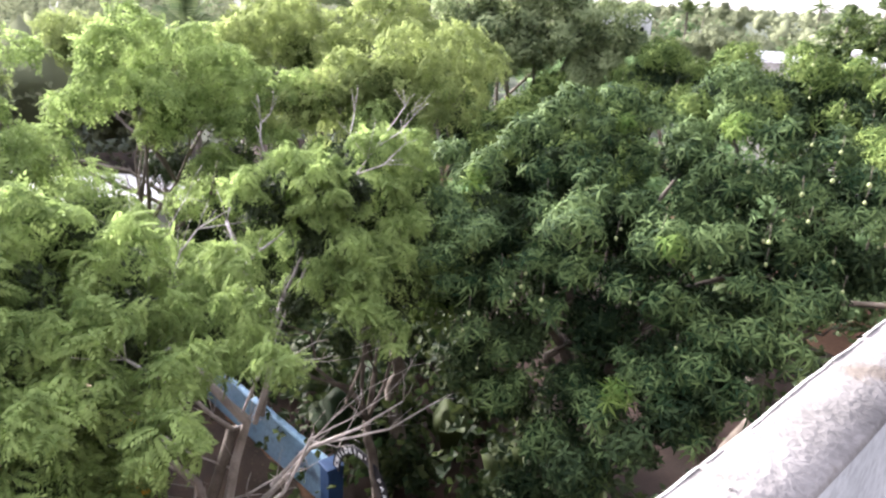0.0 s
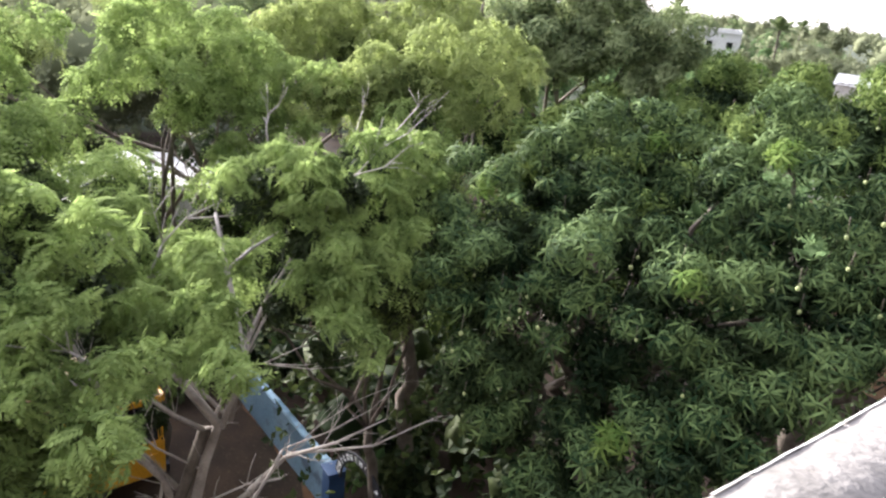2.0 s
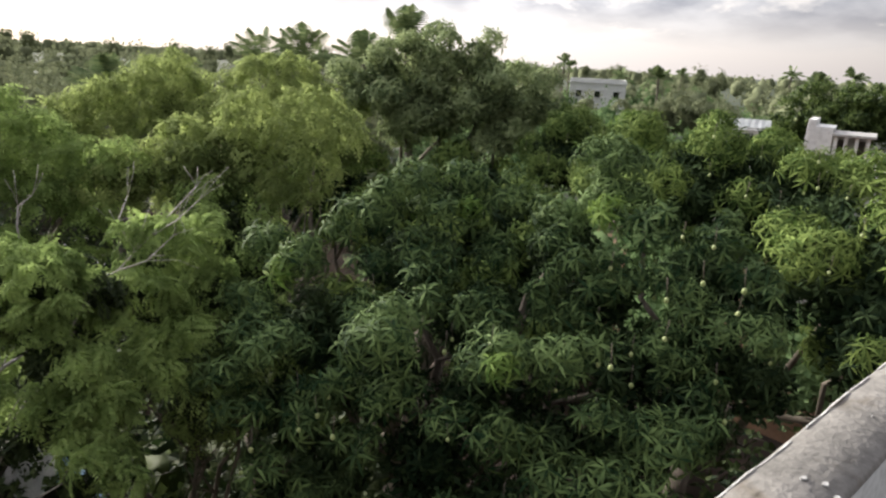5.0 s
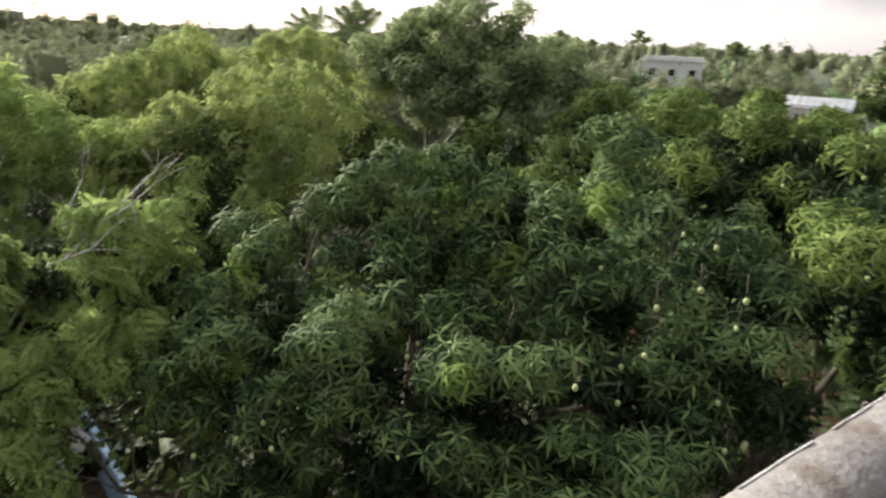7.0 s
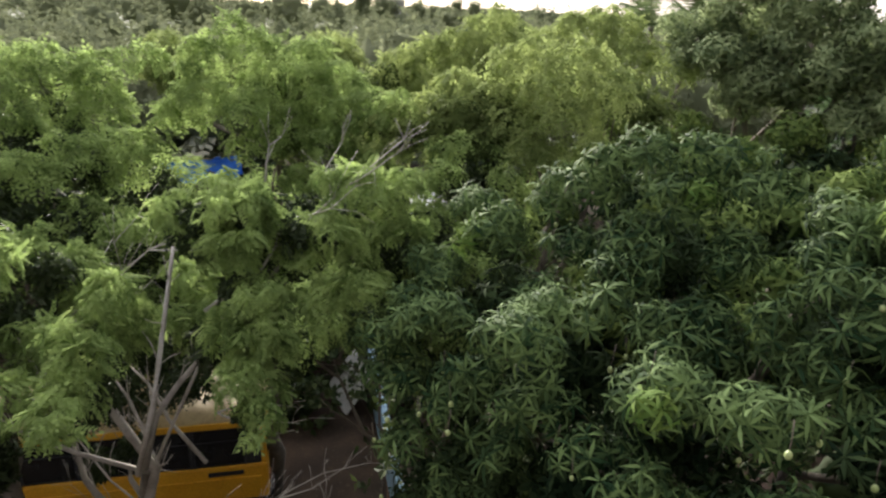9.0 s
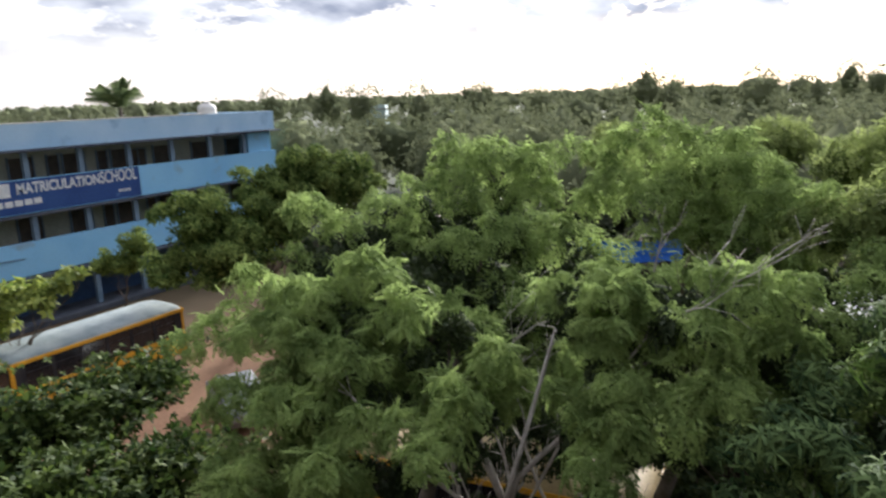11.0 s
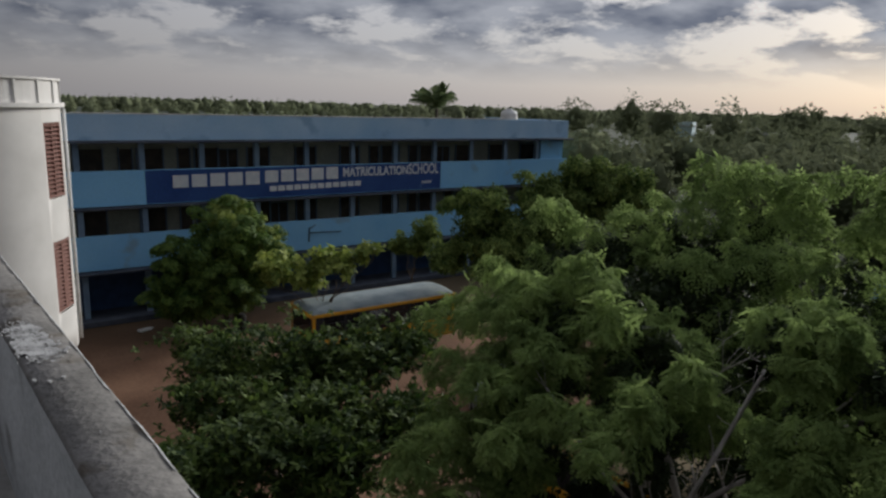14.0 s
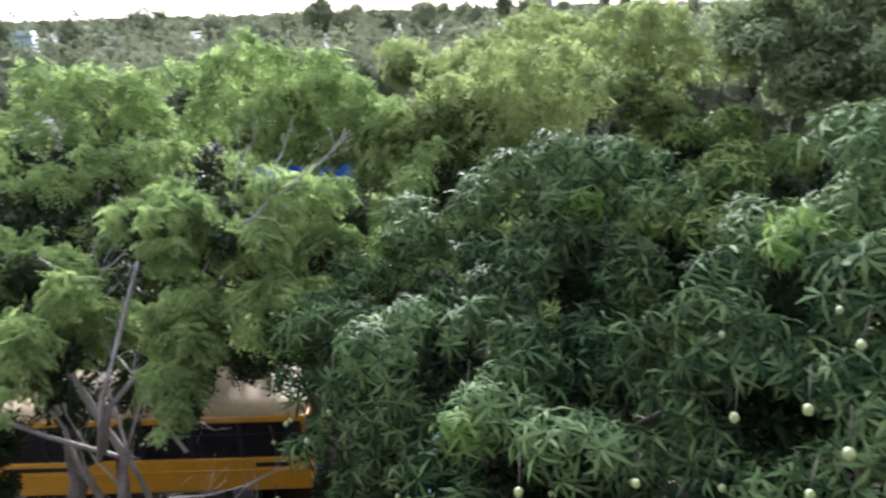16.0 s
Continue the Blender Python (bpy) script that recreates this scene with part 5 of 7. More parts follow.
BADAM = [(-2.6, 18.9, 5.00, 1.20), (-1.3, 17.2, 5.10, 1.50), (0.1, 16.6, 5.30, 1.30), (1.0, 16.2, 5.60, 1.10), (-4.0, 16.4, 5.10, 0.80),
    (-3.0, 15.6, 4.70, 1.50), (-1.5, 14.8, 4.70, 1.50), (-0.1, 14.0, 4.70, 1.30), (-4.8, 15.0, 4.60, 0.70), (-2.9, 20.1, 5.00, 0.90),
    (-2.6, 13.5, 4.70, 1.40), (-4.3, 14.2, 4.70, 1.30)]
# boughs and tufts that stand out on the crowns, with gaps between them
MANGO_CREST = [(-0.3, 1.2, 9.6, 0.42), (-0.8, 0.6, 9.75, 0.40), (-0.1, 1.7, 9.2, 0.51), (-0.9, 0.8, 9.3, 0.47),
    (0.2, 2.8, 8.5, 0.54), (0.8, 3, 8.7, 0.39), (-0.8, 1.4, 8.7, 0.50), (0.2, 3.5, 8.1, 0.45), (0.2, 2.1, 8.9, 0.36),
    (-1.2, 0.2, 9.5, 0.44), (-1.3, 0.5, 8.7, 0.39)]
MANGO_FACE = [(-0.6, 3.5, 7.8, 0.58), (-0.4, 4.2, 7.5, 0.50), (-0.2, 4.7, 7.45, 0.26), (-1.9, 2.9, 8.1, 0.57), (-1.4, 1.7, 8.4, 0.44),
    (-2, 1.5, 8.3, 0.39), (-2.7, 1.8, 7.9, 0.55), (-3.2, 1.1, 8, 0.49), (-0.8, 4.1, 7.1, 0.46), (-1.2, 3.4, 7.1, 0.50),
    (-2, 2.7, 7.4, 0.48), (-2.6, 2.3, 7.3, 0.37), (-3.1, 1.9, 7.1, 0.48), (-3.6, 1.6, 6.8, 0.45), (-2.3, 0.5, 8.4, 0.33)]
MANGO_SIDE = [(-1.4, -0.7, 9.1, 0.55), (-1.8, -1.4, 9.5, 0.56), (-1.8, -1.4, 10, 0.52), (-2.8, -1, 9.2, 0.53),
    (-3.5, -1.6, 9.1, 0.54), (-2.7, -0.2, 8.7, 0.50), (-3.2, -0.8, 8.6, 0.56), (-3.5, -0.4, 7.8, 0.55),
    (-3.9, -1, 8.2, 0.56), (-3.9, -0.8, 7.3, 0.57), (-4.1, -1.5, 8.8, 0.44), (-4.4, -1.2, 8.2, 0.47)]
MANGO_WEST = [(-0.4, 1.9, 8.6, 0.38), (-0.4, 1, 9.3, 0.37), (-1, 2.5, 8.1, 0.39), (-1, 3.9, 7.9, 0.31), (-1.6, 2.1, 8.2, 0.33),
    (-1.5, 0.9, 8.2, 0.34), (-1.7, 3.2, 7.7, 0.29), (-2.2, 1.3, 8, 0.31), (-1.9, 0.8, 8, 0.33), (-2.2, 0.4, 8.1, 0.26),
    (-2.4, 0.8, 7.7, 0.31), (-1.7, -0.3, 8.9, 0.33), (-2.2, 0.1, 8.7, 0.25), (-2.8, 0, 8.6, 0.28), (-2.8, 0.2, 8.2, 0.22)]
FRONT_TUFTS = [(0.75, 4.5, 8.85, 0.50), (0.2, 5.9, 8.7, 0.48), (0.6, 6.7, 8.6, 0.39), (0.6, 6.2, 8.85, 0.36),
    (0.5, 4.2, 8.9, 0.34), (0.1, 6, 8.3, 0.39), (-0.2, 5.6, 7.9, 0.39), (-0.9, 7.5, 7.5, 0.41),
    (-0.3, 6, 7.4, 0.35), (-0.6, 5.8, 7.1, 0.35), (-1.2, 5.5, 6.9, 0.28), (-1.7, 7.5, 7.2, 0.32),
    (0.4, 4.9, 8.5, 0.42), (0.7, 5.9, 8.7, 0.39), (0.7, 6.2, 8.4, 0.38), (2.2, 7.9, 7.9, 0.39)]
LEFT_TUFTS = [(0.2, 9.6, 8.6, 0.56), (0.1, 9.2, 8.7, 0.35), (-0.2, 10.2, 8.3, 0.55), (-0.4, 8.5, 8.4, 0.41), (-0, 9.5, 8, 0.49),
    (-0.3, 8.9, 8.2, 0.38), (-0.7, 10.3, 7.9, 0.46), (-0.8, 9.8, 7.7, 0.46), (-1, 9.2, 7.6, 0.36), (-1, 10.3, 7.4, 0.40),
    (-1.1, 9.9, 7.3, 0.33), (-1.2, 9.4, 7.4, 0.29), (-1.1, 9.7, 6.4, 0.48), (-1.4, 9.3, 6.2, 0.38), (-1.4, 9.9, 6.1, 0.34),
    (-1.3, 9.1, 7, 0.26)]
LEFT_TUFTS_NORTH = [(0.9, 9.1, 8.1, 0.36), (1.1, 8.8, 7.9, 0.40), (-0.3, 9.6, 7.6, 0.43), (0.3, 9, 7.5, 0.43), (-0.2, 9.2, 7.2, 0.39),
    (-0.7, 9.6, 7, 0.38), (1, 8.1, 7.7, 0.43), (0.8, 7.8, 6.7, 0.44), (-1.3, 11, 7, 0.50), (-0.6, 11.2, 7.7, 0.55),
    (0.3, 11.2, 8, 0.60), (-1.8, 10.6, 6.2, 0.50), (-1, 10.9, 5.6, 0.50)]
BACK_TUFTS = [(2.4, 12.7, 9.1, 0.57), (3, 12.4, 8.6, 0.58), (2.1, 12.5, 8, 0.56), (2.7, 12.1, 7.9, 0.52), (4.3, 12.1, 8.7, 0.73),
    (4.4, 11.2, 9.2, 0.59), (4.7, 10.6, 9.1, 0.71), (6, 10.4, 8.9, 0.87), (6, 9.4, 9, 0.73), (3.9, 11.4, 8.1, 0.70),
    (3.3, 9.8, 8.4, 0.63), (4.1, 9.1, 8.4, 0.76), (4.9, 8.4, 8.4, 0.62)]
BACK_TUFTS_TOP = [(5.3, 10.8, 9.8, 0.73), (6.2, 10.3, 9.7, 0.76), (6.3, 9.5, 9.6, 0.62), (6.1, 8.6, 10, 0.50), (1.5, 13.4, 7.7, 0.58),
    (1.8, 12.6, 7.4, 0.57), (0.9, 13.8, 7, 0.58), (0.3, 14, 6.8, 0.47), (1.2, 13.2, 6.8, 0.52), (1.8, 12.2, 6.5, 0.62),
    (3.4, 9, 7.7, 0.53), (5.6, 7.8, 9, 0.57)]
GOLD_TUFTS = [(4.5, 2.5, 9.3, 0.67), (3.9, 2, 9.7, 0.50), (3.4, 1.9, 9.3, 0.59), (2.8, 1.2, 9.5, 0.64), (2.5, 0.7, 9.9, 0.43),
    (3, 1.7, 9, 0.48), (4.8, 3.6, 9.2, 0.62), (4.9, 4.2, 8.8, 0.56), (2.7, 1.2, 8.9, 0.48), (4.5, 3.3, 8.6, 0.50)]
ROW_TUFTS = [(8, -2.5, 9.9, 0.86), (8.5, -1.7, 10.3, 0.78), (9.3, -0.5, 10, 1.02), (10, 1.2, 10.4, 0.78), (10.3, 2, 10, 0.78),
    (9.7, 0.6, 9.5, 0.86), (10.5, 2.6, 9.4, 0.94), (8.6, -1.4, 10.8, 0.63)]
FAR_TUFTS = [(5.6, 6.8, 10.3, 0.66), (6.1, 5.9, 9.8, 0.98), (5.7, 5.1, 9.4, 0.74), (5.1, 6.7, 9.3, 0.76), (5.2, 7.4, 9.4, 0.65),
    (5.5, 5.7, 8.8, 0.62), (5.4, 4.7, 9.3, 0.57), (5.4, 7.2, 10.1, 0.60), (5.2, 6.3, 8.6, 0.55)]
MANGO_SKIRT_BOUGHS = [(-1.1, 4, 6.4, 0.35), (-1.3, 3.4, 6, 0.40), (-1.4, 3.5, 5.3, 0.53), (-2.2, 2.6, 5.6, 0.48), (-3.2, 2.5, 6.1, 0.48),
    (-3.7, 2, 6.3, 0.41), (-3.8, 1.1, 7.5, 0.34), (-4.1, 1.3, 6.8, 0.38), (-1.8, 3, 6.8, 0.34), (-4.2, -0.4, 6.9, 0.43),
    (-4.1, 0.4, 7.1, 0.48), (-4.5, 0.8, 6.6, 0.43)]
FRONT_TUFTS += [(-0.3, 5.8, 7.4, 0.38), (-0.8, 5.5, 7.0, 0.30)]
LEFT_TUFTS += [(-1.2, 9.4, 7.2, 0.52), (-2, 8.8, 6.8, 0.49), (-1, 9, 7.8, 0.42), (-1.1, 10.5, 7.1, 0.40), (-1.1, 10.1, 7, 0.33)]
ROW_TUFTS += [(10, 1.3, 10.5, 0.77), (9.1, -0.8, 10.7, 0.69), (10.4, 2.8, 9.8, 0.77), (10.1, 2, 9.5, 0.69), (9.7, 0.6, 9.9, 0.77), (10.3, 2.7, 9.1, 0.77), (10.6, 3.6, 9.4, 0.84)]
GOLD_TUFTS += [(4.6, 2.8, 9.5, 0.65), (4.1, 2, 9.7, 0.64), (3, 1.4, 9.8, 0.61), (2.7, 0.8, 10, 0.51), (3.9, 1.9, 10.2, 0.58), (3, 1.2, 10.3, 0.56)]
FAR_TUFTS += [(5.7, 5, 9.5, 0.68), (5.3, 4.7, 9, 0.67), (4.8, 3.7, 9.2, 0.55), (5.1, 4.3, 9.3, 0.55)]
LEFT_TUFTS_NORTH += [(-0.2, 8.1, 7.2, 0.48), (0.9, 8, 7.2, 0.43), (-1.4, 8.6, 7.1, 0.46), (1.3, 7.5, 6.7, 0.53), (-1.2, 9.6, 6.6, 0.50), (-1.6, 9.9, 7.2, 0.41), (2.2, 7, 7.1, 0.46), (2, 6.5, 6.8, 0.54)]
FRONT_TUFTS += [(-0.5, 5.5, 7.5, 0.36), (-0.2, 7.3, 7.9, 0.40), (0.4, 7.4, 7.4, 0.40)]
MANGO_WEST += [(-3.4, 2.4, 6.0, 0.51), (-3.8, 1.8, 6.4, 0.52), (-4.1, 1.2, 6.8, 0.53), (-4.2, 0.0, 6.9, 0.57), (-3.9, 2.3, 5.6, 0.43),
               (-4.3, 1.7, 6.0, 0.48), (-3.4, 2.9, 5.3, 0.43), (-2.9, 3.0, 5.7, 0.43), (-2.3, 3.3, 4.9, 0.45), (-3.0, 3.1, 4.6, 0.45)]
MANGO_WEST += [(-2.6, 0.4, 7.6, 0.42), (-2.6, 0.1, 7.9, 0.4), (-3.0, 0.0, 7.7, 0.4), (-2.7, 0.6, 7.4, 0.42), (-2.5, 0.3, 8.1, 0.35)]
LEFT_TUFTS += [(-1.1, 7.5, 7.1, 0.39), (-1.3, 8.1, 7.2, 0.36)]
FRONT_TUFTS += [(0.6, 3.9, 9.0, 0.3), (0.5, 4.2, 8.5, 0.34), (0.3, 4.6, 8.3, 0.34), (0.4, 3.9, 8.5, 0.27), (-0.1, 4.4, 8.0, 0.31), (-0.2, 4.9, 7.8, 0.31), (0.3, 5.2, 8.2, 0.31), (-0.4, 4.8, 7.6, 0.24)]
FRONT_TUFTS += [(0.4, 5.4, 8.6, 0.29), (0.2, 5.7, 8.9, 0.24), (-0.45, 5.4, 7.3, 0.24), (-0.9, 5.8, 7.1, 0.33)]
LEFT_TUFTS += [(-2.1, 10.1, 6.2, 0.54), (-1.4, 9.9, 6.3, 0.55), (-2.0, 9.5, 5.7, 0.54), (-1.5, 9.1, 6.0, 0.48), (-2.7, 10.1, 6.0, 0.45), (-1.9, 8.8, 5.5, 0.44), (-2.5, 9.6, 5.5, 0.44)]
FAR_TUFTS += [(5.1, 5.0, 8.7, 0.58), (4.9, 5.5, 7.9, 0.52), (4.9, 4.4, 8.3, 0.58), (5.4, 6.0, 9.1, 0.45), (4.7, 4.6, 7.6, 0.52)]
BARE_LIMBS = (
    (0.120, 0.075, [(0.50, 7.60, 1.20), (0.20, 7.60, 3.30), (0.11, 7.33, 4.70), (0.05, 7.14, 5.33), (0.15, 7.45, 5.83), (0.30, 7.91, 6.59)]),
    (0.105, 0.050, [(0.50, 7.62, 1.80), (0.22, 7.68, 3.36), (0.27, 7.84, 4.45), (0.39, 8.19, 4.95), (0.42, 8.27, 5.49)]),
    (0.095, 0.040, [(0.30, 7.55, 3.00), (0.09, 7.27, 3.63), (-0.10, 6.69, 4.20), (-0.24, 6.27, 4.72)]),
    (0.062, 0.034, [(-0.42, 7.10, 5.70), (-0.36, 6.92, 6.40), (0.00, 6.75, 6.60), (0.35, 6.40, 6.95), (0.62, 5.90, 7.50), (0.88, 5.34, 8.09)]),
    (0.050, 0.012, [(-0.24, 6.27, 4.72), (-0.50, 5.60, 4.95), (-0.70, 4.90, 5.30)]),
    (0.045, 0.012, [(0.42, 8.27, 5.49), (0.62, 8.60, 5.70), (0.75, 8.95, 6.20)]),
)
BARE_TOP = (
    (0.055, 0.034, [(-0.40, 7.20, 5.60), (-0.49, 6.90, 6.60), (-0.12, 6.90, 6.98), (0.25, 6.90, 7.36), (0.61, 6.90, 7.74), (0.97, 6.90, 8.12)]),
    (0.045, 0.014, [(0.2, 7.2, 5.3), (0.1, 6.5, 6.8), (0.33, 5.51, 8.32), (0.55, 4.8, 8.9), (0.85, 3.91, 9.6)]),
    (0.03, 0.01, [(0.55, 4.8, 8.9), (0.9, 4.9, 9.2), (1.1, 4.7, 9.5)]),
    (0.025, 0.008, [(0.6, 4.6, 9.05), (0.4, 4.3, 9.3), (0.5, 4.0, 9.5)]),
    (0.025, 0.008, [(0.45, 5.1, 8.7), (0.1, 4.8, 8.9), (0.0, 4.5, 9.2)]),
    (0.05, 0.022, [(0.2, 7.3, 5.2), (-0.5, 7.8, 6.0), (-1.0, 8.2, 6.7), (-1.2, 8.9, 7.5)]),
    (0.03, 0.012, [(1.99, 5.83, 8.75), (2.15, 5.82, 8.99), (2.20, 5.78, 9.24), (2.24, 5.60, 9.36)]),
)
BARE_MID = (
    (0.04, 0.012, [(0.91, 8.31, 7.07), (0.80, 7.83, 7.34), (1.00, 7.59, 7.74), (1.12, 7.27, 8.02), (1.22, 6.76, 8.20)]),
    (0.02, 0.007, [(1.00, 7.59, 7.74), (1.06, 7.67, 8.15), (1.19, 7.37, 8.48)]),
    (0.02, 0.007, [(0.80, 7.83, 7.34), (0.62, 7.41, 7.49), (0.74, 7.15, 7.73)]),
    (0.022, 0.007, [(1.12, 7.27, 8.02), (1.04, 6.72, 8.04), (1.08, 6.26, 8.05)]),
    (0.05, 0.015, [(1.00, 6.74, 4.74), (1.10, 7.22, 5.38), (1.18, 7.49, 5.97), (1.28, 7.77, 6.24)]),
    (0.025, 0.008, [(0.39, 6.39, 5.96), (0.20, 5.91, 6.24), (-0.17, 5.34, 6.38)]),
    (0.02, 0.007, [(0.39, 6.39, 5.96), (0.05, 5.90, 6.01), (-0.29, 5.31, 6.22)]),
    (0.02, 0.006, [(0.35, 6.32, 5.95), (-0.01, 5.84, 5.97), (-0.39, 5.47, 6.13)]),
)
BARE_LOW = (
    (0.05, 0.012, [(0.73, 6.53, 3.48), (0.50, 5.95, 4.18), (0.07, 5.40, 4.37), (-0.35, 4.90, 4.59), (-0.72, 4.27, 5.07)]),
    (0.02, 0.006, [(0.50, 5.95, 4.18), (0.37, 5.54, 4.64), (0.22, 4.98, 5.07), (-0.09, 4.34, 5.44)]),
    (0.07, 0.03, [(1.07, 7.54, 3.61), (1.40, 8.00, 4.21), (1.55, 8.01, 4.60), (1.56, 7.70, 5.10)]),
    (0.06, 0.02, [(0.60, 8.43, 5.60), (0.68, 8.62, 6.07), (0.76, 8.79, 6.56), (0.83, 8.95, 6.87)]),
    (0.03, 0.01, [(0.72, 8.20, 7.25), (0.86, 8.07, 7.40), (1.05, 7.97, 7.71)]),
    (0.05, 0.02, [(1.49, 6.70, 6.96), (1.57, 6.22, 7.30), (1.64, 5.83, 7.47)]),
)
BARE_FORK = (
    (0.055, 0.02, [(0.20, 7.30, 5.20), (0.09, 7.10, 5.30), (0.39, 7.36, 5.74), (0.63, 7.59, 6.09), (0.76, 7.77, 6.27)]),
    (0.06, 0.02, [(0.34, 7.40, 3.20), (0.05, 7.58, 3.69), (0.13, 7.69, 3.91), (0.26, 7.93, 4.08), (0.30, 7.85, 4.48), (0.50, 8.14, 4.72), (0.58, 8.22, 4.97)]),
    (0.06, 0.025, [(0.36, 7.42, 3.10), (0.03, 7.40, 3.63), (-0.16, 7.02, 3.92), (-0.29, 6.77, 4.15), (-0.32, 6.48, 4.64), (-0.33, 6.34, 4.94)]),
    (0.04, 0.014, [(0.29, 7.36, 3.90), (0.02, 7.24, 4.11), (-0.16, 6.81, 4.36), (-0.38, 6.40, 4.48)]),
)
BARE_TWIGS = (
    (0.018, 0.006, [(-0.33, 6.34, 4.94), (-0.58, 5.99, 4.82), (-0.56, 5.73, 5.17), (-0.51, 5.58, 5.38)]),
    (0.02, 0.006, [(-0.32, 6.36, 4.94), (-0.46, 5.68, 5.15), (-0.54, 5.07, 5.41), (-0.48, 4.66, 5.67)]),
    (0.014, 0.005, [(0.58, 8.22, 4.97), (0.53, 7.96, 5.51), (0.40, 7.74, 5.84)]),
    (0.014, 0.005, [(0.46, 7.81, 4.23), (0.58, 8.23, 4.42), (0.64, 8.51, 4.70)]),
    (0.014, 0.005, [(0.39, 7.89, 3.97), (0.59, 8.49, 3.94), (0.75, 9.02, 3.94)]),
    (0.03, 0.012, [(0.25, 7.35, 4.50), (0.45, 7.90, 4.90), (0.72, 8.43, 5.53), (0.96, 8.60, 6.06), (1.06, 8.72, 6.39)]),
)
FRUITS = [(-2.93, 2.56, 7.29), (-3.56, -0.90, 8.36), (-1.27, 4.15, 6.86), (-1.32, 4.30, 6.64), (-0.16, 4.27, 7.37), (-0.71, 3.64, 7.44), (-1.51, 3.26, 7.39), (-2.13, 2.01, 7.92), (-2.08, 1.85, 8.03), (-3.43, 0.68, 7.93), (-3.31, 1.27, 7.70), (-3.17, -0.71, 8.45), (-2.46, -0.35, 8.72), (-2.79, -1.03, 9.09), (-2.97, -1.25, 9.09), (-1.67, -0.63, 9.00), (-1.88, 1.21, 8.24), (0.07, 1.30, 9.07), (0.05, 0.89, 9.28), (-0.06, 2.09, 8.75), (-2.98, 0.21, 8.24), (-2.95, -0.95, 8.88), (-3.44, 0.05, 7.92), (-3.62, 2.32, 6.80), (-1.67, 3.50, 7.29)]
FRUITS += [(-1.61, 4.22, 6.11), (-2.93, 0.95, 7.81), (-4.59, -0.31, 7.40), (-4.63, -1.13, 7.97), (-4.28, -0.55, 7.73), (-2.43, 2.56, 7.32), (-1.27, 3.55, 7.46), (-3.66, 0.29, 7.65), (-3.71, -0.56, 8.18), (-0.80, 2.18, 8.32), (-3.61, -0.46, 9.42), (-4.07, -0.39, 9.41), (-4.64, -0.14, 9.08), (-4.36, 0.84, 8.63), (-4.21, 1.52, 8.41), (-2.06, 2.50, 8.21), (-2.87, 1.95, 8.27), (-4.15, -0.13, 9.03), (-4.70, 0.04, 8.87), (-0.80, 0.51, 9.16), (-1.40, 1.96, 8.52), (-2.96, 0.03, 8.92), (-3.91, 0.19, 8.81), (-1.89, 3.85, 7.32), (-2.18, 3.59, 7.29)]



def bare_branches(root):
    inv = Vector(root.location)
    rng = np.random.default_rng(77)
    for r0, r1, pts in BARE_LIMBS + BARE_TOP + BARE_MID + BARE_LOW + BARE_FORK + BARE_TWIGS:
        bm = bmesh.new()
        q = [tuple(Vector(p) - inv) for p in pts]
        n = len(q)
        tube(bm, q, [(0.72 if r0 > 0.045 else 0.55) * (r0 + (r1 - r0) * k / (n - 1)) for k in range(n)], 7)
        for k in range(1, n):
            for _ in range(3):
                e = np.array(q[k]) + rng.normal(size=3) * 0.13 + np.array((Vector(q[k]) - Vector(q[k - 1])).normalized()) * rng.uniform(0.1, 0.32) + np.array((0, 0, 0.12))
                tube(bm, limb_points(q[k], e, rng, 0.1, 3), [min(r1 * 0.5, 0.008), min(r1 * 0.35, 0.005), 0.003], 4)
        part("bare_branch", bm, LIMB_BARK if r0 > 0.06 else DEAD_BARK, root, "bare pale grey branch", True)


def hang_fruit(root, spots):
    inv = Vector(root.location)
    bm = bmesh.new()
    bmesh.ops.create_uvsphere(bm, u_segments=12, v_segments=8, radius=0.029, matrix=Matrix.Diagonal((0.9, 0.85, 1.12, 1)))
    ripe = finish("fruit", bm, FRUIT, True)
    bm = bmesh.new()
    tube(bm, [(0, 0, 0.04), (0.012, 0, 0.12), (0.02, 0.01, 0.24)], [0.004, 0.004, 0.005], 5)
    stalk = finish("stalk", bm, BARK, True)
    for k, p in enumerate(spots):
        f = new("fruit", ripe)
        f.parent = root
        f.matrix_local = Matrix.Translation(Vector(p) - inv) @ Matrix.Rotation(k * 2.4, 4, "Z") @ Matrix.Scale(0.85 + 0.3 * ((k * 7) % 5) / 4, 4)
        s = new("stalk", stalk)
        s.parent = f


def young_leaves(root, spots, mat, seed, size=0.23):
    inv = Vector(root.location)
    for i, (x, y, z, r) in enumerate(spots):
        me = sprig_crown("young_leaves", [(x - inv.x, y - inv.y, z - inv.z, r * 0.75)], MANGO_SPRIG, mat, 22, size, seed + i, 0.2, 0.24)
        ob = new("young_leaves", me)
        ob.parent = root
        tagged(ob, "pale fresh green leaves")


front_neem = tree("neem_tree", "neem tree with feathery green leaves and bare grey branches", "tree", (0.6, 7.6, 0), NEEM_FRONT,
                  neem(1), 1, (0.2, 7.3, 5.2), 0.11, None, 0, FRONT_TUFTS)
bare_branches(front_neem)
left_neem = tree("neem_tree", "dense feathery neem crown above the yellow bus", "tree", (-0.2, 10.3, 0), [(x * 0.7 + 0.45, y, z, r * 0.8) for x, y, z, r in NEEM_LEFT], neem(2), 2, None, 0.12, None, 2, LEFT_TUFTS + LEFT_TUFTS_NORTH)
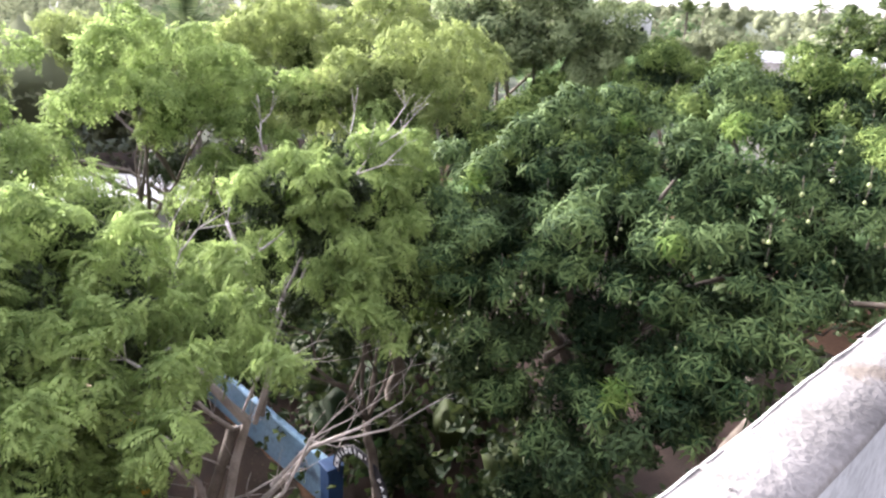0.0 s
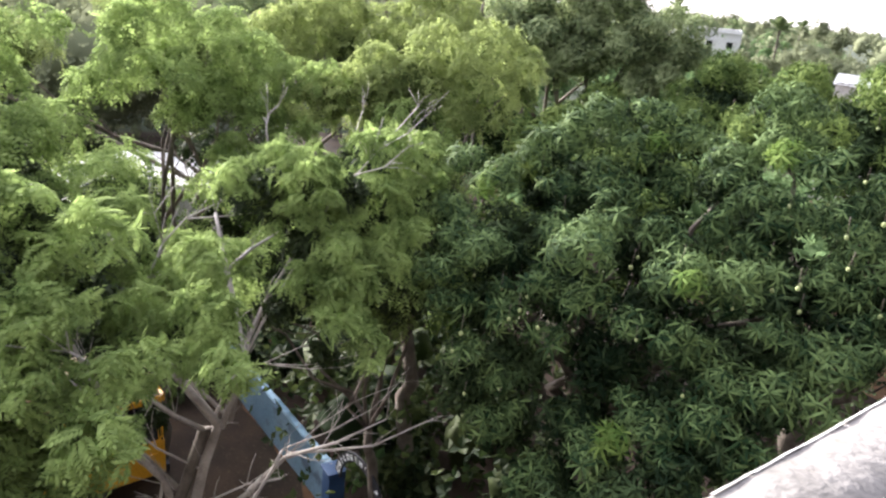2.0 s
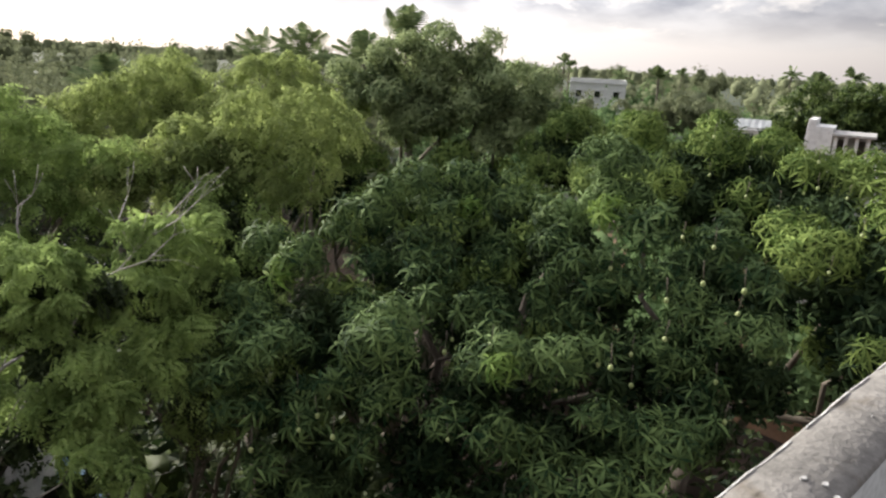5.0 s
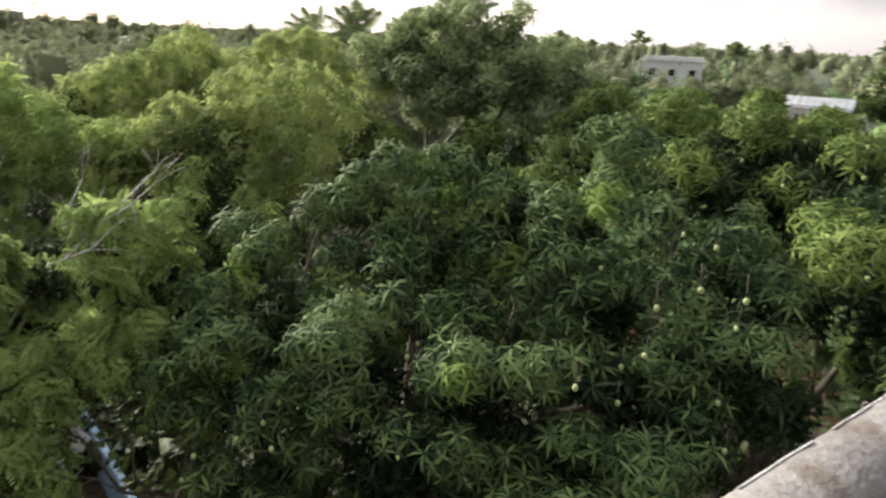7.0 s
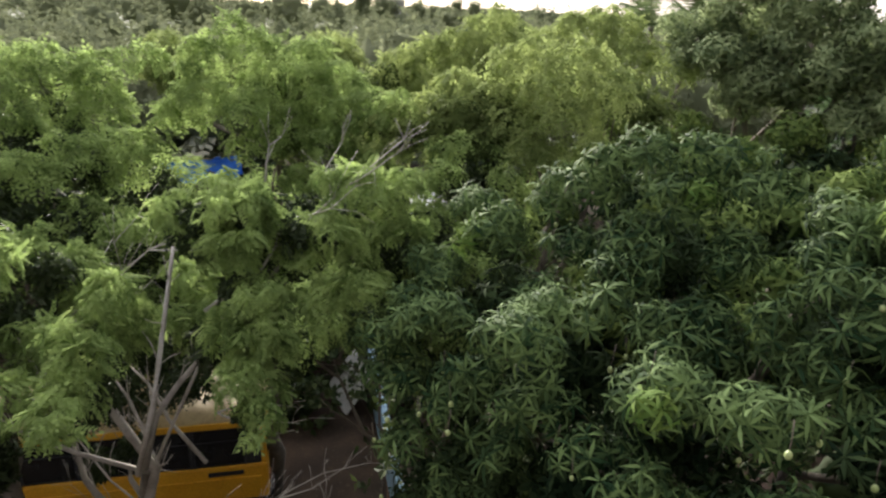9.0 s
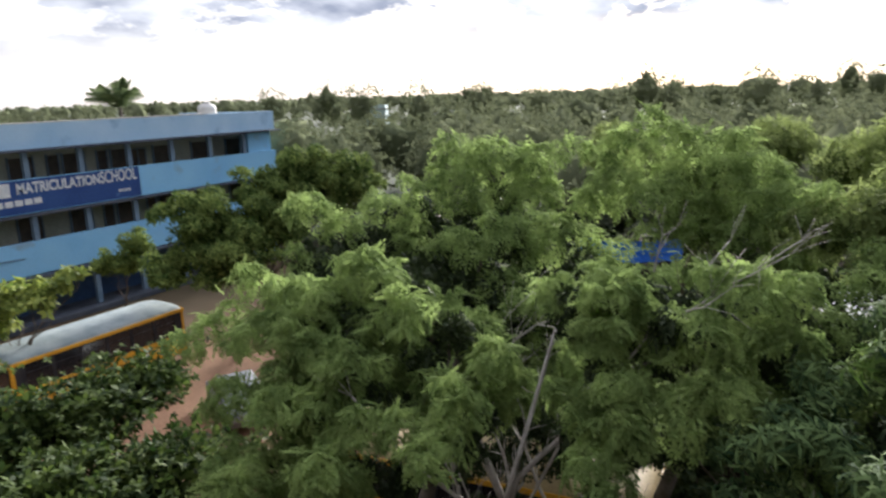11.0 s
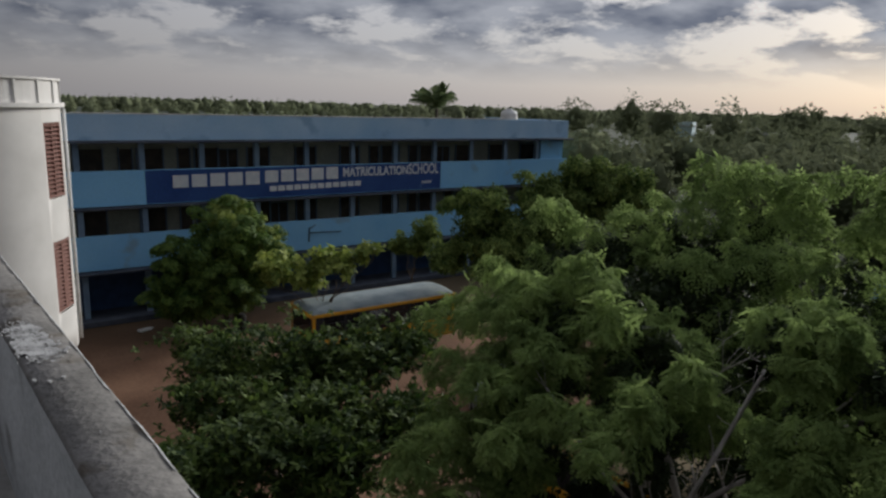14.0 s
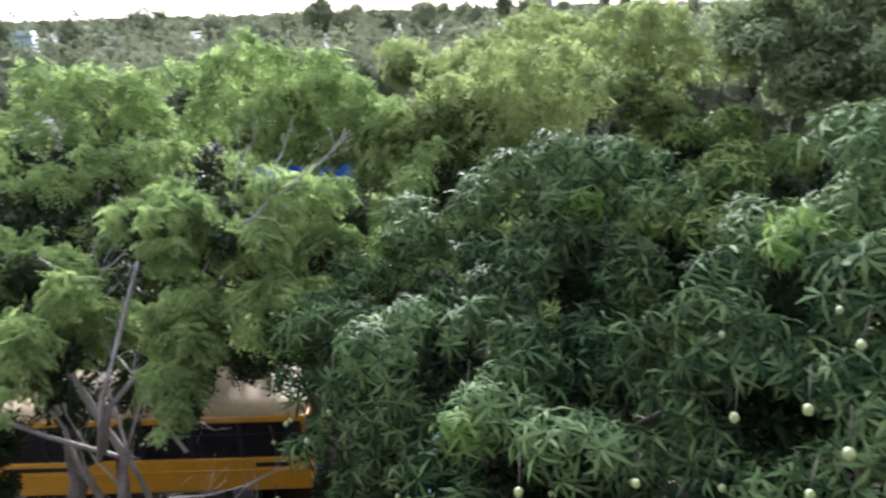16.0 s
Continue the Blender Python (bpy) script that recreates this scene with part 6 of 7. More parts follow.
tree("neem_tree", "broad neem tree with rounded green tufts", "tree", (4.0, 12.0, 0), NEEM_BACK, neem(3, 44, 0.33, None, NEEM_PLAIN, 0.45), 3, None, 0.22, None, 7, BACK_TUFTS + BACK_TUFTS_TOP)
tree("neem_tree", "neem tree behind the bus with soft rounded crown", "tree", (7.6, 6.9, 0), NEEM_FAR, neem(4, 52, 0.32, None, NEEM_PLAIN, 0.45, NEEM_HALF_SHADE_LEAF), 4, None, 0.2, None, 7, FAR_TUFTS)
tree("neem_tree", "yellowish green neem tree behind the mango", "tree", (4.0, 2.0, 0), NEEM_GOLD, neem(5, 58, 0.30, NEEM_GOLD_LEAF, NEEM_PLAIN, 0.40, NEEM_HALF_SHADE_LEAF), 5, None, 0.2, None, 7, GOLD_TUFTS)
tree("neem_tree", "shaded dark green neem squeezed between the mango and the park wall", "tree", (2.7, 3.2, 0), NEEM_GOLD_LOW, neem(25, 50, 0.32, None, NEEM_PLAIN), 25, None, 0.12)
tree("neem_tree", "row of neem crowns beyond the park", "tree", (13.0, 2.5, 0), NEEM_ROW, neem(6, 40, 0.38, NEEM_GOLD_LEAF, NEEM_PLAIN, 0.55, NEEM_HALF_SHADE_LEAF), 6, None, 0.2, None, 7, ROW_TUFTS + [(14.1, -0.1, 10.2, 1.0), (16.5, 10.8, 9.0, 1.2), (14.8, 9.0, 8.8, 1.1), (16.8, 5.5, 9.4, 1.1)])
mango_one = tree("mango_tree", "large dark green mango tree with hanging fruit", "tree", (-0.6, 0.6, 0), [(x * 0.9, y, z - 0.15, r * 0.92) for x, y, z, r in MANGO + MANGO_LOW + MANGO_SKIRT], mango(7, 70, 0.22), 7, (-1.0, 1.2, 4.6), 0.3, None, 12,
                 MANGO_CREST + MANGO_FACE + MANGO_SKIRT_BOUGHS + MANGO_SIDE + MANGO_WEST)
# hidden crown added to keep the low sun off the bus roof
tree("neem_tree", "unseen neem crown added beyond the bus to block low sun", "tree", (14.6, 12.8, 0), [(13.6, 12.0, 4.6, 1.5), (14.8, 13.4, 5.4, 1.6), (15.6, 11.6, 5.0, 1.5), (13.8, 13.8, 3.8, 1.4), (14.4, 11.4, 3.6, 1.3), (16.2, 13.0, 4.0, 1.4)],
     neem(26, 30, 0.42, None, NEEM_PLAIN, 0.55), 26, None, 0.2)
# another added crown, which shades the ground beside the park wall
tree("neem_tree", "low neem added between the bus and the park wall to block low sun", "tree", (16.4, 8.0, 0), [(15.5, 7.6, 2.2, 1.5), (16.5, 8.6, 3.6, 1.6), (15.2, 9.2, 2.6, 1.4), (17.2, 7.0, 3.2, 1.3), (16.0, 6.6, 3.4, 1.4), (17.6, 8.4, 2.8, 1.3), (14.8, 6.2, 1.6, 1.2)],
     neem(27, 30, 0.42, None, NEEM_PLAIN, 0.55), 27, None, 0.2)
tree("neem_tree", "shaded green neem crown behind the yellow bus", "tree", (9.4, 9.0, 0), SHADE_TREE, neem(15, 30, 0.42, None, NEEM_PLAIN, 0.55), 15, None, 0.2)
hang_fruit(mango_one, FRUITS)
young_leaves(mango_one, ((-0.1, 3.1, 8.6, 0.28), (-1.15, 0.9, 9.4, 0.32), (-3.1, -2.85, 8.9, 0.28), (-2.3, -0.7, 9.4, 0.3), (-3.0, 1.85, 8.1, 0.2), (-3.2, 3.0, 6.1, 0.2)), MANGO_YOUNG, 70)
mango_right = tree("mango_tree", "dark green mango tree with small pale fruit", "tree", (-1.5, -5.0, 0), MANGO_RIGHT, mango(8, 70, 0.23, MANGO_LIGHT), 8, None, 0.28)
rng_f = np.random.default_rng(51)
right_fruit = []
for fx, fy, fz, fr in MANGO_RIGHT:
    for _ in range(6):
        d = rng_f.normal(size=3) + np.array((-0.5, 0.7, 0.6))
        d /= np.linalg.norm(d)
        right_fruit.append(tuple(np.array((fx, fy, fz)) + d * (fr + 0.02)))
hang_fruit(mango_right, right_fruit)
# added behind the large mango to close gaps and shade the ground
tree("mango_tree", "mango tree added behind the others to fill gaps and cast shade", "tree", (4.2, -2.0, 0), MANGO_MID, mango(16, 40, 0.30, MANGO_LIGHT, MANGO_FAR, 0.35, 0.5), 16, None, 0.25)
tree("mango_tree", "tall mango tree rising above the horizon", "tree", (6.6, -4.8, 0), MANGO_TALL, mango(9, 60, 0.24, TALL_LEAF, MANGO_FAR, 0.35, 0.45), 9, None, 0.3)
tree("broadleaf_tree", "dense dark green tree before the school", "tree", (17.4, 29.6, 0), SCHOOL_TREE, mango(10, 36, 0.27, SCHOOL_LEAF, FINE_SPRIG, 0.5, 0.62), 10, None, 0.25)
tree("sapling", "thin light green sapling by the school wall", "tree", YARD @ Vector((12.2, 33.5, 0)), in_yard(SCHOOL_SAPLING), mango(11, 40, 0.26, SCHOOL_LEAF, FINE_SPRIG, 0.5, 0.3), 11, None, 0.07)
round_tree = tree("broadleaf_tree", "rounded green tree with bright new leaves in the school yard", "tree", YARD @ Vector((3.0, 36.7, 0)), in_yard(ROUND_TREE), mango(12, 80, 0.16, ROUND_LEAF, BROAD_SPRIG, 0.6, 0.40), 12, None, 0.16)
young_leaves(round_tree, in_yard([(3.2, 36.2, 6.0, 1.0), (3.9, 35.4, 5.5, 1.0), (4.6, 34.9, 4.8, 0.9), (5.2, 34.5, 3.9, 0.8), (3.0, 34.6, 5.4, 0.9), (2.4, 35.6, 5.7, 0.8), (4.2, 34.0, 4.4, 0.8)]), PALE_LEAF, 120, 0.20)
tree("broadleaf_tree", "thin pale green tree beside the parked bus", "tree", YARD @ Vector((4.9, 29.3, 0)), in_yard(PALE_TREE), mango(13, 8, 0.34, PALE_LEAF, BROAD_SPRIG, 0.5, 0.3), 13, None, 0.09)
tree("broadleaf_tree", "low spreading tree with large dark leaves", "tree", (-2.6, 16.2, 0), BADAM, lambda L: layer_crown("crown", L, BROAD_SPRIG, BROAD_LEAF, 7.5, 0.165, 14), 14, None, 0.2)


def palm(name, label, x, y, h, size, seed, group="", spread=(0.05, 1.4), stout=1.0):
    rng = np.random.default_rng(seed)
    h -= G
    root = thing(name, label, "palm", pose(x, y, G), group)
    bm = bmesh.new()
    lean = rng.normal(size=2) * 0.35
    pts = [(lean[0] * (k / 6) ** 2, lean[1] * (k / 6) ** 2, h * k / 6) for k in range(7)]
    tube(bm, pts, [stout ** 0.3 * q for q in (0.2, 0.17, 0.15, 0.14, 0.13, 0.12, 0.13)], 8)
    part("trunk", bm, BARK, root, "", True)
    v, f = [], []
    for i in range(15):
        az = i * 2.39996 + rng.normal() * 0.1
        el = rng.uniform(*spread)
        n = 15
        prev = None
        for k in range(n + 1):
            s = k / n
            r = size * s * math.cos(el) * (1 - 0.15 * s)
            z = size * (s * math.sin(el) - 0.36 * s * s)
            c = np.array((pts[-1][0] + r * math.cos(az), pts[-1][1] + r * math.sin(az), h + z))
            if k:
                side = np.array((-math.sin(az), math.cos(az), 0))
                ln = size * 0.31 * math.sin(math.pi * (0.12 + 0.85 * s))
                fw = (c - prev) / np.linalg.norm(c - prev)
                for sd in (-1, 1):
                    tip = c + side * sd * ln * 0.8 + fw * ln * 0.55 - np.array((0, 0, ln * 0.45))
                    w = fw * size * 0.013 * stout
                    b = len(v)
                    v += [c - w, c + w, tip + w * 0.2, tip - w * 0.2]
                    f.append((b, b + 1, b + 2, b + 3))
            prev = c
    ob = new("fronds", quick_mesh("fronds", np.array(v), np.array(f), PALM_LEAF))
    ob.parent = root
    return root


palm("coconut_palm", "coconut palm behind the school roof", 32.2, 60.5, 11.0, 4.2, 1, "", (0.5, 1.45), 2.2)
for i, (x, y, h, s) in enumerate(((36.5, -13.7, 10.5, 3.8), (35.2, -16.2, 10.9, 3.8), (33.7, -18.7, 10.8, 3.6), (26.3, -1.4, 9.3, 2.6), (25.5, -17.5, 12.2, 3.4))):
    palm("coconut_palm", "coconut palm beyond the mango trees", x, y, h, s, 20 + i, "palms beyond the mangoes", (0.25, 1.5), 1.6)


rng_p = np.random.default_rng(90)
for i in range(20):
    az = radians(rng_p.uniform(116, 160))
    dd = rng_p.uniform(110, 230)
    palm("coconut_palm", "distant coconut palm on the skyline", -8 + dd * math.sin(az), 6 + dd * math.cos(az), rng_p.uniform(10.0, 12.4), 3.2, 60 + i, "palms on the skyline", (-0.2, 1.4), 2.6)


# ---- far woods, palms on the horizon, distant houses ----
def knob_ball():
    bm = bmesh.new()
    bmesh.ops.create_icosphere(bm, subdivisions=2, radius=1.0)
    bm.verts.ensure_lookup_table()
    v = np.array([q.co[:] for q in bm.verts])
    f = np.array([[q.index for q in g.verts] for g in bm.faces])
    bm.free()
    return v, np.concatenate([f, f[:, 2:3]], axis=1)


def woods(name, label, near, far, count, az0, az1, top, size, per, seed, mat, keep=None, slim=(0.22, 0.42), spots=(), body=0.48):
    """Far trees: each an uneven inner mass with loose leaf sprays standing out of it."""
    rng = np.random.default_rng(seed)
    P, D, S, BV, BF, off = [], [], [], [], [], 0
    bv, bf = knob_ball()
    for n in range(max(count, len(spots))):
        az = radians(rng.uniform(az0, az1))
        d = near * (far / near) ** rng.random()
        x, y = -8 + d * math.sin(az), 4 + d * math.cos(az)
        if spots:
            x, y, *tall = spots[n]
        if keep and not keep(x, y):
            continue
        h = tall[0] if spots and tall else rng.uniform(*top)
        r = h * rng.uniform(*slim)
        k = int(per * rng.uniform(0.7, 1.3))
        ph = rng.uniform(0, 6, 4)

        def lobe(q):
            return 1 + 0.28 * np.sin(q[:, 0] * 4 + ph[0]) * np.sin(q[:, 1] * 4 + ph[1]) + 0.22 * np.sin(q[:, 2] * 6 + ph[2]) + 0.14 * np.sin(q[:, 0] * 9 + ph[3]) * np.sin(q[:, 2] * 8)
        dd = rng.normal(size=(k, 3))
        dd /= np.linalg.norm(dd, axis=1, keepdims=True)
        c, sh = np.array((x, y, h - r * 1.25)), np.array((1, 1, 1.25))
        P.append(c + dd * (r * lobe(dd) * rng.uniform(0.8, 1.08, k))[:, None] * sh)
        D.append(dd)
        S.append(np.full(k, size * (0.8 + 0.35 * min(d, 300) / 100)) * rng.uniform(0.6, 1.3, k))
        core = c + bv * (r * lobe(bv) * body)[:, None] * sh
        core[:, 2] = np.maximum(core[:, 2], G)
        BV.append(core)
        BF.append(bf + off)
        off += len(bv)
    P, D, S = np.concatenate(P), np.concatenate(D), np.concatenate(S)
    v, f = scatter(CLUMP, P, frames_from(D + np.array((0, 0, 0.5)) + rng.normal(size=D.shape) * 0.3, rng), S)
    lv, lf = v.tolist(), f.tolist()
    bodies = [q[:3] for q in np.concatenate(BF).tolist()]
    me = bpy.data.meshes.new(name)
    me.from_pydata(np.concatenate(BV).tolist() + lv, [], bodies + (f + off).tolist())
    me.materials.append(mat)
    me.polygons.foreach_set("use_smooth", np.arange(len(me.polygons)) < len(bodies))
    return tagged(new(name, me), label, "woods", "", "stuff")


def outside_school(x, y):
    return not (-60 < x < 60 and 20 < y < 52)


def clear_of_yard(x, y):
    if -60 < x < 34 and 20 < y < 52:
        return False
    if 28 < x < 38 and 8 < y < 24:
        return False
    if y < -10 and x < 30:
        return False
    return True


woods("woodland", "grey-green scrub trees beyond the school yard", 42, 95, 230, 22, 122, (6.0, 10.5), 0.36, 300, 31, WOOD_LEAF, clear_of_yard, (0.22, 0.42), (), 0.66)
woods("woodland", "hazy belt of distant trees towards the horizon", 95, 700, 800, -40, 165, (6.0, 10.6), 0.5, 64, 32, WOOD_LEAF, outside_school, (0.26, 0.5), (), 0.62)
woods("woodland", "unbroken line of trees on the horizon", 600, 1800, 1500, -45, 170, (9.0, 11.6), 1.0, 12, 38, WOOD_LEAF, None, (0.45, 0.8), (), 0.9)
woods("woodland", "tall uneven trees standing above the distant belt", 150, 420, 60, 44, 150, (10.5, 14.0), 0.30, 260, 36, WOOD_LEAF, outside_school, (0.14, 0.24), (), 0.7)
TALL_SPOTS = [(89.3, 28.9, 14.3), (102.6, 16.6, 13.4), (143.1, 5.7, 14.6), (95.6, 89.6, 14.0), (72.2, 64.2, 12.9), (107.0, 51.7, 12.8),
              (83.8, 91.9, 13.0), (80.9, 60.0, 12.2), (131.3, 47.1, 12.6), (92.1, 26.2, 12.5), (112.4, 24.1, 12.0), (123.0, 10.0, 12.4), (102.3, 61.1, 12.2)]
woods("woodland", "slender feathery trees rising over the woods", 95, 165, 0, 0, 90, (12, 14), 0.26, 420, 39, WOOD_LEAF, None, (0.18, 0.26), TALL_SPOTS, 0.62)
woods("woodland", "hazy mixed trees around the distant houses", 55, 420, 240, 104, 166, (4.0, 7.6), 0.42, 110, 37, SOUTH_LEAF, lambda x, y: y < -34, (0.25, 0.45), (), 0.55)
woods("thicket", "green bushes and small trees south of the mangoes", 20, 95, 150, 120, 168, (3.5, 6.5), 0.32, 200, 33, SOUTH_LEAF, lambda x, y: x > -1 and not (x < 27 and y < -22))


# dark-leaved bushes added to cover and darken bright ground under the trees
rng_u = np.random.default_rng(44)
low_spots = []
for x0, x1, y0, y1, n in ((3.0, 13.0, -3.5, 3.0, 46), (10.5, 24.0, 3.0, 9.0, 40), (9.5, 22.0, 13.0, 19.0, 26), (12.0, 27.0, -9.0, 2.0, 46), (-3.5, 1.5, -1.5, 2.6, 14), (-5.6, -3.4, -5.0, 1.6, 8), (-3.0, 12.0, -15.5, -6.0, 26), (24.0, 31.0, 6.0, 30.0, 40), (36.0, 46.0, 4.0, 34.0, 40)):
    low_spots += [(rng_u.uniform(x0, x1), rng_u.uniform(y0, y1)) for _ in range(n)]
under = woods("undergrowth", "low dark bushes added under the trees to darken the ground", 10, 20, 0, 0, 90, (1.4, 4.4), 0.30, 84, 35, DARK_LEAF, None, (0.32, 0.48), low_spots, 0.3)
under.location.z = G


def house(name, label, x, y, w, d, h, mat, roof_mat, turn=0.0, storeys=1):
    h -= G
    root = thing(name, label, "house", pose(x, y, G, 0, 0, turn))
    bm = bmesh.new()
    box(bm, 0, 0, h / 2, w, d, h, 0.03)
    wall = part("wall", bm, mat, root)
    bm = bmesh.new()
    box(bm, 0, 0, h + 0.06, w + 0.5, d + 0.5, 0.14, 0.02)
    part("roof", bm, roof_mat, root)
    bm = bmesh.new()
    for sx, sy, lx, ly in ((0, -1, w, 0.15), (0, 1, w, 0.15), (-1, 0, 0.15, d), (1, 0, 0.15, d)):
        box(bm, sx * (w / 2 - 0.08), sy * (d / 2 - 0.08), h + 0.45, lx, ly, 0.65)
    part("parapet", bm, mat, root)
    for s in range(storeys):
        z = h * (s + 0.55) / storeys
        for side in (-1, 1):
            for k in range(max(int(w / 3), 1)):
                n = max(int(w / 3), 1)
                win = new("window")
                win.parent = root
                px = -w / 2 + w * (k + 0.5) / n
                bm = bmesh.new()
                box(bm, px, side * (d / 2 + 0.005), z, 1.1, 0.06, 1.2)
                part("pane", bm, BUS_GLASS, win)
                bm = bmesh.new()
                box(bm, px, side * (d / 2 + 0.06), z - 0.68, 1.4, 0.22, 0.1)
                box(bm, px, side * (d / 2 + 0.12), z + 0.72, 1.5, 0.4, 0.08)
                part("sill", bm, mat, win)
        for side in (-1, 1):
            win = new("window")
            win.parent = root
            bm = bmesh.new()
            box(bm, side * (w / 2 + 0.005), 0, z, 0.06, 1.1, 1.2)
            part("pane", bm, BUS_GLASS, win)
    return root


house("house", "pale blue distant house among the trees", 114, 92.7, 7, 6, 8.6, HOUSE_PALE, HOUSE_GREY, 30, 2)
house("house", "small white distant house among the trees", 150, 95, 8, 6, 6.5, HOUSE_WHITE, HOUSE_GREY, 10, 2)
house("house", "tall pale distant building above the trees", 276, -4, 11, 10, 12.6, HOUSE_GREY, HOUSE_GREY, 0, 4)
house("house", "white flat-roofed house beyond the mango grove", 86.2, -109.0, 11, 8, 8.6, HOUSE_WHITE, HOUSE_WHITE, 40, 2)
house("house", "low white house beyond the fields", 92, -92, 8, 6, 5.5, HOUSE_WHITE, TERRACOTTA, 40, 1)
def verandah_house(x, y, turn):
    """A white stair block beside a flat-roofed open verandah on columns, over a closed lower storey."""
    root = thing("house", "white house with a stair block and an open columned verandah", "house", pose(x, y, G, 0, 0, turn))
    bm = bmesh.new()
    box(bm, 0, 0, 3.55, 3.6, 3.6, 7.1, 0.02)
    part("wall", bm, HOUSE_WHITE, root, "white lower storey")
    bm = bmesh.new()
    box(bm, 1.05, 0.1, 8.35, 1.5, 3.4, 2.5, 0.02)
    block = part("wall", bm, HOUSE_WHITE, root, "white stair block")
    bm = bmesh.new()
    box(bm, 1.55, 0.1, 9.8, 0.45, 3.4, 0.42, 0.02)
    part("parapet", bm, HOUSE_WHITE, block, "raised white parapet corner")
    bm = bmesh.new()
    box(bm, -0.75, -0.7, 8.1, 2.1, 0.2, 2.0)
    part("back_wall", bm, HOUSE_GREY, root, "shaded grey back wall")
    bm = bmesh.new()
    box(bm, -0.85, 0.1, 9.18, 2.4, 3.8, 0.16, 0.02)
    part("roof", bm, HOUSE_GREY, root, "thin grey roof slab")
    for cx in (-1.65, -1.05, -0.45, 0.1):
        bm = bmesh.new()
        box(bm, cx, 1.65, 8.1, 0.2, 0.2, 2.0, 0.02)
        part("column", bm, HOUSE_WHITE, root)
    for cx in (-1.2, -0.2):
        bm = bmesh.new()
        box(bm, cx, -0.58, 7.95, 0.6, 0.06, 1.6)
        part("door", bm, DARK_WOOD, root)


verandah_house(10.9, -40.8, 20)
house("house", "long cream house at the edge of the grove", 15.0, -66.0, 9.0, 6, 9.9, HOUSE_WHITE, HOUSE_WHITE, 15, 2)


def shed(name, label, x, y, w, d, h, turn, mat):
    h -= G
    root = thing(name, label, "shed", pose(x, y, G, 0, 0, turn))
    bm = bmesh.new()
    box(bm, 0, 0, h / 2, w - 0.4, d - 0.4, h)
    part("wall", bm, HOUSE_GREY, root)
    n = int(w / 0.5)
    bm = bmesh.new()
    vs = []
    for i in range(n * 4 + 1):
        xx = -w / 2 + w * i / (n * 4)
        zz = 0.014 * math.sin(i * math.pi / 2)
        vs.append([bm.verts.new((xx, -d / 2, h - 0.15 + zz)), bm.verts.new((xx, 0, h + 0.55 + zz)), bm.verts.new((xx, d / 2, h - 0.15 + zz))])
    for a, b in zip(vs, vs[1:]):
        for k in range(2):
            bm.faces.new((a[k], a[k + 1], b[k + 1], b[k]))
    bmesh.ops.solidify(bm, geom=bm.faces[:], thickness=0.01)
    part("roof", bm, mat, root)
    return root


shed("shed", "long shed with pale zinc sheet roof", 20.0, -45.0, 4.5, 4, 7.7, 25, SHEET_ROOF)
shed("shed", "low pale roofed shed beyond the grove", 3.8, -28.4, 5, 5, 7.2, 10, HOUSE_WHITE)

# round trees towards the southern houses
FAR_ROUND = [(19.9, -31.2, 7.3, 1.5), (18.2, -30.0, 6.8, 1.3), (21.0, -31.0, 6.2, 1.4)]
FAR_BROAD = [(18.5, -56.0, 8.6, 2.6), (16.0, -57.5, 9.0, 2.8), (13.6, -58.0, 8.4, 2.4), (20.5, -55.5, 7.6, 2.0), (16.5, -56.0, 6.8, 2.6)]
FAR_HAZE = [(28.5, -52.0, 7.6, 2.4), (31.0, -51.0, 7.2, 2.2), (26.0, -53.0, 7.0, 2.0), (33.5, -50.0, 6.6, 2.2)]
tree("broadleaf_tree", "rounded bright green tree beyond the mango grove", "tree", (19.8, -30.9, 0), FAR_ROUND, mango(41, 26, 0.30, ROUND_LEAF, FINE_SPRIG, 0.6, 0.6), 41, None, 0.2)
tree("broadleaf_tree", "wide dark green tree behind the white house", "tree", (16.6, -57.0, 0), FAR_BROAD, mango(42, 10, 0.46, BROAD_LEAF, FINE_SPRIG, 0.6, 0.9), 42, None, 0.3)
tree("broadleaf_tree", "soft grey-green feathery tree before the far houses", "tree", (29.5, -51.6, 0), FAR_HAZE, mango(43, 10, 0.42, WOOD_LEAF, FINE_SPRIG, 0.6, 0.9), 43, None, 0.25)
# added shed shape that stands for an unidentified bright patch between the trunks
shed("shed", "low shed added to stand for a bright white patch behind the neem trees", 22.5, 4.4, 6.0, 8.0, 2.6, 5, WHITE)


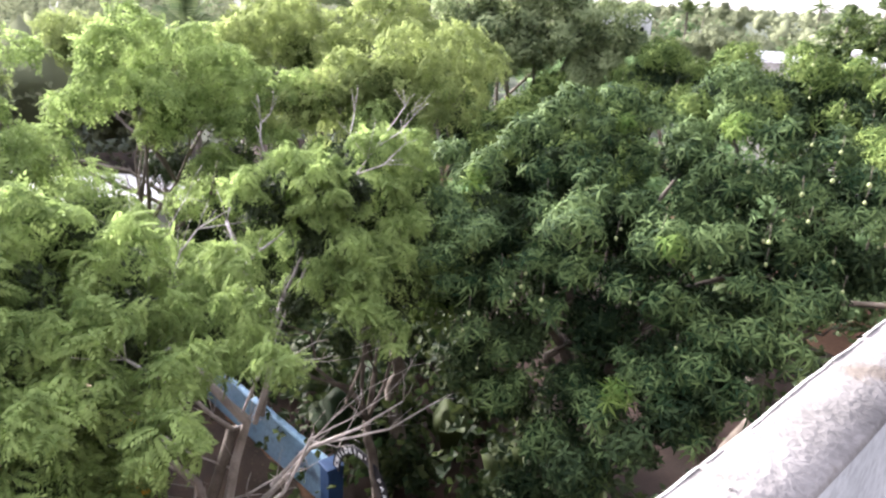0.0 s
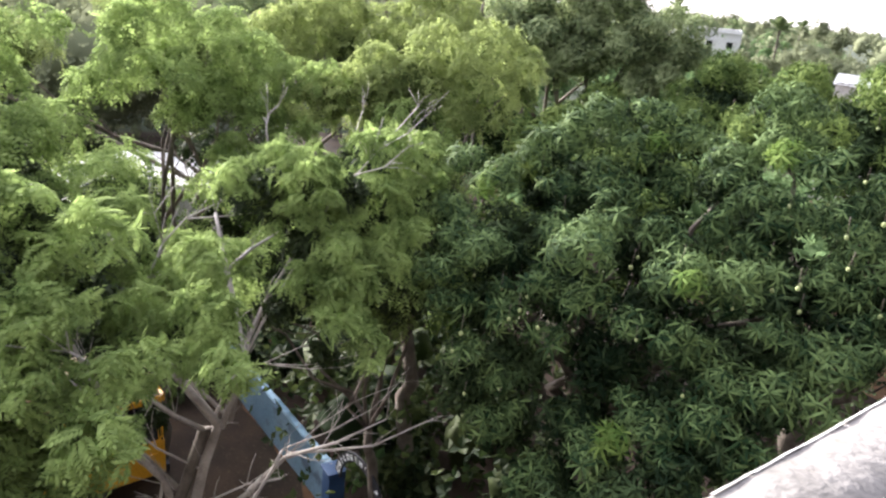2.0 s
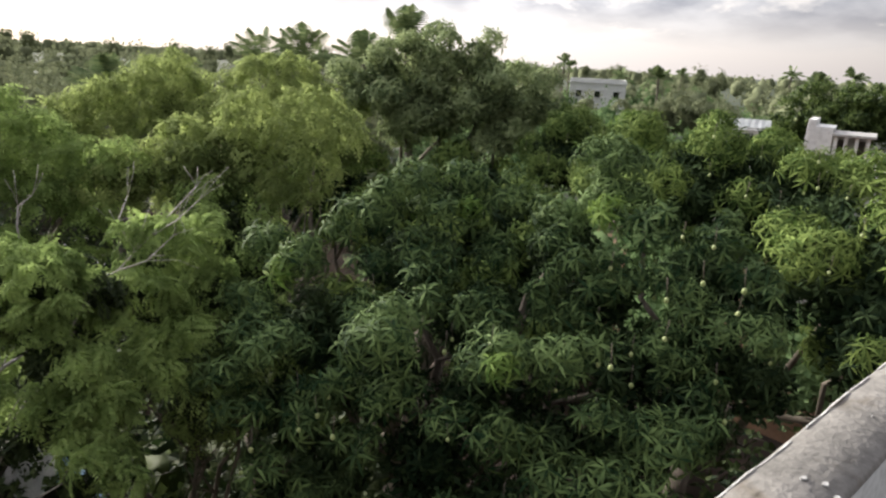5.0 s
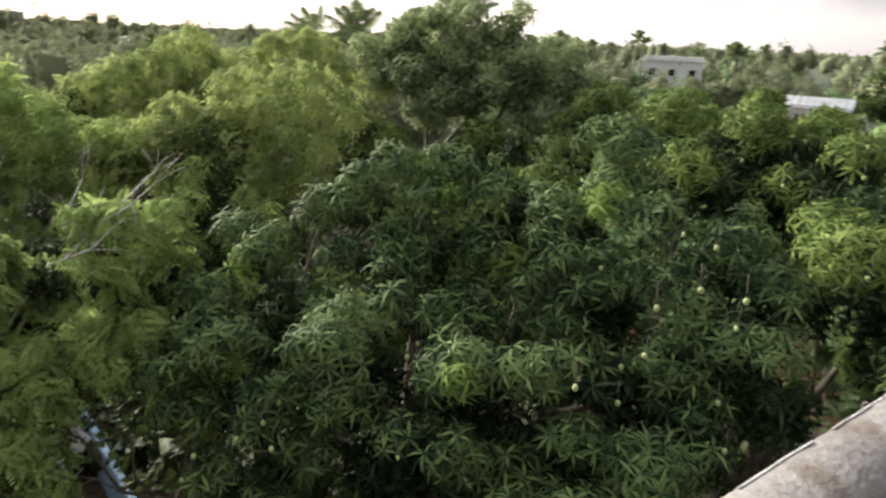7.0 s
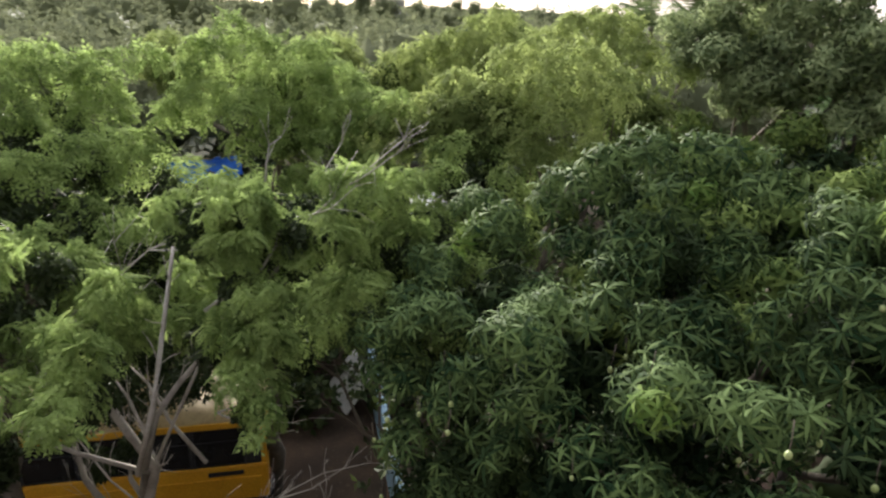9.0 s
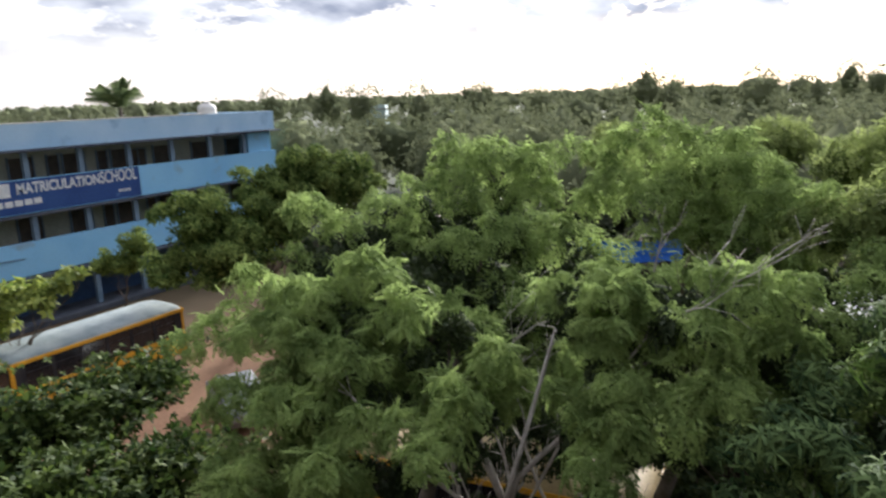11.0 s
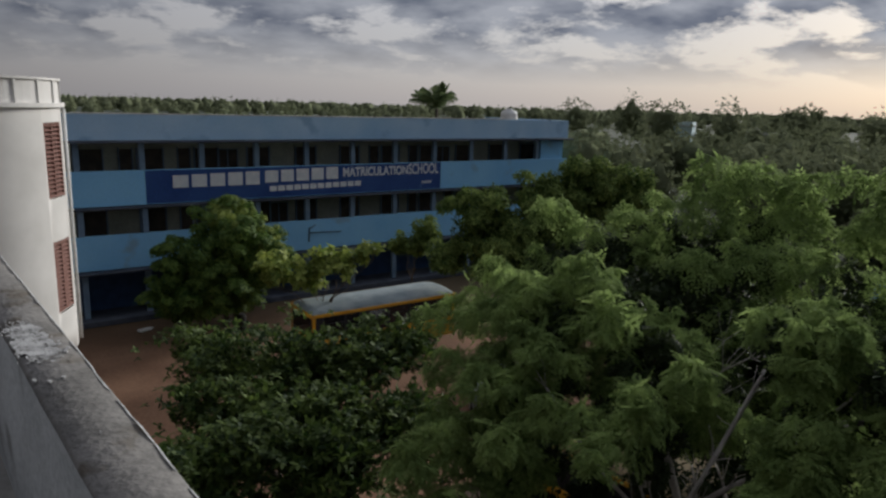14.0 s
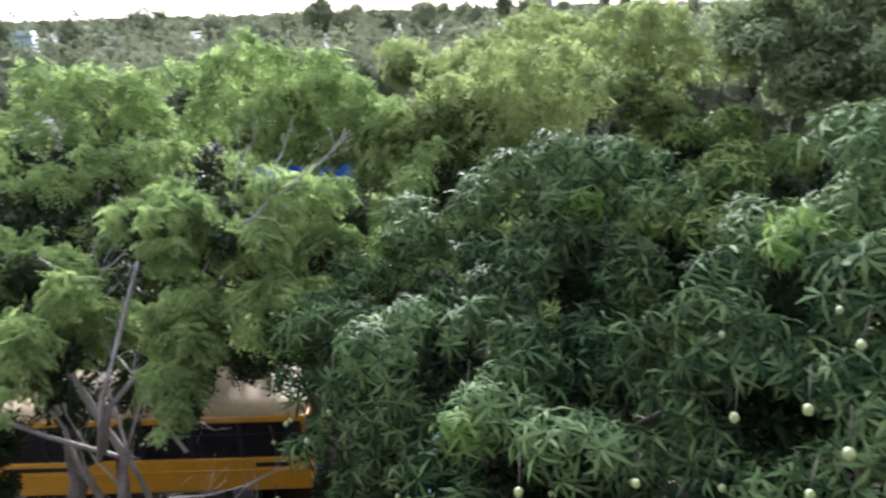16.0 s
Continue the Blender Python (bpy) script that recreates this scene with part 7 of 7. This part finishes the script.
# ---- parked car ----
def car(x, y, turn):
    root = thing("car", "silver parked hatchback car under the trees", "car", YARD @ pose(x, y, 0, 0, 0, turn))
    side = [(-1.85, 0.35), (-1.88, 0.75), (-1.70, 0.98), (-1.35, 1.05), (-0.95, 1.45), (0.35, 1.48), (0.95, 1.02), (1.70, 0.85), (1.86, 0.62), (1.85, 0.33)]
    bm = bmesh.new()
    rows = []
    for w, inset in ((-0.78, 0.05), (-0.70, 0.0), (0.70, 0.0), (0.78, 0.05)):
        rows.append([bm.verts.new((px, w * (1.0 if pz < 1.1 else 0.86), pz - inset * (pz > 0.9))) for px, pz in side])
    for a, b in zip(rows, rows[1:]):
        for k in range(len(side) - 1):
            bm.faces.new((a[k], a[k + 1], b[k + 1], b[k]))
        bm.faces.new((a[-1], a[0], b[0], b[-1]))
    bm.faces.new(rows[0][::-1])
    bm.faces.new(rows[-1])
    bmesh.ops.recalc_face_normals(bm, faces=bm.faces[:])
    part("body", bm, CAR_SILVER, root, "", True)
    for x0, x1, z0, z1 in ((0.42, 0.92, 1.44, 1.06), (-1.30, -0.98, 1.08, 1.42)):
        bm = bmesh.new()
        q = 0.012
        bm.faces.new([bm.verts.new(v) for v in ((x0 + q, -0.58, z0 + q), (x1 + q, -0.64, z1 + q), (x1 + q, 0.64, z1 + q), (x0 + q, 0.58, z0 + q))])
        part("windscreen", bm, BUS_GLASS, root, "dark glass")
    for sy in (-1, 1):
        bm = bmesh.new()
        bm.faces.new([bm.verts.new(v) for v in ((-1.1, sy * 0.785, 1.06), (0.75, sy * 0.785, 1.06), (0.32, sy * 0.70, 1.40), (-0.88, sy * 0.70, 1.40))])
        part("side_window", bm, BUS_GLASS, root, "dark glass")
        for wx in (-1.2, 1.2):
            bm = bmesh.new()
            bmesh.ops.create_cone(bm, cap_ends=True, segments=20, radius1=0.29, radius2=0.29, depth=0.2,
                                  matrix=Matrix.Translation((wx, sy * 0.72, 0.29)) @ Matrix.Rotation(radians(90), 4, "X"))
            wheel = part("wheel", bm, RUBBER, root)
            bm = bmesh.new()
            bmesh.ops.create_cone(bm, cap_ends=True, segments=16, radius1=0.17, radius2=0.15, depth=0.03,
                                  matrix=Matrix.Translation((wx, sy * 0.83, 0.29)) @ Matrix.Rotation(radians(90), 4, "X"))
            part("rim", bm, STEEL, wheel)


car(8.7, 22.3, 60)
